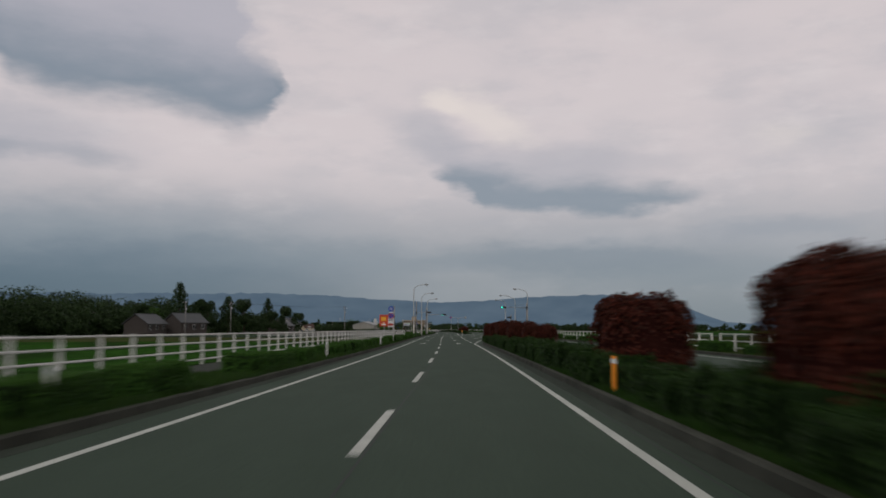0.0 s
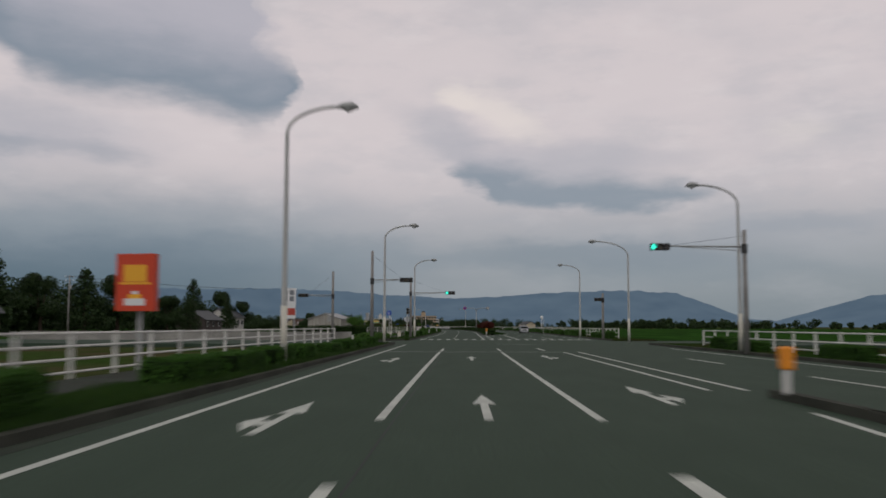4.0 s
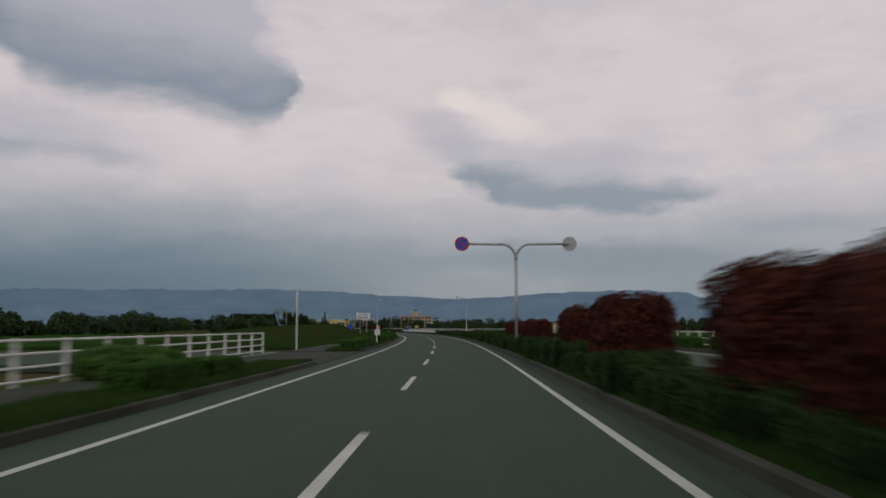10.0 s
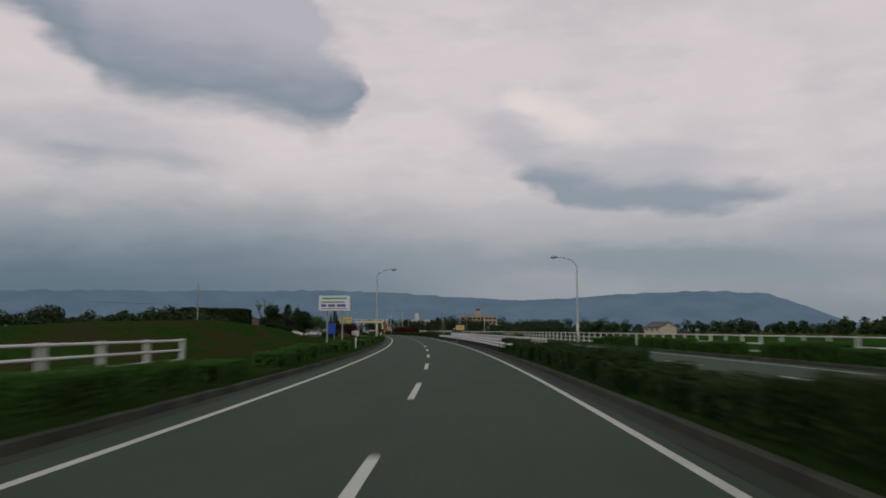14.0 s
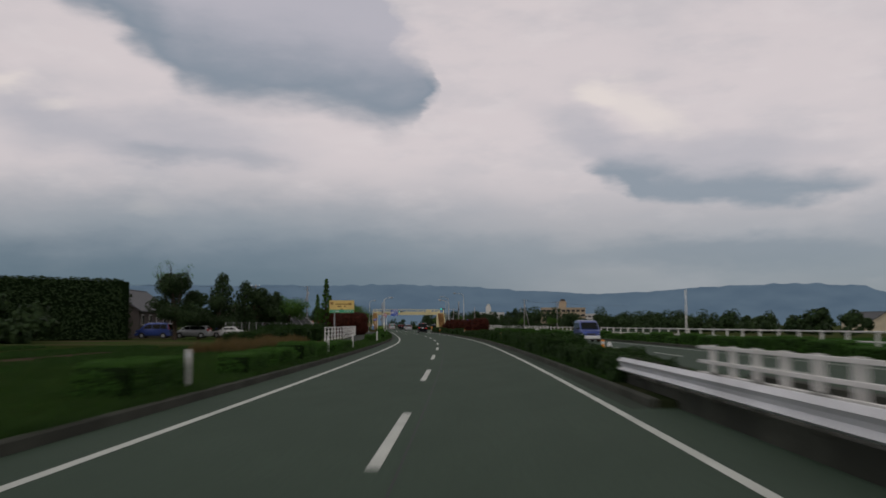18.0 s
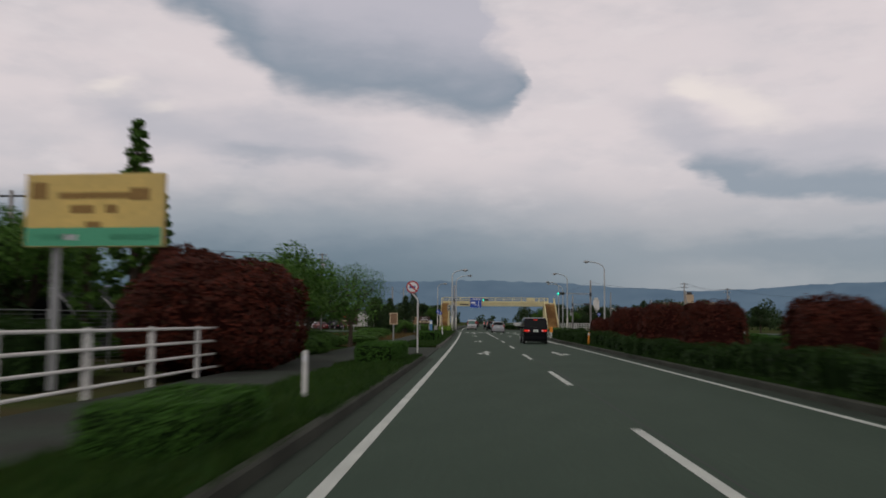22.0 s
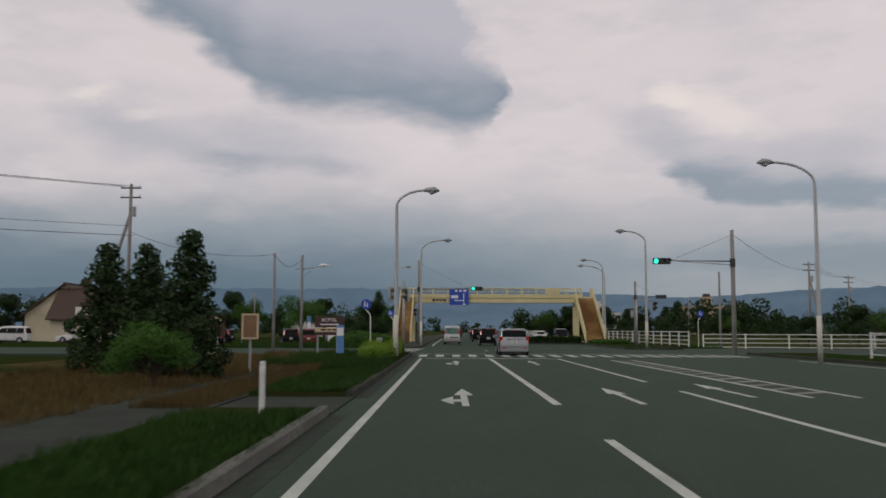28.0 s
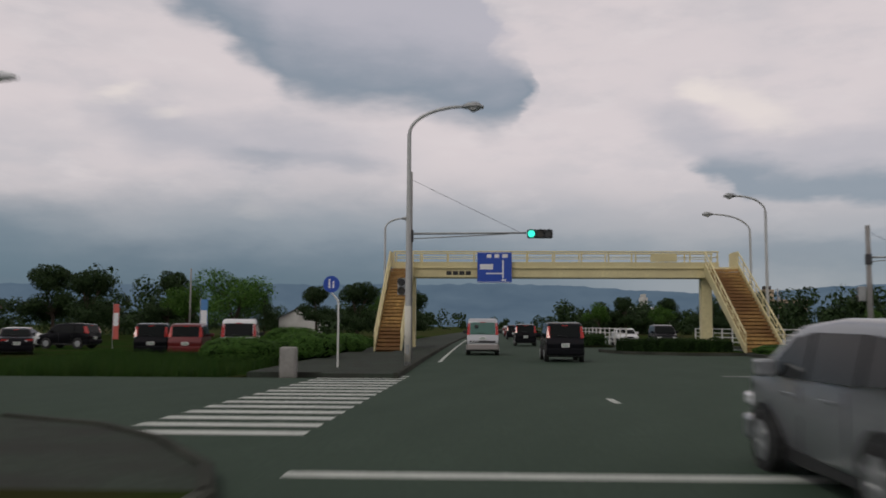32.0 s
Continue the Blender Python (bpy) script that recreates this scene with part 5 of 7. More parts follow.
def cone_tree(seed, height=5.0, spread=1.3, mat=None, leaf=0.11, count=4200, label="dark conical evergreen tree beyond the fields", ragged=0.35):
    r = random.Random(seed)
    root = thing("tree", label, "tree")
    bm = tube(bm_new(), [(0, 0, -0.2), (0, 0, height * 0.95)], [height * 0.03, height * 0.004], 8)
    places, weights = [], []
    for k in range(46):
        u = (k + 0.5) / 46
        z = height * (0.12 + 0.86 * u)
        reach = spread * (1 - u) ** 0.75 * r.uniform(1 - ragged, 1.15) + 0.08
        a = k * 2.4
        tip = (math.cos(a) * reach, math.sin(a) * reach, z + 0.06 * height * (u - 0.2))
        tube(bm, [(0, 0, z - 0.05 * height), tip], [0.025, 0.006], 5)
        places.append(ball_of(tip[0] * 0.8, tip[1] * 0.8, tip[2], 0.2 * spread + 0.22 * reach, 0.7))
        weights.append(0.3 + reach)
    part("trunk", bm, BARK, root, "straight brown trunk")
    me = leaves(count, mixed_places(places, weights), leaf, seed=seed)
    shared("crown", with_mat(me, mat or DARK_LEAF, "crown"), root)
    return root


def bare_tree(seed, height=8.0, spread=3.0):
    r = random.Random(seed)
    root = thing("tree", "pollarded tree with upright twigs just coming into leaf", "tree")
    bm = tube(bm_new(), [(0, 0, -0.3), (0, 0, height * 0.35)], [0.24, 0.18], 9)
    tips = []
    for k in range(9):
        a = k * 2.4
        tip = Vector((math.cos(a) * spread * r.uniform(0.3, 1.0), math.sin(a) * spread * r.uniform(0.3, 1.0), height * r.uniform(0.75, 1.0)))
        base = Vector((0, 0, height * r.uniform(0.25, 0.36)))
        mid = base.lerp(tip, 0.5) + Vector((0, 0, -0.06 * height))
        tube(bm, [base, mid, tip], [0.10, 0.07, 0.03], 6)
        for _ in range(7):
            u = r.uniform(0.5, 1.0)
            at = mid.lerp(tip, u)
            tip2 = at + Vector((r.uniform(-0.5, 0.5), r.uniform(-0.5, 0.5), r.uniform(0.3, 1.1)))
            tube(bm, [at, tip2], [0.025, 0.008], 4)
            tips.append(tip2)
    part("trunk", bm, BARK, root, "pale pollarded limbs")
    places = [ball_of(t.x, t.y, t.z, 0.4) for t in tips]
    shared("crown", with_mat(leaves(1100, mixed_places(places, [1] * len(places)), 0.07, seed=seed), FRESH_LEAF, "crown"), root)
    return root


T_BROAD = [broad_tree(11, 5.0, 2.2, 0.085, 8500, LEAF), broad_tree(12, 5.0, 2.6, 0.085, 8500, FRESH_LEAF, label="fresh green roadside tree with spreading crown")]
T_OPEN = broad_tree(13, 4.8, 2.6, 0.042, 9000, LEAF, 0.0, "half-bare tree with thin young leaves")
T_DARK = [broad_tree(14, 6.0, 2.4, 0.10, 15000, DARK_LEAF, label="dark evergreen tree with a rounded crown", low=0.26), cone_tree(15, 6.0, 1.9, DARK_LEAF, 0.14, 4200), cone_tree(16, 5.0, 1.35, DARK_LEAF, 0.09, 6000, "dark feathery conifer by the footway", 0.5)]
T_CEDAR = cone_tree(17, 9.0, 2.4, DARK_LEAF, 0.16, 5200, "tall dark pointed cedar tree", 0.3)
T_POPLAR = cone_tree(18, 7.0, 0.75, LEAF, 0.10, 3600, "slim upright poplar behind the billboard", 0.5)
T_BARE = bare_tree(19)
RED_BUSH = round_shrub(3.4, 8.0, 3.3, 21, RED_LEAF, RED_CORE, 0.07, 15000, "red_shrub", "large unclipped dark red shrub behind the footway", 0.72)
RED_BUSH["category"] = "shrub"
RAPE = round_shrub(1.5, 6.6, 1.25, 23, YELLOW_LEAF, HEDGE_CORE, 0.034, 22000, "weed_clump", "tall yellow-green flowering weeds on the verge", 0.7)
RAPE["category"] = "weeds"
FRESH_BUSH = round_shrub(2.8, 3.2, 1.5, 25, FRESH_LEAF, HEDGE_CORE, 0.04, 13000, "bush", "rounded light green bush in grass", 0.8)
FRESH_BUSH["category"] = "bush"

for src, s, d, k in ((T_CEDAR, 294, -87, 1.75), (T_DARK[0], 300, -80, 1.9), (T_DARK[1], 306, -74, 2.1), (T_DARK[0], 313, -70, 2.0), (T_DARK[0], 270, -92, 1.5), (T_BROAD[0], 285, -95, 1.9), (T_DARK[0], 320, -62, 1.3), (T_DARK[1], 330, -60, 1.2),
                     (T_CEDAR, 390, -76, 1.55), (T_DARK[0], 395, -70, 1.9), (T_DARK[0], 398, -64, 1.5), (T_DARK[1], 372, -62, 1.3), (T_BROAD[0], 350, -34, 0.75), (T_BROAD[1], 338, -24, 0.8), (T_DARK[0], 362, -38, 0.8),
                     (T_DARK[0], 700, -31, 1.3), (T_DARK[0], 704, -29, 1.0), (T_DARK[0], 708, -27, 0.9), (T_DARK[0], 719, -24, 1.15), (T_BARE, 710, -33.5, 1.2), (T_DARK[1], 712, -27.5, 1.35), (T_DARK[1], 716, -25, 1.2), (T_DARK[0], 722, -23, 1.0), (T_BROAD[1], 730, -20.5, 1.2), (T_DARK[1], 728, -22, 1.1), (T_BROAD[0], 736, -24, 1.2),
                     (T_POPLAR, 724, -15.4, 0.9), (T_POPLAR, 725, -14.2, 1.22), (T_POPLAR, 726, -13.6, 0.9),
                     (T_BROAD[1], 729, -11.6, 0.8), (T_BROAD[0], 732, -10.8, 0.8), (T_BROAD[0], 735, -11.4, 0.95), (T_BROAD[1], 739, -10.6, 0.92), (T_BROAD[0], 742, -12.2, 0.85), (T_OPEN, 748, -9.7, 0.98), (T_OPEN, 757, -16, 0.9),
                     (T_DARK[2], 795.5, -9.7, 0.9), (T_DARK[2], 797.5, -11.6, 0.82), (T_DARK[2], 799, -13.4, 0.9), (T_BROAD[1], 791.5, -9.4, 0.36), (T_DARK[2], 801, -12.5, 0.7),
                     (T_CEDAR, 1039, -27, 1.4), (T_DARK[0], 985, -34, 1.5), (T_DARK[1], 1000, -48, 1.3), (T_DARK[0], 930, -42, 1.35), (T_DARK[0], 925, -50, 1.3), (T_BROAD[0], 920, -36, 1.2), (T_DARK[0], 940, -62, 1.6), (T_BROAD[1], 890, -22, 1.15),
                     (T_DARK[0], 905, -14, 0.95), (T_BROAD[0], 912, -12, 1.0), (T_DARK[0], 918, -10.5, 0.95), (T_DARK[0], 926, -11, 1.0), (T_DARK[0], 902, -68, 1.1), (T_DARK[0], 906, -76, 1.2), (T_BROAD[0], 900, -83, 1.1), (T_DARK[1], 930, -70, 1.2), (T_DARK[0], 935, -78, 1.2),
                     (T_DARK[1], 1010, 52, 1.3), (T_DARK[1], 1014, 56, 1.6), (T_DARK[0], 960, 36, 0.9), (T_DARK[0], 990, 40, 1.1), (T_BROAD[0], 1000, 20, 1.2), (T_DARK[0], 1020, 28, 1.4), (T_DARK[0], 1030, 38, 1.4), (T_BROAD[0], 975, 28, 1.0),
                     (T_DARK[0], 872, 44, 0.75), (T_BROAD[0], 878, 50, 0.8), (T_DARK[0], 866, 36, 0.55), (T_DARK[0], 884, 58, 0.9), (T_DARK[0], 930, 30, 0.6), (T_DARK[0], 936, 34, 0.62), (T_BROAD[0], 941, 50, 0.8)):
    plant(src, s, d, -0.2, rng.uniform(0, 360), (k * rng.uniform(0.93, 1.07), k, k * rng.uniform(0.95, 1.05)), "trees")
plant(RED_BUSH, 722.4, -10.4, -0.1, 4, (1.55, 1.0, 1.08))
plant(RED_BUSH, 727, -13.2, -0.1, 20, (1.0, 0.7, 1.3))
TALL_HEDGE = low_hedge(20.0, 5.0, 7.2, 31, DARK_LEAF, HEDGE_CORE, 0.17, 9000, "tall_hedge", "tall flat-topped dark evergreen hedge beyond the field", 0.05)
TALL_HEDGE.matrix_basis = on(695.3, -45.4, -0.2, 126)
for s in np.arange(662, 722, 3.4):
    plant(rng.choice(H_MID), float(s), -15.2 + rng.uniform(-0.6, 0.6), -0.2, 90 * rng.random(), (1.2, 1.0, rng.uniform(1.5, 2.2)), "plot shrubs", "overgrown dark shrub before the wire fence")
for d in np.arange(-34, -17, 3.3):
    plant(rng.choice(H_MID), 321 + 0.15 * float(d), float(d), -0.2, 90, (1.3, 1.0, rng.uniform(1.7, 2.3)), "yard hedge", "dark overgrown hedge before the shed")
plant(RED_BUSH, 736, -26.5, 0.0, 60, (0.8, 0.6, 1.4))
for s, d, k in ((811.5, -5.45, 0.6), (816.0, -5.5, 0.5)):
    plant(RAPE, s, d, 0.1, 0, (1, 1, k), "verge weeds")
for s, d, k in ((729, -10.4, 0.6), (733.5, -10.2, 0.6), (737, -10.6, 0.7), (741, -11.0, 0.7), (731, -12.5, 1.0), (858, -9.8, 0.8), (863, -11.5, 0.95), (868, -9.7, 0.7), (874, -10.4, 0.7), (853, -11.5, 0.7), (758, -10.4, 0.35), (766, -10.8, 0.45), (752, -12, 0.4), (779, -11.5, 0.6), (231, -8.4, 0.5), (226, -8.6, 0.55), (345, -8, 0.7), (862, 15.0, 0.4), (866, 14.2, 0.4)):
    plant(FRESH_BUSH, s, d, 0.0, rng.uniform(0, 360), (1, 1, k), "bushes")




def woods(s0, s1, d0, d1, tall, count, seed, mat=DARK_LEAF, leaf=0.6, each=300):
    """A far belt of trees: many crowns of uneven height in one sheet of leaves."""
    r = random.Random(seed)
    places, weights = [], []
    for _ in range(count):
        p = spot(r.uniform(s0, s1), r.uniform(d0, d1))
        h = tall * r.uniform(0.45, 1.0)
        for _ in range(4):
            places.append(ball_of(p.x + r.uniform(-0.3, 0.3) * h, p.y + r.uniform(-0.3, 0.3) * h, h * r.uniform(0.12, 0.82) - 0.3, h * r.uniform(0.22, 0.36), 0.9))
            weights.append(h)
    me = leaves(count * each, mixed_places(places, weights), leaf, seed=seed)
    return tagged(new("far_trees", with_mat(me, mat, "far_trees")), "dark belt of trees at the edge of the fields", "trees", "", "stuff")


for row in ((210, 430, -150, -105, 12, 70, 1), (262, 335, -104, -84, 12, 50, 21), (378, 425, -98, -78, 10.5, 40, 22), (640, 720, -60, -44, 6.5, 36, 23), (470, 700, -96, -78, 6, 70, 3), (640, 900, -120, -85, 9, 70, 4),
            (950, 1250, -160, -25, 11, 90, 5), (960, 1300, 45, 170, 11, 110, 6), (600, 690, -46, -38, 6.0, 40, 11), (1020, 1100, 14, 40, 9, 30, 12), (735, 900, 66, 84, 5.0, 60, 13), (232, 335, -122, -98, 14, 80, 14), (180, 262, -135, -100, 12, 60, 15)):
    woods(*row, DARK_LEAF, 0.42, 520)
for row in ((430, 640, -205, -150, 9, 90, 2), (700, 1000, 200, 300, 8, 170, 7), (200, 700, 290, 360, 5.5, 260, 8), (1250, 1600, -300, 500, 12, 160, 9), (-200, 250, 330, 420, 5.5, 130, 10)):
    woods(*row, DARK_LEAF, 0.75, 200)

# ---- vehicles ----


def wheel_at(parent, x, y, r, side):
    w = new("wheel")
    w.parent = parent
    w.matrix_basis = pose(x, y, r)
    bm = tube(bm_new(), [(-0.1, 0, 0), (-0.085, 0, 0), (0.085, 0, 0), (0.1, 0, 0)], [r * 0.9, r, r, r * 0.9], 24)
    part("tyre", bm, TYRE, w)
    k = side * 0.105
    bm = tube(bm_new(), [(k - side * 0.02, 0, 0), (k, 0, 0), (k + side * 0.004, 0, 0)], [r * 0.68, r * 0.66, r * 0.3], 20)
    part("rim", bm, ALLOY, w, "silver rim")
    for i in range(6):
        bm = box(bm_new(), k, k + side * 0.012, -0.022, 0.022, r * 0.12, r * 0.62, 0.004, Matrix.Rotation(i * math.tau / 6, 4, "X"))
        part("spoke", bm, ALLOY, w)
    return w


def hull(bm, outline, half, belt, roof, taper, nose=0.0):
    """A body from its side outline (y, z): narrower towards the roof and the nose."""
    ys = [y for y, _ in outline]
    y_lo, y_hi = min(ys), max(ys)

    def wide(y, z):
        k = half
        if z > belt:
            k *= 1 - taper * ((z - belt) / (roof - belt)) ** 1.2
        if z < 0.45:
            k *= 0.97
        u = max(0.0, (y - (y_hi - 0.7)) / 0.7)
        v = max(0.0, ((y_lo + 0.35) - y) / 0.35)
        return k * (1 - nose * u * u) * (1 - 0.035 * v * v)
    left = [bm.verts.new((-wide(y, z), y, z)) for y, z in outline]
    right = [bm.verts.new((wide(y, z), y, z)) for y, z in outline]
    n = len(outline)
    bm.faces.new(left)
    bm.faces.new(right[::-1])
    for k in range(n):
        bm.faces.new((left[k], right[k], right[(k + 1) % n], left[(k + 1) % n]))
    bmesh.ops.recalc_face_normals(bm, faces=bm.faces)
    es = [e for e in bm.edges if len(e.link_faces) == 2 and e.calc_face_angle(0) > 0.2]
    bmesh.ops.bevel(bm, geom=es, offset=0.075, segments=3, affect="EDGES", profile=0.5, clamp_overlap=True)
    bmesh.ops.triangulate(bm, faces=[f for f in bm.faces if len(f.verts) > 4])
    for f in bm.faces:
        f.smooth = True
    for e in bm.edges:
        e.smooth = len(e.link_faces) == 2 and e.calc_face_angle(0) < 0.55
    return wide


def car(label, category, m, spec, paint, glass, lower=None, rear_glass=None, lit=False, name="car"):
    """A vehicle facing +y, standing on z = 0."""
    root = thing(name, label, category, m, "traffic")
    L, W, H, belt, taper = spec["size"]
    half = W / 2
    o = spec["outline"]
    roof = max(z for _, z in o)
    bm = bm_new()
    wide = hull(bm, o, half, belt, roof, taper, spec.get("nose", 0.1))
    part("body", bm, paint, root)
    lo = spec["low"]
    if lower:
        for side in (-1, 1):
            part("sill", box(bm_new(), side * (half - 0.02) - 0.03, side * (half - 0.02) + 0.03, o[0][0] + 0.2, L / 2 - 0.3, lo, lo + 0.28, 0.02), lower, root)
    # windows stand a little proud of the body
    for win in spec["side_windows"]:
        for side in (-1, 1):
            bm = bm_new()
            a = [bm.verts.new((side * (wide(y, z) + 0.008), y, z)) for y, z in win]
            b = [bm.verts.new((side * (wide(y, z) - 0.01), y, z)) for y, z in win]
            bm.faces.new(a)
            for k in range(len(win)):
                bm.faces.new((a[k], a[(k + 1) % len(win)], b[(k + 1) % len(win)], b[k]))
            bmesh.ops.recalc_face_normals(bm, faces=bm.faces)
            part("side_window", bm, glass, root)

    def slope_pane(nm, y0, z0, y1, z1, k0, k1, out, mat, text="", thick=0.012, inset=0.0):
        bm = bm_new()
        n = Vector((0, (z1 - z0), -(y1 - y0))).normalized() * out
        c = [Vector((sx * wide(y, z) * k, y, z)) for sx, y, z, k in ((-1, y0, z0, k0), (1, y0, z0, k0), (1, y1, z1, k1), (-1, y1, z1, k1))]
        a = [bm.verts.new(v + n * (thick + inset)) for v in c]
        b = [bm.verts.new(v - n * 0.02) for v in c]
        bm.faces.new(a)
        for k in range(4):
            bm.faces.new((a[k], a[(k + 1) % 4], b[(k + 1) % 4], b[k]))
        bmesh.ops.recalc_face_normals(bm, faces=bm.faces)
        return part(nm, bm, mat, root, text)
    ry0, rz0, ry1, rz1 = spec["rear"]
    slope_pane("rear_window", ry0, rz0, ry1, rz1, *spec.get("rear_span", (0.78, 0.84)), -1, rear_glass or glass, "sloping rear window")
    fy0, fz0, fy1, fz1 = spec["front"]
    slope_pane("windscreen", fy0, fz0, fy1, fz1, 0.88, 0.88, 1, glass, "sloping windscreen")
    back = o[0][0]
    tail = spec["tail"]
    for side in (-1, 1):
        if tail == "pillar":
            bm = bm_new()
            pts = [(0.80, ry0 - 0.03, rz0 - 0.02), (0.985, ry0 + 0.02, rz0 - 0.02), (0.985, ry1 + 0.03, rz1 - 0.02), (0.86, ry1 - 0.01, rz1 - 0.02)]
            a = [bm.verts.new((side * wide(y, z) * k, y - 0.012, z)) for k, y, z in pts]
            b = [bm.verts.new((side * wide(y, z) * k, y + 0.16, z)) for k, y, z in pts]
            bm.faces.new(a)
            bm.faces.new(b[::-1])
            for k in range(4):
                bm.faces.new((a[k], a[(k + 1) % 4], b[(k + 1) % 4], b[k]))
            bmesh.ops.recalc_face_normals(bm, faces=bm.faces)
            part("tail_lamp", bm, BRAKE_LAMP if lit else RED_LAMP, root, "tall red tail lamp on the rear pillar")
        else:
            x0, x1, z0, z1 = tail
            part("tail_lamp", box(bm_new(), min(side * x0, side * x1), max(side * x0, side * x1), back - 0.03, back + 0.2, z0, z1, 0.02), BRAKE_LAMP if lit else RED_LAMP, root, "red tail lamp")
            part("reverse_lamp", box(bm_new(), min(side * x0 * 1.02, side * (x0 + 0.09)), max(side * x0 * 1.02, side * (x0 + 0.09)), back - 0.036, back + 0.1, z0 + 0.03, z0 + 0.11, 0.01), CLEAR_LAMP, root)
        hx = half * 0.72
        part("headlamp", box(bm_new(), side * hx - 0.17, side * hx + 0.17, L / 2 - 0.3, L / 2 - 0.035, 0.62, 0.77, 0.04), CLEAR_LAMP, root, "clear headlamp")
        mz = belt + 0.12
        bm = box(bm_new(), -0.11, 0.11, -0.05, 0.06, -0.09, 0.09, 0.03, pose(side * (half + 0.12), fy1 - 0.05 if fy1 < fy0 else fy0, mz))
        part("door_mirror", bm, spec.get("mirror", paint), root)
        part("mirror_stalk", tube(bm_new(), [(side * (half - 0.04), fy0 - 0.45, mz - 0.06), (side * (half + 0.08), (fy1 - 0.05 if fy1 < fy0 else fy0), mz - 0.05)], 0.02, 6), BLACK_TRIM, root)
        for y in spec["handles"]:
            part("door_handle", box(bm_new(), side * (half + 0.012) - 0.014, side * (half + 0.012) + 0.014, y, y + 0.2, belt - 0.14, belt - 0.105, 0.006), spec.get("handle", paint), root)
        for y in spec["seams"]:
            part("door_seam", box(bm_new(), side * (half + 0.001) - 0.003, side * (half + 0.001) + 0.003, y - 0.006, y + 0.006, 0.36, belt - 0.02), BLACK_TRIM, root)
        for y in spec["axles"]:
            r = spec["wheel"]
            bm = tube(bm_new(), [(side * (half - 0.16), y, r + 0.02), (side * (half + 0.004), y, r + 0.02)], r + 0.055, 20)
            part("wheel_arch", bm, BLACK_TRIM, root)
            wheel_at(root, side * (half - 0.085), y, r, side)
    part("rear_bumper", box(bm_new(), -half * 0.96, half * 0.96, back - 0.06, back + 0.35, lo, lo + 0.3, 0.05), lower or paint, root)
    part("front_bumper", box(bm_new(), -half * 0.92, half * 0.92, L / 2 - 0.4, L / 2 + 0.05, lo, lo + 0.3, 0.06), lower or paint, root)
    part("grille", box(bm_new(), -half * 0.45, half * 0.45, L / 2 - 0.1, L / 2 + 0.015, 0.62, 0.76, 0.02), BLACK_TRIM, root)
    part("underside", box(bm_new(), -half * 0.86, half * 0.86, back + 0.1, L / 2 - 0.1, lo - 0.08, lo + 0.1, 0.03), BLACK_TRIM, root)
    pz = spec.get("plate", 0.85)
    plate = part("number_plate", box(bm_new(), -0.165, 0.165, back - 0.075, back - 0.06 + 0.04, pz - 0.083, pz + 0.083, 0.004), PLATE, root, "white number plate")
    for i, (x0, x1, z0, z1) in enumerate(((-0.1, 0.1, 0.035, 0.06), (-0.125, -0.055, -0.055, 0.015), (-0.035, 0.03, -0.055, 0.015), (0.05, 0.12, -0.055, 0.015))):
        part("plate_bar", box(bm_new(), x0, x1, back - 0.079, back - 0.0755, pz + z0, pz + z1), PLATE_INK, plate)
    wy, wz = (ry0 * 0.9 + ry1 * 0.1), (rz0 * 0.9 + rz1 * 0.1)
    part("rear_wiper", tube(bm_new(), [(-0.32, wy - 0.03, wz + 0.03), (0.05, wy - 0.045, wz - 0.0), (0.1, wy - 0.03, wz - 0.05)], 0.012, 6), BLACK_TRIM, root)
    part("high_brake_lamp", box(bm_new(), -0.14, 0.14, ry1 - 0.03, ry1 + 0.05, rz1 - 0.005, rz1 + 0.03, 0.006), BRAKE_LAMP if lit else RED_LAMP, root)
    part("exhaust", tube(bm_new(), [(-half * 0.45, back + 0.4, lo - 0.04), (-half * 0.45, back - 0.04, lo - 0.05)], 0.03, 8), DARK_STEEL, root)
    return root


VAN = {"size": (4.4, 1.69, 1.9, 1.08, 0.13), "low": 0.28, "wheel": 0.31, "axles": (-1.38, 1.32), "tail": "pillar", "plate": 0.88, "handles": (0.25,), "seams": (-0.85, 0.1, 1.1), "nose": 0.12,
       "outline": [(-2.18, 0.30), (-2.20, 0.78), (-2.13, 1.04), (-1.98, 1.74), (-1.84, 1.88), (-0.6, 1.93), (0.55, 1.88), (0.95, 1.72), (1.62, 1.08), (2.06, 0.96), (2.19, 0.72), (2.2, 0.30)],
       "side_windows": [[(-1.85, 1.14), (-1.78, 1.68), (-1.05, 1.70), (-1.05, 1.14)], [(-0.98, 1.14), (-0.98, 1.70), (-0.02, 1.70), (-0.02, 1.14)], [(0.05, 1.14), (0.05, 1.70), (0.62, 1.66), (1.25, 1.14)]],
       "rear": (-2.125, 1.08, -1.985, 1.70), "front": (1.58, 1.14, 0.98, 1.70), "mirror": BLACK_TRIM}
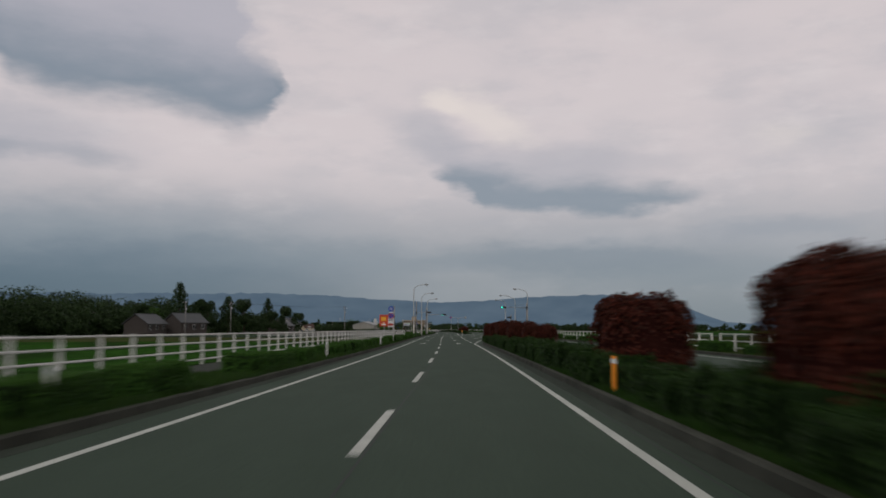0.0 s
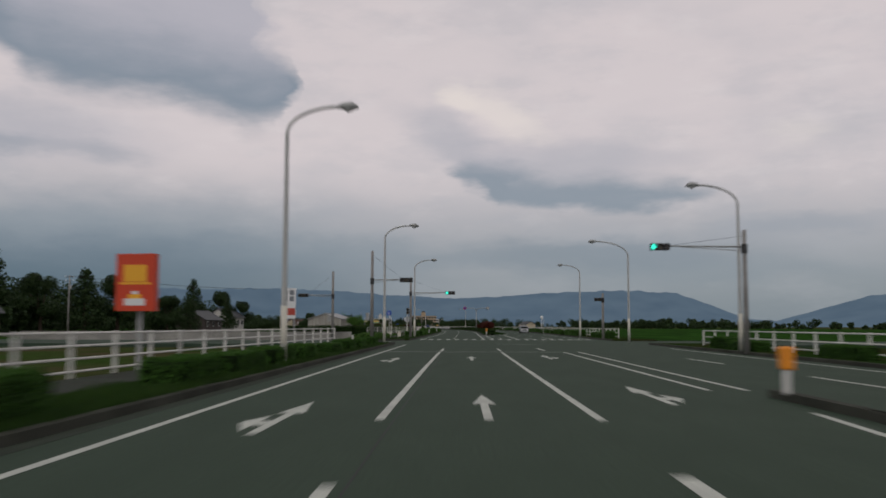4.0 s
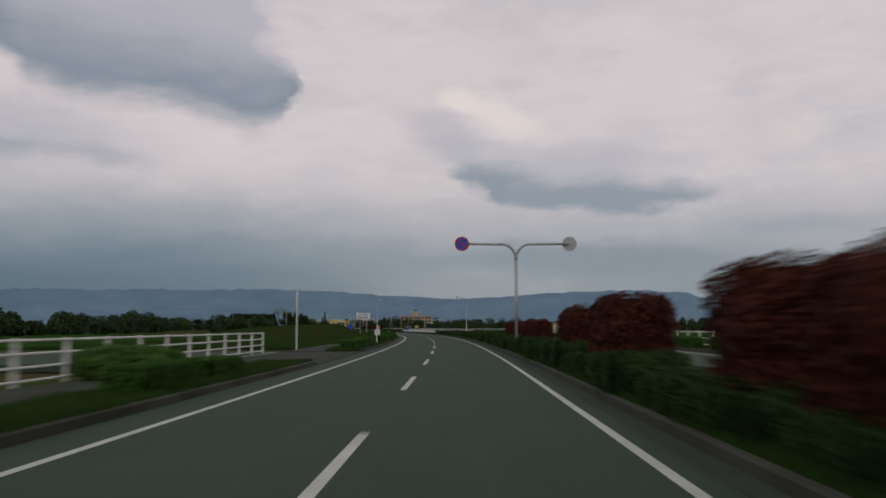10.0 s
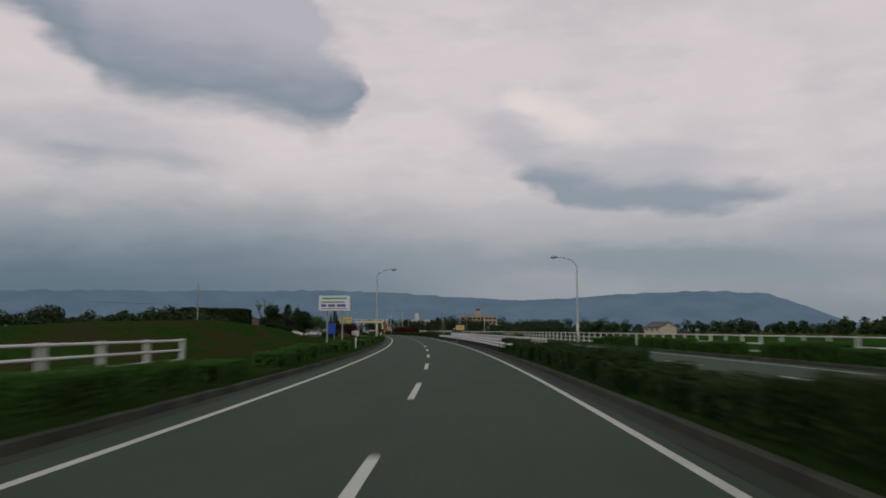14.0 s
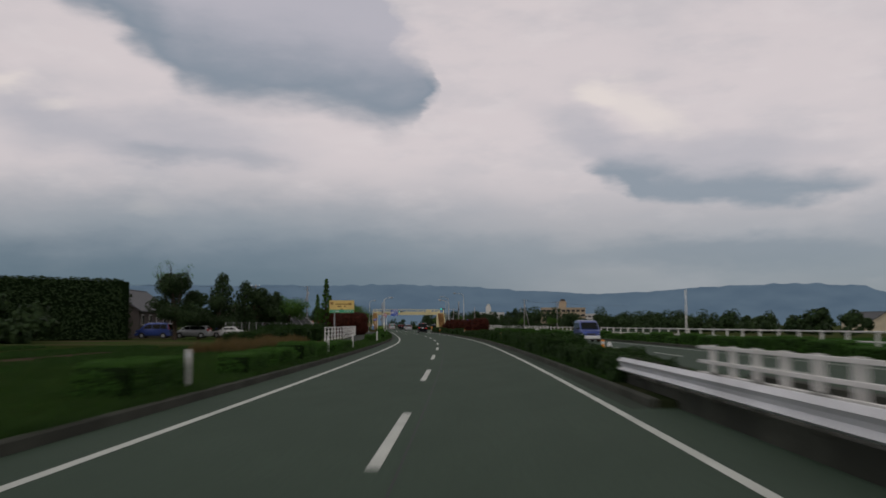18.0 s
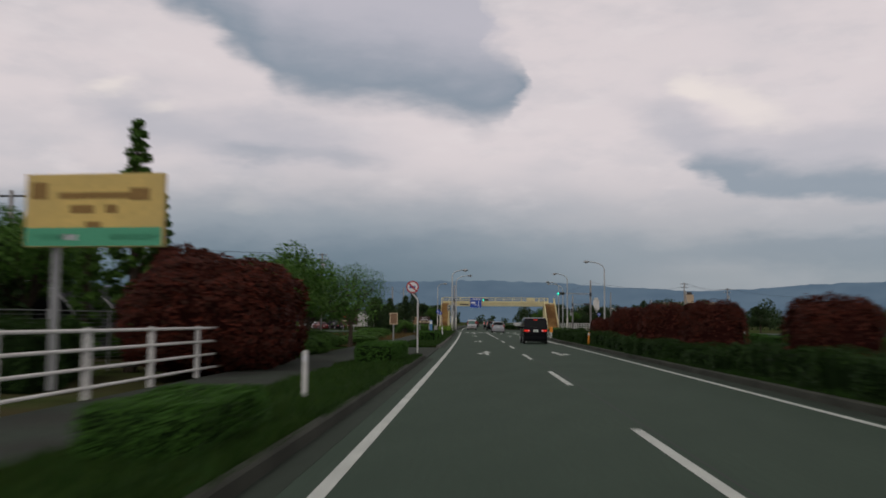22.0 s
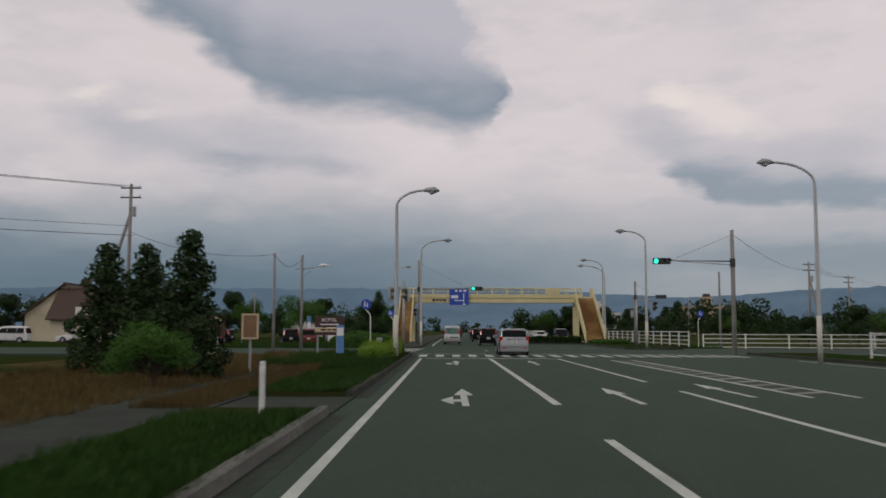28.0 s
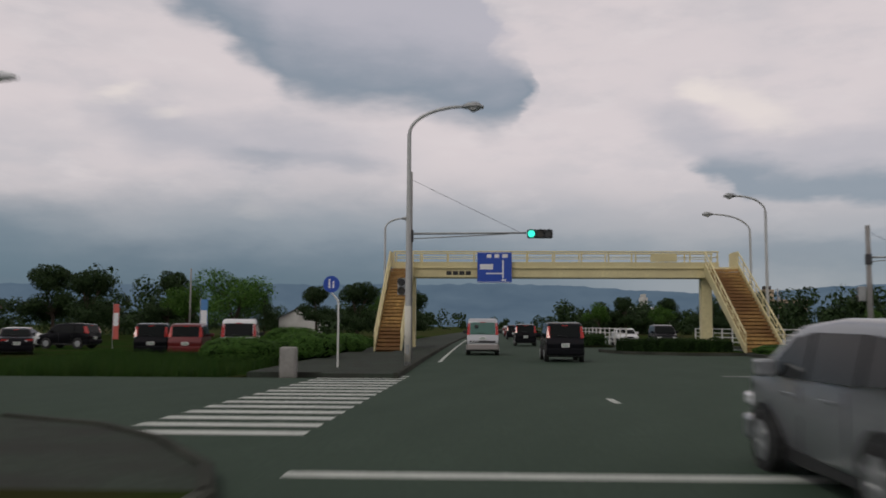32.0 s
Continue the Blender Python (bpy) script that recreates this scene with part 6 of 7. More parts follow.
BOXVAN = {"size": (4.6, 1.70, 1.85, 1.02, 0.10), "low": 0.24, "wheel": 0.31, "axles": (-1.42, 1.4), "tail": (0.42, 0.80, 0.86, 0.99), "plate": 0.92, "handles": (-0.3, 0.55), "seams": (-0.95, 0.2, 1.25), "nose": 0.14,
          "outline": [(-2.28, 0.26), (-2.30, 0.80), (-2.27, 1.04), (-2.16, 1.70), (-2.05, 1.80), (-0.6, 1.85), (0.9, 1.78), (1.2, 1.62), (1.75, 1.06), (2.15, 0.92), (2.28, 0.66), (2.3, 0.26)],
          "side_windows": [[(-2.0, 1.08), (-1.98, 1.62), (-1.05, 1.66), (-1.05, 1.08)], [(-0.98, 1.08), (-0.98, 1.66), (0.15, 1.66), (0.15, 1.08)], [(0.22, 1.08), (0.22, 1.66), (0.95, 1.60), (1.5, 1.08)]],
          "rear": (-2.265, 1.10, -2.165, 1.66), "front": (1.70, 1.12, 1.22, 1.60)}
SUV = {"size": (4.0, 1.67, 1.72, 1.0, 0.15), "low": 0.30, "wheel": 0.32, "axles": (-1.2, 1.22), "tail": "pillar", "plate": 0.72, "handles": (-0.5, 0.4), "seams": (-0.75, 0.25, 1.0), "nose": 0.12,
       "outline": [(-1.95, 0.32), (-1.98, 0.80), (-1.93, 1.0), (-1.70, 1.58), (-1.55, 1.66), (-0.4, 1.71), (0.5, 1.64), (0.75, 1.52), (1.2, 1.02), (1.85, 0.90), (1.98, 0.66), (2.0, 0.32)],
       "side_windows": [[(-1.65, 1.05), (-1.5, 1.52), (-0.95, 1.55), (-0.95, 1.05)], [(-0.88, 1.05), (-0.88, 1.55), (0.15, 1.55), (0.15, 1.05)], [(0.22, 1.05), (0.22, 1.54), (0.55, 1.5), (1.0, 1.05)]],
       "rear": (-1.91, 1.05, -1.72, 1.54), "front": (1.16, 1.08, 0.78, 1.5)}
WAGON = {"size": (4.55, 1.70, 1.6, 0.98, 0.16), "low": 0.22, "wheel": 0.31, "axles": (-1.32, 1.42), "tail": (0.50, 0.80, 0.80, 1.16), "plate": 0.93, "handles": (-0.45, 0.5), "seams": (-0.75, 0.3, 1.15), "nose": 0.16,
         "outline": [(-2.22, 0.24), (-2.26, 0.70), (-2.20, 0.98), (-1.95, 1.44), (-1.80, 1.53), (-0.5, 1.60), (0.5, 1.54), (0.8, 1.42), (1.45, 0.98), (2.05, 0.84), (2.24, 0.62), (2.27, 0.24)],
         "side_windows": [[(-1.85, 1.04), (-1.70, 1.40), (-1.15, 1.44), (-1.15, 1.04)], [(-1.08, 1.02), (-1.08, 1.45), (0.1, 1.46), (0.1, 1.02)], [(0.17, 1.02), (0.17, 1.46), (0.6, 1.40), (1.2, 1.02)]],
         "rear": (-2.17, 1.03, -1.97, 1.40), "front": (1.40, 1.03, 0.84, 1.39)}
SEDAN = {"size": (4.6, 1.70, 1.42, 0.92, 0.22), "low": 0.20, "wheel": 0.31, "axles": (-1.35, 1.35), "tail": (0.42, 0.80, 0.66, 0.82), "plate": 0.6, "handles": (-0.5, 0.4), "seams": (-0.75, 0.2, 1.1), "nose": 0.14,
         "outline": [(-2.25, 0.24), (-2.3, 0.60), (-2.26, 0.88), (-1.6, 0.95), (-1.05, 1.34), (-0.8, 1.40), (0.1, 1.41), (0.4, 1.34), (1.05, 0.92), (2.05, 0.78), (2.25, 0.58), (2.27, 0.24)],
         "side_windows": [[(-1.3, 0.98), (-0.95, 1.28), (-0.35, 1.31), (-0.35, 0.98)], [(-0.28, 0.98), (-0.28, 1.31), (0.25, 1.28), (0.8, 0.98)]],
         "rear": (-1.56, 0.98, -1.10, 1.30), "front": (1.0, 0.96, 0.46, 1.29)}

MPV = {"size": (4.55, 1.74, 1.59, 0.98, 0.17), "low": 0.22, "wheel": 0.32, "axles": (-1.36, 1.39), "tail": (0.68, 0.87, 0.70, 1.12), "plate": 0.82, "handles": (-0.55, 0.45), "seams": (-0.8, 0.25, 1.15), "nose": 0.18, "rear_span": (0.86, 0.9),
       "outline": [(-2.16, 0.24), (-2.24, 0.52), (-2.22, 0.76), (-2.16, 1.04), (-1.98, 1.40), (-1.88, 1.52), (-1.70, 1.55), (-0.4, 1.59), (0.5, 1.53), (0.85, 1.42), (1.55, 1.0), (2.02, 0.86), (2.22, 0.66), (2.26, 0.24)],
       "side_windows": [[(-1.82, 1.06), (-1.70, 1.40), (-1.12, 1.45), (-1.12, 1.04)], [(-1.05, 1.03), (-1.05, 1.45), (0.05, 1.46), (0.05, 1.02)], [(0.12, 1.02), (0.12, 1.46), (0.62, 1.40), (1.3, 1.02)]],
       "rear": (-2.13, 1.08, -1.95, 1.44), "front": (1.50, 1.04, 0.9, 1.39)}
PEARL = car_paint("silver_white_paint", (0.50, 0.51, 0.53), 0.35)
CHAMPAGNE = car_paint("champagne_paint", (0.36, 0.33, 0.31), 0.4)
BLACK_PAINT = car_paint("black_paint", (0.007, 0.007, 0.009), 0.0)
SILVER = car_paint("silver_paint", (0.33, 0.345, 0.36), 0.6)
WHITE_CAR = car_paint("white_paint", (0.72, 0.72, 0.72), 0.0)
PINKISH = car_paint("pale_beige_paint", (0.45, 0.40, 0.38), 0.4)
BLUE_CAR = car_paint("blue_paint", (0.03, 0.06, 0.25), 0.3)
BLACK_PAINT.node_tree.nodes["Principled BSDF"].inputs["Coat Weight"].default_value = 0.08
BLACK_PAINT.node_tree.nodes["Principled BSDF"].inputs["Specular IOR Level"].default_value = 0.12
BLACK_PAINT.node_tree.nodes["Principled BSDF"].inputs["Roughness"].default_value = 0.2
RED_CAR = car_paint("red_paint", (0.14, 0.012, 0.012), 0.2)

# traffic as it stands when the drive reaches the second crossing
white_van = car("silver-white minivan with tall red tail lamps ahead in the lane", "van", on(866.2, -1.75, 0, 0), VAN, PEARL, WIN_DARK, CHAMPAGNE, WIN_GREEN, name="minivan")
for i in range(3):
    bm = bm_new()
    x = -0.62 + i * 0.13
    bm.faces.new([bm.verts.new((a, -2.215, b)) for a, b in ((x, 0.66), (x + 0.06, 0.66), (x + 0.13, 0.75), (x + 0.07, 0.75))])
    part("white_stripe", bm, SIGN_WHITE, white_van)
part("dark_band", box(bm_new(), -0.66, 0.66, -2.212, -2.19, 0.65, 0.76, 0.004), BLACK_TRIM, white_van, "dark band across the tailgate")
bm = tube(bm_new(), [(-0.33, -2.16, 1.52), (-0.33, -2.10, 1.50)], [0.07, 0.1], 14)
part("round_mirror", bm, BLACK_TRIM, white_van, "round black rear mirror")
car("black compact wagon with upright red lamps", "car", on(889, 1.6, 0, 0), SUV, BLACK_PAINT, WIN_DARK)
mpv = car("silver people carrier with dark rear glass on the crossing", "car", on(825.4, 1.75, 0, 0), MPV, SILVER, WIN_DARK, name="people_carrier")
part("roof_aerial", tube(bm_new(), [(0, -1.5, 1.55), (0, -1.68, 1.78)], 0.01, 6), BLACK_TRIM, mpv)
part("rear_spoiler", box(bm_new(), -0.62, 0.62, -2.0, -1.78, 1.49, 1.54, 0.018), SILVER, mpv)
part("plate_trim", box(bm_new(), -0.45, 0.45, -2.27, -2.2, 0.95, 0.985, 0.008), CHROME, mpv)
for x in (-1, 1):
    part("bumper_reflector", box(bm_new(), x * 0.62 - 0.1, x * 0.62 + 0.1, -2.235, -2.2, 0.42, 0.47, 0.006), RED_LAMP, mpv)
car("dark wagon with red tail lamps ahead in the outer lane", "car", on(857.5, 1.7, 0, 0), SUV, BLACK_PAINT, WIN_DARK)
car("black minivan with brake lamps lit in the outer lane", "van", on(760.0, 2.05, 0, 0), BOXVAN, BLACK_PAINT, WIN_DARK, lit=True, name="minivan")
car("pale beige saloon ahead in the inner lane", "car", on(903, -1.7, 0, 0), SEDAN, PINKISH, WIN_DARK, PINKISH)
# oncoming and far traffic
car("silver car on the far carriageway", "car", on(319, 13.6, 0, 180), WAGON, SILVER, WIN_DARK)
car("white car on the far carriageway", "car", on(22.5, 13.8, 0, 180), VAN, WHITE_CAR, WIN_DARK)
car("blue and white van on the far carriageway", "van", on(667, 13.4, 0, 180), VAN, BLUE_CAR, WIN_DARK, WHITE_CAR, name="minivan")
car("white saloon on the far carriageway", "car", on(777, 13.7, 0, 180), SEDAN, WHITE_CAR, WIN_DARK)
car("white car waiting past the footbridge", "car", on(892, 9.9, 0, 180), SEDAN, WHITE_CAR, WIN_DARK)
car("black car waiting past the footbridge", "car", on(890, 12.6, 0, 180), SUV, BLACK_PAINT, WIN_DARK)
for s, d, spec, paint, text in ((919, -1.7, SEDAN, WHITE_CAR, "white saloon far ahead"), (925, 1.7, SUV, BLACK_PAINT, "dark car far ahead"), (936, -1.7, VAN, SILVER, "silver van far ahead"), (950, 1.7, SEDAN, RED_CAR, "red car far ahead"), (966, -1.6, SUV, BLACK_PAINT, "dark car far ahead"), (985, 1.7, WAGON, WHITE_CAR, "white wagon far ahead")):
    car(text, "car", on(s, d), spec, paint, WIN_DARK)
# parked by the house and on the plot past the crossing
for s, d, turn, spec, paint, text in ((872, -52, 95, VAN, WHITE_CAR, "white van parked before the house"), (873, -58, 92, SEDAN, BLUE_CAR, "blue car parked before the house"), (876, -46, 85, SEDAN, WHITE_CAR, "white car parked before the house"), (878, -40, 90, WAGON, SILVER, "silver wagon parked before the house"), (880, -35, 95, SEDAN, WHITE_CAR, "white saloon parked before the house"), (878, -30, 80, SUV, BLACK_PAINT, "dark car parked before the house"),
                                      (861, -13.6, 12, VAN, WHITE_CAR, "white van with a spare wheel parked on the grass"), (862, -16.4, 10, SUV, RED_CAR, "red off-roader parked on the grass"), (862.5, -18.4, 14, SUV, BLACK_PAINT, "dark off-roader parked on the grass"), (866, -27.5, 30, SEDAN, BLACK_PAINT, "dark saloon parked on the grass"), (868, -31, 30, SEDAN, RED_CAR, "red car parked on the grass"),
                                      (706, -25.5, 80, SEDAN, WHITE_CAR, "white car parked behind the wire fence"), (703, -29.5, 85, WAGON, SILVER, "silver wagon parked behind the wire fence"), (702, -34, 85, VAN, BLUE_CAR, "dark blue van parked behind the wire fence"), (712, -20.5, 90, SEDAN, WHITE_CAR, "white saloon parked behind the wire fence")):
    car(text, "car", on(s, d, -0.12, turn), spec, paint, WIN_DARK)

# ---- buildings, boards and poles ----


def house(label, m, w, l, h, rise, wall_mat, roof_mat, windows=4, hip=0.0, eave=0.5, porch=None, name="house"):
    """A pitched-roof house, ridge along its length l (local x), with framed windows on the long sides and gables."""
    root = thing(name, label, "house", m, "houses")
    part("wall", box(bm_new(), -l / 2, l / 2, -w / 2, w / 2, -0.4, h, 0.02), wall_mat, root)
    for x in (-l / 2, l / 2) if hip == 0 else ():
        bm = bm_new()
        a = [bm.verts.new((x + t, y, z)) for t in (-0.08, 0.08) for y, z in ((-w / 2, h), (w / 2, h), (0, h + rise * 0.97))]
        bm.faces.new(a[:3])
        bm.faces.new(a[3:][::-1])
        for k in range(3):
            bm.faces.new((a[k], a[(k + 1) % 3], a[3 + (k + 1) % 3], a[3 + k]))
        bmesh.ops.recalc_face_normals(bm, faces=bm.faces)
        part("gable", bm, wall_mat, root)
    for side in (-1, 1):
        bm = bm_new()
        drop = rise * eave / (w / 2)
        c = [(-l / 2 - eave, side * (w / 2 + eave), h - drop), (l / 2 + eave, side * (w / 2 + eave), h - drop), (l / 2 + eave - hip * 1.4, 0, h + rise), (-l / 2 - eave + hip * 1.4, 0, h + rise)]
        low = [bm.verts.new(v) for v in c]
        up = [bm.verts.new((v[0], v[1], v[2] + 0.16)) for v in c]
        bm.faces.new(low)
        bm.faces.new(up[::-1])
        for k in range(4):
            bm.faces.new((low[k], low[(k + 1) % 4], up[(k + 1) % 4], up[k]))
        bmesh.ops.recalc_face_normals(bm, faces=bm.faces)
        part("roof_slope", bm, roof_mat, root)
    if hip:
        for side in (-1, 1):
            bm = bm_new()
            c = [(side * (l / 2 + eave), -w / 2 - eave, h - rise * eave / (w / 2)), (side * (l / 2 + eave), w / 2 + eave, h - rise * eave / (w / 2)), (side * (l / 2 + eave - hip * 1.4), 0, h + rise + 0.02)]
            f = bm.faces.new([bm.verts.new(v) for v in c])
            bmesh.ops.solidify(bm, geom=[f], thickness=0.14)
            part("roof_slope", bm, roof_mat, root)
    part("ridge", box(bm_new(), -l / 2 - eave + hip * 1.4, l / 2 + eave - hip * 1.4, -0.14, 0.14, h + rise + 0.06, h + rise + 0.26, 0.04), roof_mat, root)
    for side in (-1, 1):
        for k in range(windows):
            x = -l / 2 + (k + 0.5) * l / windows
            win = part("window", box(bm_new(), x - 0.62, x + 0.62, side * w / 2 - 0.04, side * w / 2 + 0.045, h * 0.42, h * 0.82, 0.01), WHITE_METAL, root, "white framed window")
            for u in (-0.29, 0.29):
                part("pane", box(bm_new(), x + u - 0.25, x + u + 0.25, side * w / 2 - 0.05, side * w / 2 + 0.055, h * 0.42 + 0.07, h * 0.82 - 0.07), WIN_HOUSE, win)
    return root


CREAM_WALL = material("cream_render", (0.62, 0.55, 0.40), 0.85, vary=0.1, scale=1, second=(0.5, 0.44, 0.32))
WHITE_WALL = material("white_render", (0.62, 0.61, 0.58), 0.85, vary=0.12, scale=1, second=(0.5, 0.49, 0.46))
GREY_WALL = material("grey_sheet_wall", (0.40, 0.39, 0.35), 0.8, vary=0.12, scale=1, second=(0.32, 0.31, 0.28), stretch=(6, 6, 0.4))
DARK_WALL = material("dark_timber_wall", (0.06, 0.05, 0.045), 0.85, vary=0.3, scale=2)
TAN_WALL = material("tan_render", (0.42, 0.33, 0.23), 0.85, vary=0.1, scale=0.5)
BROWN_ROOF = material("brown_tiles", (0.075, 0.045, 0.035), 0.8, vary=0.3, scale=1.5, bump=0.5, bump_scale=8, stretch=(4, 1, 1))
GREY_ROOF = material("grey_tiles", (0.075, 0.08, 0.085), 0.7, vary=0.3, scale=1.5, bump=0.5, bump_scale=8, stretch=(4, 1, 1))
TIN_ROOF = material("tin_roof", (0.34, 0.35, 0.36), 0.5, 0.2, vary=0.12, scale=1, second=(0.27, 0.275, 0.28), stretch=(5, 0.3, 1))
YELLOW_BOARD = material("yellow_board", (0.72, 0.52, 0.16), 0.6, vary=0.1, scale=1, second=(0.60, 0.44, 0.15))
GREEN_BOARD = material("green_board", (0.08, 0.38, 0.22), 0.6, vary=0.15)
BROWN_BOARD = material("brown_board", (0.25, 0.15, 0.085), 0.75, vary=0.2, scale=2, second=(0.19, 0.11, 0.06))
DARK_BROWN = material("dark_brown_board", (0.055, 0.028, 0.02), 0.6, vary=0.15)
BEIGE_BOARD = material("beige_board", (0.62, 0.50, 0.32), 0.6, vary=0.1)
RED_BOARD = material("red_board", (0.62, 0.06, 0.02), 0.5, vary=0.08)
GOLD = material("golden_yellow_board", (0.9, 0.45, 0.03), 0.5, vary=0.05)
BANNER_BLUE = material("blue_banner", (0.10, 0.25, 0.50), 0.8, vary=0.2)
BANNER_RED = material("red_banner", (0.55, 0.12, 0.10), 0.8, vary=0.2)

house("grey-roofed dark timber farmhouse beyond the field", on(253, -84, 0, 80), 7, 11, 3.2, 2.4, DARK_WALL, GREY_ROOF, 3)
house("dark timber farmhouse with a grey tiled roof", on(264, -76, 0, 60), 7, 10, 3.6, 2.4, DARK_WALL, GREY_ROOF, 3)
house("farmhouse with a grey tiled roof behind trees", on(318, -110, 0, 90), 8, 14, 5.2, 3.0, WHITE_WALL, GREY_ROOF, 4)
house("farmhouse with a grey tiled roof behind trees", on(335, -128, 0, 85), 8, 14, 5.0, 3.0, DARK_WALL, GREY_ROOF, 4)
house("white-gabled farmhouse with a dark tiled roof", on(392, -67, 0, 75), 7, 9, 3.9, 2.3, WHITE_WALL, GREY_ROOF, 4)
house("low dark-roofed farm outbuilding beside trees", on(352, -64, 0, 85), 7, 12, 3.0, 2.0, DARK_WALL, GREY_ROOF, 3)
house("long pale shed with a low tin roof", on(345, -30.5, 0, 82), 8, 11.5, 3.0, 1.2, GREY_WALL, TIN_ROOF, 0, 0, 0.3, name="shed")
house("farmhouse with a long grey roof behind the wire fence", on(722, -43, 0, 88), 9, 18, 3.6, 2.9, DARK_WALL, GREY_ROOF, 5)
gable_house = house("cream house with brown tiled roof and small gable windows", on(896, -54, 0, 96), 10, 15, 3.4, 4.0, CREAM_WALL, BROWN_ROOF, 4)
part("chimney", box(bm_new(), 1.0, 1.9, -0.5, 0.5, 6.6, 8.6, 0.03), BROWN_ROOF, gable_house)
wing = house("cream wing with brown roof and three gable windows", on(889, -49, 0, 6), 9.0, 9, 3.0, 3.6, CREAM_WALL, BROWN_ROOF, 2)
for k in range(3):
    win = part("gable_window", box(bm_new(), -4.58, -4.48, -1.4 + k * 1.0, -0.7 + k * 1.0, 3.7, 4.9, 0.01), WHITE_METAL, wing)
    part("pane", box(bm_new(), -4.6, -4.5, -1.33 + k * 1.0, -0.77 + k * 1.0, 3.77, 4.83), WIN_HOUSE, win)
for k in range(3):
    win = part("gable_window", box(bm_new(), -1.4 + k * 1.0, -0.7 + k * 1.0, -4.6, -4.46, 3.3, 4.3, 0.01), WHITE_METAL, wing)
for s, d, turn, w, l, h, rise, wm, rm in ((1010, -42, 90, 8, 12, 3, 2, WHITE_WALL, GREY_ROOF), (820, 125, 100, 8, 12, 2.8, 2, CREAM_WALL, GREY_ROOF), (610, 300, 85, 10, 22, 5, 2, WHITE_WALL, TIN_ROOF), (420, 310, 85, 10, 26, 5, 2, WHITE_WALL, TIN_ROOF), (1150, -70, 90, 10, 20, 5, 2, WHITE_WALL, TIN_ROOF), (470, -190, 80, 10, 20, 4, 2, WHITE_WALL, TIN_ROOF), (540, -180, 80, 9, 16, 4, 2, WHITE_WALL, GREY_ROOF)):
    house("pale house among the trees in the distance", on(s, d, 0, turn), w, l, h, rise, wm, rm, 3)


def block(label, m, w, deep, floors, cols, wall_mat, tower=True):
    root = thing("apartment_building", label, "building", m, "far buildings")
    h = floors * 3.2
    part("wall", box(bm_new(), -w / 2, w / 2, -deep / 2, deep / 2, -1, h, 0.05), wall_mat, root)
    part("parapet", box(bm_new(), -w / 2 - 0.2, w / 2 + 0.2, -deep / 2 - 0.2, deep / 2 + 0.2, h, h + 0.6, 0.05), wall_mat, root)
    if tower:
        part("roof_tower", box(bm_new(), -w * 0.08, w * 0.08, -3, 3, h, h + 5.0, 0.05), wall_mat, root)
        part("tower_cap", box(bm_new(), -w * 0.05, w * 0.05, -2, 2, h + 5.0, h + 6.5, 0.05), DARK_WALL if wall_mat is TAN_WALL else wall_mat, root)
    for f in range(floors):
        for c in range(cols):
            x = -w / 2 + (c + 0.5) * w / cols
            win = part("window", box(bm_new(), x - w / cols * 0.36, x + w / cols * 0.36, -deep / 2 - 0.05, -deep / 2 + 0.05, f * 3.2 + 0.9, f * 3.2 + 2.4), WIN_HOUSE, root)
    return root


block("tan multi-storey building with a small roof tower in the distance", on(1215, 113, 0, -5), 30, 14, 4, 9, TAN_WALL)
block("white building with a domed roof room in the distance", on(1225, 62, 0, -5), 22, 12, 3, 6, WHITE_WALL)
block("pale building in the distance", on(1300, 140, 0, -5), 26, 12, 3, 8, WHITE_WALL, False)

# hooped greenhouse
hoop = thing("greenhouse", "dark hooped greenhouse beside the trees", "greenhouse", on(742, -22, -0.2, 80))
bm = bm_new()
rows = [[bm.verts.new((x, 3.2 * math.cos(a), 3.4 * math.sin(a))) for a in np.linspace(0, math.pi, 15)] for x in (-7, -3.5, 0, 3.5, 7)]
for a, b in zip(rows, rows[1:]):
    for k in range(14):
        bm.faces.new((a[k], b[k], b[k + 1], a[k + 1]))
bmesh.ops.solidify(bm, geom=bm.faces[:], thickness=0.04)
part("cover", bm, material("dark_netting", (0.035, 0.04, 0.04), 0.8, vary=0.2), hoop, smooth=True)
for x in (-7, -3.5, 0, 3.5, 7):
    part("hoop", tube(bm_new(), [(x, 3.28 * math.cos(a), 3.48 * math.sin(a)) for a in np.linspace(0, math.pi, 13)], 0.03, 6), GALV, hoop)

# wire fence before the parked cars
wire = thing("wire_fence", "tall grey wire-mesh fence before the parked cars", "fence")
MESH_WIRE = material("grey_wire", (0.16, 0.17, 0.17), 0.6, 0.4)
pts = [spot(s, d, -0.2) for s, d in ((684, -22), (700, -19.5), (716, -17), (726, -13.5))]
for a, b in zip(pts, pts[1:]):
    n = round((b - a).length / 2.5)
    for i in range(n):
        q = a.lerp(b, i / n)
        part("post", tube(bm_new(), [q, q + Vector((0, 0, 2.0))], 0.035, 6), GALV, wire)
    for z in np.linspace(0.1, 1.95, 16):
        part("wire", tube(bm_new(), [a + Vector((0, 0, z)), b + Vector((0, 0, z))], 0.007 if 0.2 < z < 1.9 else 0.02, 4), MESH_WIRE, wire)


def text_on(parent, body, size, m, mat, name="lettering"):
    cu = bpy.data.curves.new(name, "FONT")
    cu.body, cu.size, cu.align_x, cu.align_y, cu.extrude = body, size, "CENTER", "CENTER", 0.004
    cu.materials.append(mat)
    ob = new(name, cu)
    ob.parent = parent
    ob.matrix_basis = m @ pose(0, 0, 0, 90)
    return ob


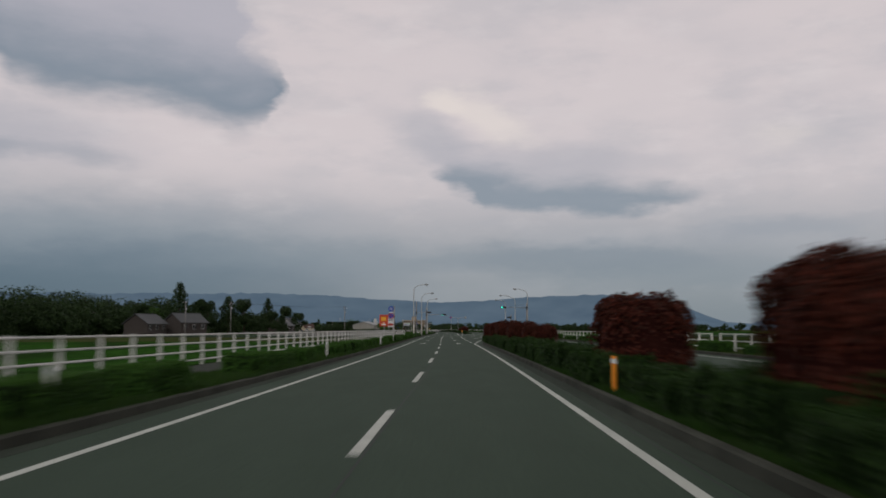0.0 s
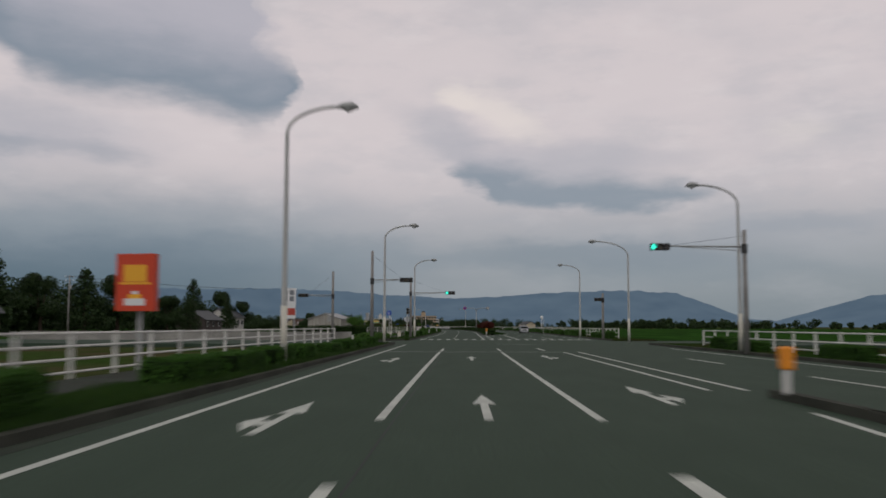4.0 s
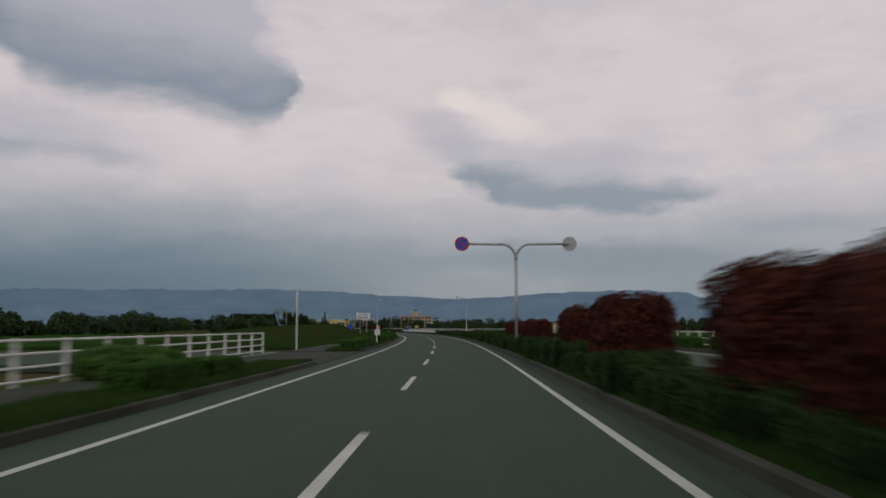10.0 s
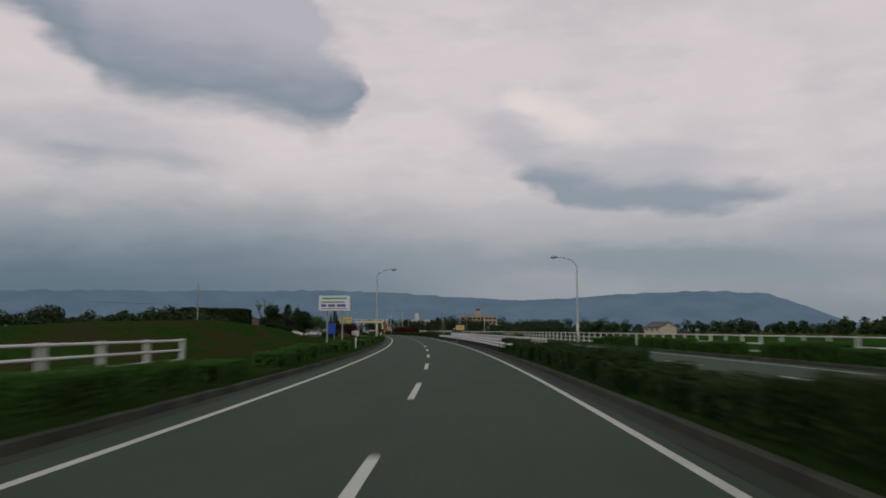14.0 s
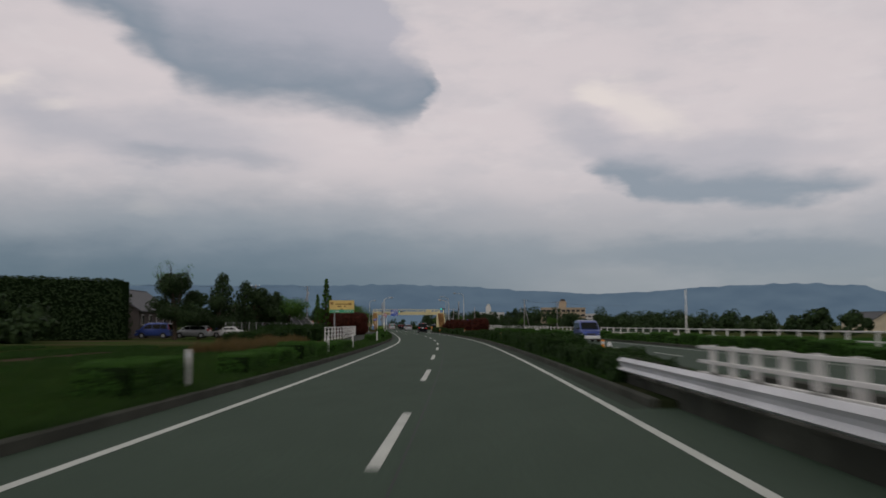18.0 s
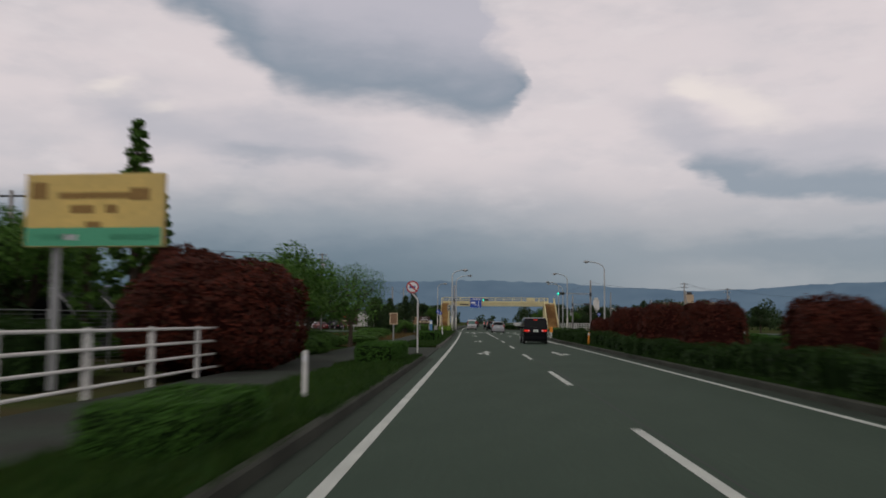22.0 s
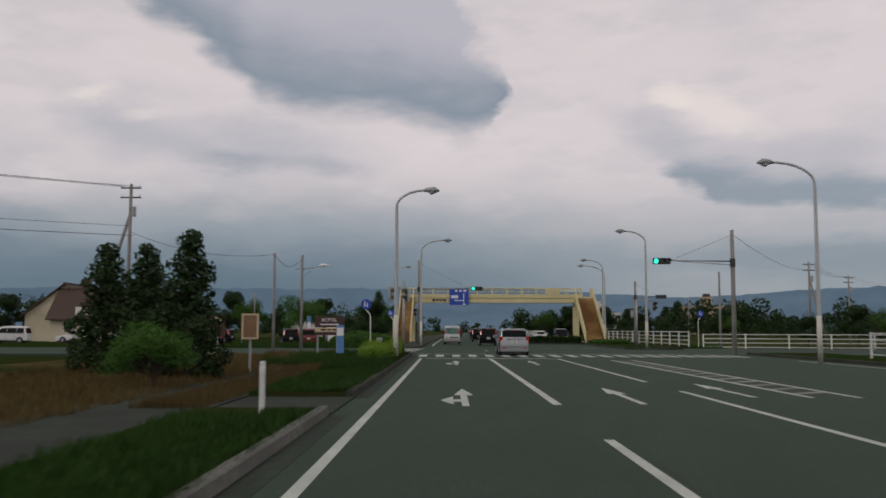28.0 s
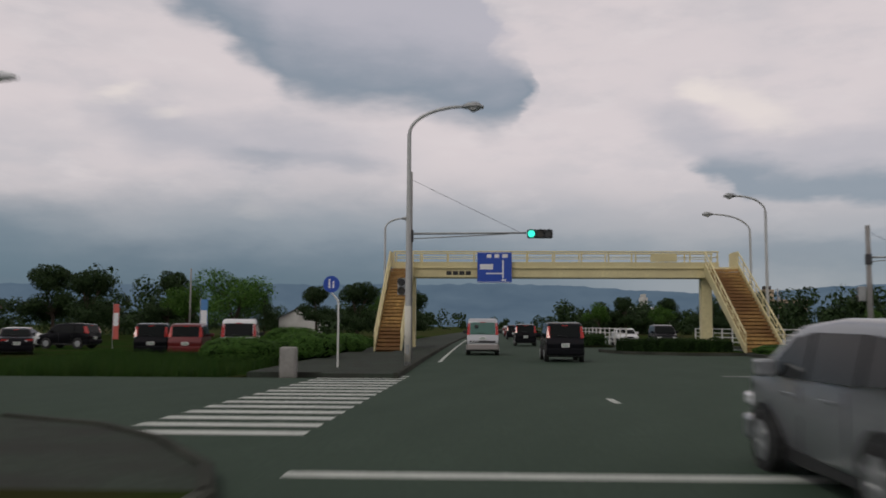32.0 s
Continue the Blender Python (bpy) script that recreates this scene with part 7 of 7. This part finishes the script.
def board_sign(label, s, d, turn, w, z0, z1, mat, legs=(-0.3, 0.3), bars=(), frame_mat=None, thick=0.08, name="billboard", category="sign", base=-0.2, leg_r=0.05):
    """A flat board on posts facing the drive; bars are (x0, x1, z0, z1, material) on its face."""
    root = thing(name, label, category, on(s, d, base, turn))
    part("panel", box(bm_new(), -w / 2, w / 2, -thick / 2, thick / 2, z0 - base, z1 - base, 0.01), mat, root)
    if frame_mat:
        for x in (-w / 2, w / 2):
            part("edge_strip", box(bm_new(), x - 0.03, x + 0.03, -thick / 2 - 0.01, thick / 2 + 0.01, z0 - base - 0.03, z1 - base + 0.03), frame_mat, root)
        for z in (z0 - base, z1 - base):
            part("edge_strip", box(bm_new(), -w / 2 + 0.03, w / 2 - 0.03, -thick / 2 - 0.01, thick / 2 + 0.01, z - 0.03, z + 0.03), frame_mat, root)
    for x in legs:
        part("leg", tube(bm_new(), [(x * w, thick / 2 + leg_r, 0), (x * w, thick / 2 + leg_r, z1 - base - 0.1)], leg_r, 8), GALV, root)
    for x0, x1, b0, b1, bm_mat in bars:
        part("lettering_bar", box(bm_new(), x0, x1, -thick / 2 - 0.008, -thick / 2 - 0.002, b0 - base, b1 - base), bm_mat, root)
    return root


INK_RED, INK_BLUE, INK_GREY = material("red_ink", (0.45, 0.06, 0.04), 0.6), material("blue_ink", (0.07, 0.12, 0.35), 0.6), material("grey_ink", (0.2, 0.22, 0.25), 0.6)
BROWN_INK = material("brown_ink", (0.28, 0.16, 0.04), 0.6)
board_sign("white roadside billboard with rows of dark lettering on tall posts", 559, -9.7, -8, 3.5, 3.7, 5.35, SIGN_WHITE, (-0.25, 0.25), ((-1.4, 1.4, 4.95, 5.15, GREEN_BOARD), (-1.5, 1.2, 4.55, 4.7, INK_GREY), (-1.5, -0.9, 4.1, 4.4, INK_BLUE), (-0.7, 0.1, 4.1, 4.4, INK_BLUE), (0.3, 1.3, 4.1, 4.4, INK_BLUE), (-1.5, 1.5, 3.85, 3.95, INK_GREY)), WHITE_METAL, 0.3, leg_r=0.09)
board_sign("large yellow billboard with a green foot band", 715, -11.35, -6, 3.5, 3.2, 4.95, YELLOW_BOARD, (-0.3,), ((-1.72, 1.72, 3.22, 3.66, GREEN_BOARD), (-1.6, -1.2, 4.35, 4.75, BROWN_INK), (-0.6, 0.0, 4.0, 4.2, BROWN_INK), (-0.9, 1.0, 4.35, 4.5, BROWN_INK), (0.3, 0.6, 4.0, 4.2, BROWN_INK), (0.9, 1.4, 4.3, 4.6, BROWN_INK), (-0.2, 0.2, 3.66, 3.8, BROWN_INK), (-1.5, -0.4, 3.36, 3.5, SIGN_WHITE), (0.4, 1.6, 3.36, 3.5, SIGN_WHITE)), None, 0.14, leg_r=0.1)
board_sign("blank blue notice board at the footway", 592, -12.4, 5, 1.4, 0.9, 2.5, SIGN_BLUE, (-0.35, 0.35))
board_sign("brown weathered notice board with a white edge", 761, -8.2, 12, 0.52, 1.3, 2.1, BROWN_BOARD, (0.0,), (), BEIGE_BOARD, 0.05)
board_sign("brown notice board with a white edge on the dry grass", 800, -8.9, 5, 0.50, 1.2, 2.0, BROWN_BOARD, (0.0,), (), BEIGE_BOARD, 0.05)
board_sign("small yellow board on the bridge rail", 565.2, 4.95, -2, 1.0, 1.5, 2.05, YELLOW_BOARD, (-0.4, 0.4), ((-0.35, 0.35, 1.8, 1.86, BROWN_INK),), None, 0.03, base=0.1, leg_r=0.02)
board_sign("dark restaurant board with a pale emblem among trees", 846, -22.5, 5, 3.0, 0.9, 2.9, DARK_BROWN, (-0.3, 0.3), ((-0.9, -0.2, 2.1, 2.6, RED_BOARD), (-0.1, 1.2, 2.2, 2.5, BEIGE_BOARD), (-1.0, 1.0, 1.4, 1.6, BEIGE_BOARD)))
hotel = board_sign("dark brown hotel board with white lettering and a beige panel", 818, -8.55, 3, 1.55, 1.62, 2.2, DARK_BROWN, (-0.4, 0.4), ((-0.5, 0.5, 1.74, 1.80, SIGN_WHITE),), None, 0.06)
part("lower_panel", box(bm_new(), -0.77, 0.77, -0.03, 0.03, 1.58, 1.80, 0.01), BEIGE_BOARD, hotel, "beige panel")
part("foot_panel", box(bm_new(), -0.77, 0.77, -0.03, 0.03, 1.40, 1.57, 0.01), DARK_BROWN, hotel)
text_on(hotel, "HOTEL", 0.26, pose(0, -0.036, 2.2), SIGN_WHITE)
for x0, x1 in ((-0.45, -0.2), (-0.12, 0.08), (0.15, 0.45)):
    part("lettering_bar", box(bm_new(), x0, x1, -0.036, -0.031, 1.64, 1.74), DARK_BROWN, hotel)
# fast-food pole sign drawn as plain shapes, and the petrol board behind it
food = board_sign("red pole sign with yellow and white shapes", 160.5, -10.3, -10, 1.5, 2.0, 4.05, RED_BOARD, (0.0,), ((-0.6, 0.6, 2.95, 3.03, GOLD), (-0.4, 0.4, 2.2, 2.45, SIGN_WHITE), (-0.25, 0.25, 2.45, 2.6, GOLD), (-0.12, 0.12, 2.6, 2.72, SIGN_WHITE)), None, 0.3, leg_r=0.1)
part("yellow_shape", box(bm_new(), -0.45, 0.45, -0.17, -0.155, 3.25, 3.85, 0.006), GOLD, food)
board_sign("white and orange price board on posts", 193.5, -11.3, 0, 1.05, 2.0, 4.2, SIGN_WHITE, (-0.4, 0.4), ((-0.4, -0.05, 3.7, 4.05, INK_GREY), (0.08, 0.4, 3.7, 4.05, INK_GREY), (-0.4, -0.05, 3.25, 3.6, INK_GREY), (0.08, 0.4, 3.25, 3.6, INK_GREY), (-0.5, 0.5, 2.25, 2.75, INK_RED)))


def disc_sign(root, x, y, z, r, face, rim=None, slash=False, back=False):
    part("disc", tube(bm_new(), [(x, y, z), (x, y - 0.02, z)], r, 28), SIGN_BACK if back else (rim or face), root)
    if not back:
        if rim:
            part("disc_face", tube(bm_new(), [(x, y - 0.021, z), (x, y - 0.026, z)], r * 0.8, 28), face, root)
        if slash:
            part("slash", box(bm_new(), -r * 0.8, r * 0.8, -0.03, -0.024, -0.035, 0.035, 0, pose(x, y, z) @ Matrix.Rotation(radians(45), 4, "Y")), SIGN_RED, root)


def round_sign(label, s, d, z, face, rim=None, slash=False, lower=None, crook=0.25, base=0.05):
    """A disc on a white post whose head leans out over the kerb."""
    root = thing("road_sign", label, "road sign", on(s, d, base))
    part("post", tube(bm_new(), [(0, 0, 0), (0, 0, z - 0.75), (-crook * 0.1, 0, z - 0.55), (-crook, 0, z - 0.3), (-crook, 0, z + 0.25)], 0.035, 10), WHITE_METAL, root)
    disc_sign(root, -crook, -0.04, z, 0.29, face, rim, slash)
    if face is SIGN_BLUE and not rim:
        for x, z0, z1 in ((-0.07, -0.14, 0.1), (0.07, -0.14, 0.02)):
            part("white_figure", box(bm_new(), x - crook - 0.028, x - crook + 0.028, -0.068, -0.062, z + z0, z + z1, 0.0), SIGN_WHITE, root)
            part("white_figure", tube(bm_new(), [(x - crook, -0.062, z + z1 + 0.05), (x - crook, -0.068, z + z1 + 0.05)], 0.034, 10), SIGN_WHITE, root)
    if lower:
        disc_sign(root, -crook, -0.04, z - 0.75, 0.31, SIGN_BLUE, SIGN_RED, True)
        part("plate", box(bm_new(), -crook - 0.2, -crook + 0.2, -0.06, -0.04, z - 0.44, z - 0.34), SIGN_WHITE, root)
    return root


round_sign("blue round sign over a red-ringed one on a white post", 96.2, -4.9, 3.6, SIGN_BLUE, None, False, True)
truck_sign = round_sign("white truck-ban sign with red ring and slash on a crooked post", 736, -4.95, 3.05, SIGN_WHITE, SIGN_RED, True)
part("dark_figure", box(bm_new(), -0.40, -0.12, -0.067, -0.0665, 2.99, 3.11, 0.0), INK_BLUE, truck_sign)
round_sign("blue round footway sign on a crooked white post", 819.8, -6.5, 2.85, SIGN_BLUE)
round_sign("blue round footway sign on a crooked white post", 848.5, -6.9, 2.9, SIGN_BLUE)
round_sign("blue round sign on a crooked white post", 231, -7.0, 2.9, SIGN_BLUE)
round_sign("blue round sign across the crossing", 848, 19.5, 2.9, SIGN_BLUE, crook=-0.2)
round_sign("round sign seen beside the far fence", 307, 16.6, 3.2, SIGN_WHITE, crook=0.3)
twin = thing("overhead_sign", "grey forked post with two round signs over the lanes", "road sign", on(370, 4.85, 0.1))
part("post", tube(bm_new(), [(0, 0, 0), (0, 0, 5.2)], 0.085, 12), GALV, twin, smooth=True)
for k, reach in ((-1, 3.0), (1, 3.0)):
    part("arm", tube(bm_new(), [(0, 0, 5.0)] + [(k * 0.75 * (1 - math.cos(a)), 0, 5.2 + 0.9 * math.sin(a)) for a in np.linspace(0.2, math.pi / 2, 7)] + [(k * reach, 0, 6.12)], [0.08] + [0.07] * 7 + [0.06], 10), GALV, twin, smooth=True)
disc_sign(twin, -3.05, -0.08, 6.12, 0.41, SIGN_BLUE, SIGN_RED, True)
disc_sign(twin, 3.05, 0.08, 6.12, 0.41, SIGN_WHITE, None, False, True)

# slim poles, delineators and bollards


def post_thing(label, s, d, h, r, mat, name="delineator", category="post", cap=None, base=0.1):
    root = thing(name, label, category, on(s, d, base), "roadside posts")
    part("stem", tube(bm_new(), [(0, 0, 0), (0, 0, h - 0.02), (0, 0, h)], [r, r, r * 0.7], 10), mat, root)
    if cap:
        part("reflector", box(bm_new(), -r * 1.1, r * 1.1, -r * 1.15, -r * 0.6, h * 0.72, h * 0.9, 0.005), cap, root)
    else:
        part("reflector", tube(bm_new(), [(0, 0, h * 0.8), (0, 0, h * 0.92)], r * 1.04, 10), SIGN_WHITE, root)
    return root


for s in (14, 44, 78, 124, 180, 243, 286, 331, 398, 520, 585.5, 606, 628, 639, 661, 709.7, 784.3):
    post_thing("white plastic delineator post on the verge", s, -5.25 if s > 700 else -4.95, 0.88, 0.05, WHITE_METAL)
for s, d in ((20, 4.75), (78, 4.75), (332, 7.3), (431.8, 6.2), (622, 6.6), (655, 4.75), (700, 4.75), (750, 4.75)):
    post_thing("orange reflector post at the median edge", s, d, 0.82, 0.055, ORANGE, "marker_post")
for s, d in ((32, 7.55), (90, 7.55), (107.5, 5.75), (119.5, 6.6), (308, 4.85), (335, 7.7), (470, 7.55), (624, 7.2), (640, 7.55), (745, 7.55)):
    post_thing("short white post on the median", s, d, 0.4 if d < 7 else 0.7, 0.08, WHITE_METAL, "marker_post")
for s, d, h in ((378, -8.8, 4.1), (344, -16.5, 5.2), (262, -7.2, 3.2), (650, 17.4, 3.9), (318, 17.2, 3.0), (444.6, -6.9, 1.7), (445.4, -7.1, 1.6)):
    post_thing("tall white snow pole", s, d, h, 0.05, WHITE_METAL, "snow_pole")
for s, d in ((274.6, 4.75), (775.5, 4.75), (147, 7.9)):
    b = thing("bollard", "white bollard with an orange head on the median nose", "bollard", on(s, d, 0.12))
    part("stem", tube(bm_new(), [(0, 0, 0), (0, 0, 0.55)], 0.075, 14), WHITE_METAL, b)
    part("head", box(bm_new(), -0.14, 0.14, -0.1, 0.1, 0.5, 0.98, 0.05), ORANGE, b, "orange reflector head")
for s, d in ((246, -7.2), (236, -7.6)):
    b = thing("marker_stone", "squat cream post at the field edge", "post", on(s, d, 0.0))
    part("stone", box(bm_new(), -0.2, 0.2, -0.15, 0.15, -0.2, 0.8, 0.04), POST_BAND, b)
for s, d in ((844.5, -7.8),):
    b = thing("stone_post", "short weathered stone post at the footway corner", "post", on(s, d, 0.0))
    part("stone", box(bm_new(), -0.25, 0.25, -0.2, 0.2, -0.1, 0.85, 0.06), CONCRETE, b)
banner = thing("banner", "blue and white banner on a thin pole", "banner", on(814.2, -7.7, 0.0))
part("pole", tube(bm_new(), [(0, 0, 0), (0, 0, 1.8)], 0.015, 6), GALV, banner)
part("cloth", box(bm_new(), 0.0, 0.36, -0.006, 0.006, 0.35, 1.72, 0.002), BANNER_BLUE, banner)
part("white_band", box(bm_new(), 0.02, 0.34, -0.012, -0.008, 1.2, 1.6), SIGN_WHITE, banner)
for s, d, mat, text in ((878, -27, BANNER_RED, "red and white banner by the parked cars"), (866, -17.2, BANNER_BLUE, "blue and white banner by the parked cars")):
    b = thing("banner", text, "banner", on(s, d, -0.2))
    part("pole", tube(bm_new(), [(0, 0, 0), (0, 0, 3.2)], 0.02, 6), GALV, b)
    part("cloth", box(bm_new(), 0.0, 0.4, -0.006, 0.006, 0.7, 3.1, 0.002), mat, b)
    part("white_band", box(bm_new(), 0.03, 0.37, -0.012, -0.008, 1.6, 2.5), SIGN_WHITE, b)
lowbar = thing("barrier", "low white tubular barrier in the grass", "barrier", on(866, -11.8, 0.0))
part("bar", tube(bm_new(), [(-0.8, 0, 0), (-0.8, 0, 0.9), (0.8, 0, 0.9), (0.8, 0, 0)], 0.04, 8), WHITE_METAL, lowbar)


def utility_pole(s, d, h, arms=2, brace=0.0, label="grey concrete utility pole with crossarms", lamp=0.0):
    root = thing("utility_pole", label, "utility pole", on(s, d, -0.3), "utility poles")
    part("pole", tube(bm_new(), [(0, 0, 0), (0, 0, h)], [0.16, 0.11] if arms else [0.115, 0.085], 12), CONCRETE_POLE, root, smooth=True)
    for k in range(arms):
        z = h - 0.3 - 0.7 * k
        part("crossarm", box(bm_new(), -0.75, 0.75, -0.05, 0.05, z - 0.05, z + 0.05, 0.01), DARK_STEEL, root)
        for x in (-0.65, 0, 0.65):
            part("insulator", tube(bm_new(), [(x, 0, z + 0.05), (x, 0, z + 0.22)], [0.05, 0.035], 8), SIGN_WHITE, root)
    if arms:
        part("transformer", tube(bm_new(), [(0.28, -0.1, h - 2.4), (0.28, -0.1, h - 1.7)], 0.17, 12), GALV, root)
    if brace:
        part("brace", tube(bm_new(), [(brace, 0, 0), (0, 0, h * 0.82)], 0.12, 10), CONCRETE_POLE, root, smooth=True)
    if lamp:
        part("lamp_arm", tube(bm_new(), [(0, 0, h - 1.0), (lamp, 0, h - 0.75)], 0.03, 8), GALV, root)
        part("lamp_stay", tube(bm_new(), [(0, 0, h - 1.6), (lamp * 0.7, 0, h - 0.85)], 0.018, 6), GALV, root)
        part("side_arm", tube(bm_new(), [(-0.5, 0, h - 0.95), (0.4, 0, h - 0.95)], 0.03, 8), GALV, root)
        part("lamp_head", tube(bm_new(), [(lamp, 0, h - 0.75), (lamp + 0.3, 0, h - 0.7), (lamp + 0.7, 0, h - 0.72)], [0.06, 0.13, 0.05], 10), SIGN_WHITE, root)
    return root


def wires(a, b, z_a, z_b, sag=0.6, offsets=(-0.65, 0, 0.65), label="thin black overhead wires", r=0.014):
    root = thing("overhead_wire", label, "cable")
    for o in offsets:
        p, q = spot(a[0], a[1] + o, z_a), spot(b[0], b[1] + o, z_b)
        pts = [p.lerp(q, u) - Vector((0, 0, sag * 4 * u * (1 - u))) for u in np.linspace(0, 1, 11)]
        part("wire", tube(bm_new(), pts, r, 5), CABLE, root)


utility_pole(334, -37.7, 10.2)
utility_pole(285, -68, 10.5)
utility_pole(250, -72, 9.5, 1)
utility_pole(587, -31, 8.5, 0)
utility_pole(660, -52, 8.0, 0)
utility_pole(835, -25.4, 12.4, 2, -3.0, "utility pole with crossarms and a slanting brace")
utility_pole(831, -14, 7.0, 0)
utility_pole(226, -12.9, 7.4, 0)
utility_pole(832.8, -12.4, 7.0, 0, 0, "slim pole with a lamp on a side arm", 1.2)
utility_pole(879, 41.3, 10.1, 2, 2.0, "utility pole with crossarms and a slanting brace")
utility_pole(905, 57, 10.0, 2)
utility_pole(772, -31, 9.0, 1)
utility_pole(852, -34, 7.4, 0)
utility_pole(915, -34, 8.0, 0)
utility_pole(741, -27, 8.6, 1)
utility_pole(850, 22, 7.0, 0)
utility_pole(1010, 58, 10.0, 2)
for a, b, za, zb, off in (((835, -25.4), (760, -90), 11.9, 10.5, (-0.6, 0, 0.6)), ((835, -25.4), (760, -90), 9.0, 8.0, (0,)), ((835, -25.4), (760, -90), 8.3, 7.3, (0, 0.3)), ((835, -25.4), (831, -14), 8.6, 6.6, (0,)), ((831, -14), (832.8, -12.4), 6.6, 6.5, (0,)), ((879, 41.3), (905, 57), 9.7, 9.6, (-0.6, 0, 0.6)), ((905, 57), (960, 95), 9.6, 9.6, (-0.6, 0.6)), ((334, -37.7), (285, -68), 9.8, 10.1, (-0.6, 0, 0.6)), ((831, -14), (825, 60), 6.5, 7.5, ()), ((823.6, 14.9), (879, 41.3), 7.3, 8.9, (0,))):
    if off:
        wires(a, b, za, zb, 0.7, off)

# ---- bridge rail on the median ----
rail = thing("guard_rail", "white and grey steel guard rail on a low concrete wall", "guard rail")
bm = sweep(bm_new(), 506, 608, [(4.72, 0.42), (4.64, 0.47), (4.70, 0.54), (4.70, 0.60), (4.64, 0.67), (4.72, 0.74), (4.76, 0.74), (4.70, 0.66), (4.75, 0.60), (4.75, 0.54), (4.70, 0.48), (4.76, 0.42)], True, 2.0)
part("beam", bm, RAIL_STEEL, rail, "corrugated pale steel beam")
part("low_wall", sweep(bm_new(), 506, 608, [(4.85, -0.05), (4.85, 0.34), (5.15, 0.34), (5.15, -0.05)], True), KERB, rail, "stained concrete wall")
part("low_wall", sweep(bm_new(), 506, 608, [(7.7, -0.05), (7.7, 0.34), (8.0, 0.34), (8.0, -0.05)], True), KERB, rail, "stained concrete wall")
stub = mesh_of(box(bm_new(), -0.05, 0.05, 0.0, 0.1, 0.3, 0.78, 0.01), "post", KERB)
for i in range(51):
    shared("post", stub, rail, on(506.3 + 2 * i, 4.8, 0.0))
far_rail = thing("balustrade", "white steel balustrade along the bridge edge", "fence")
slat = mesh_of(box(bm_new(), -0.04, 0.04, -0.13, 0.13, 0, 0.95, 0.01), "post", WHITE_METAL)
for i in range(68):
    shared("post", slat, far_rail, on(506.5 + 1.5 * i, 6.6, 0.1))
for z in (0.35, 0.62, 0.95):
    part("rail", sweep(bm_new(), 506, 608, [(6.55, z), (6.55, z + 0.07), (6.65, z + 0.07), (6.65, z)], True, 3.0), WHITE_METAL, far_rail)
strip("bridge_median", 520, 603, 5.1, 7.75, 0.1, CONCRETE, "bare concrete strip on the bridge", "median")

# ---- take the plant patterns away, leaving their copies ----
for source in (*H_GREEN, *H_MID, *H_RED, *T_BROAD, T_OPEN, *T_DARK, T_CEDAR, T_POPLAR, T_BARE, RED_BUSH, RAPE, FRESH_BUSH):
    for ob in (*source.children_recursive, source):
        bpy.data.objects.remove(ob)
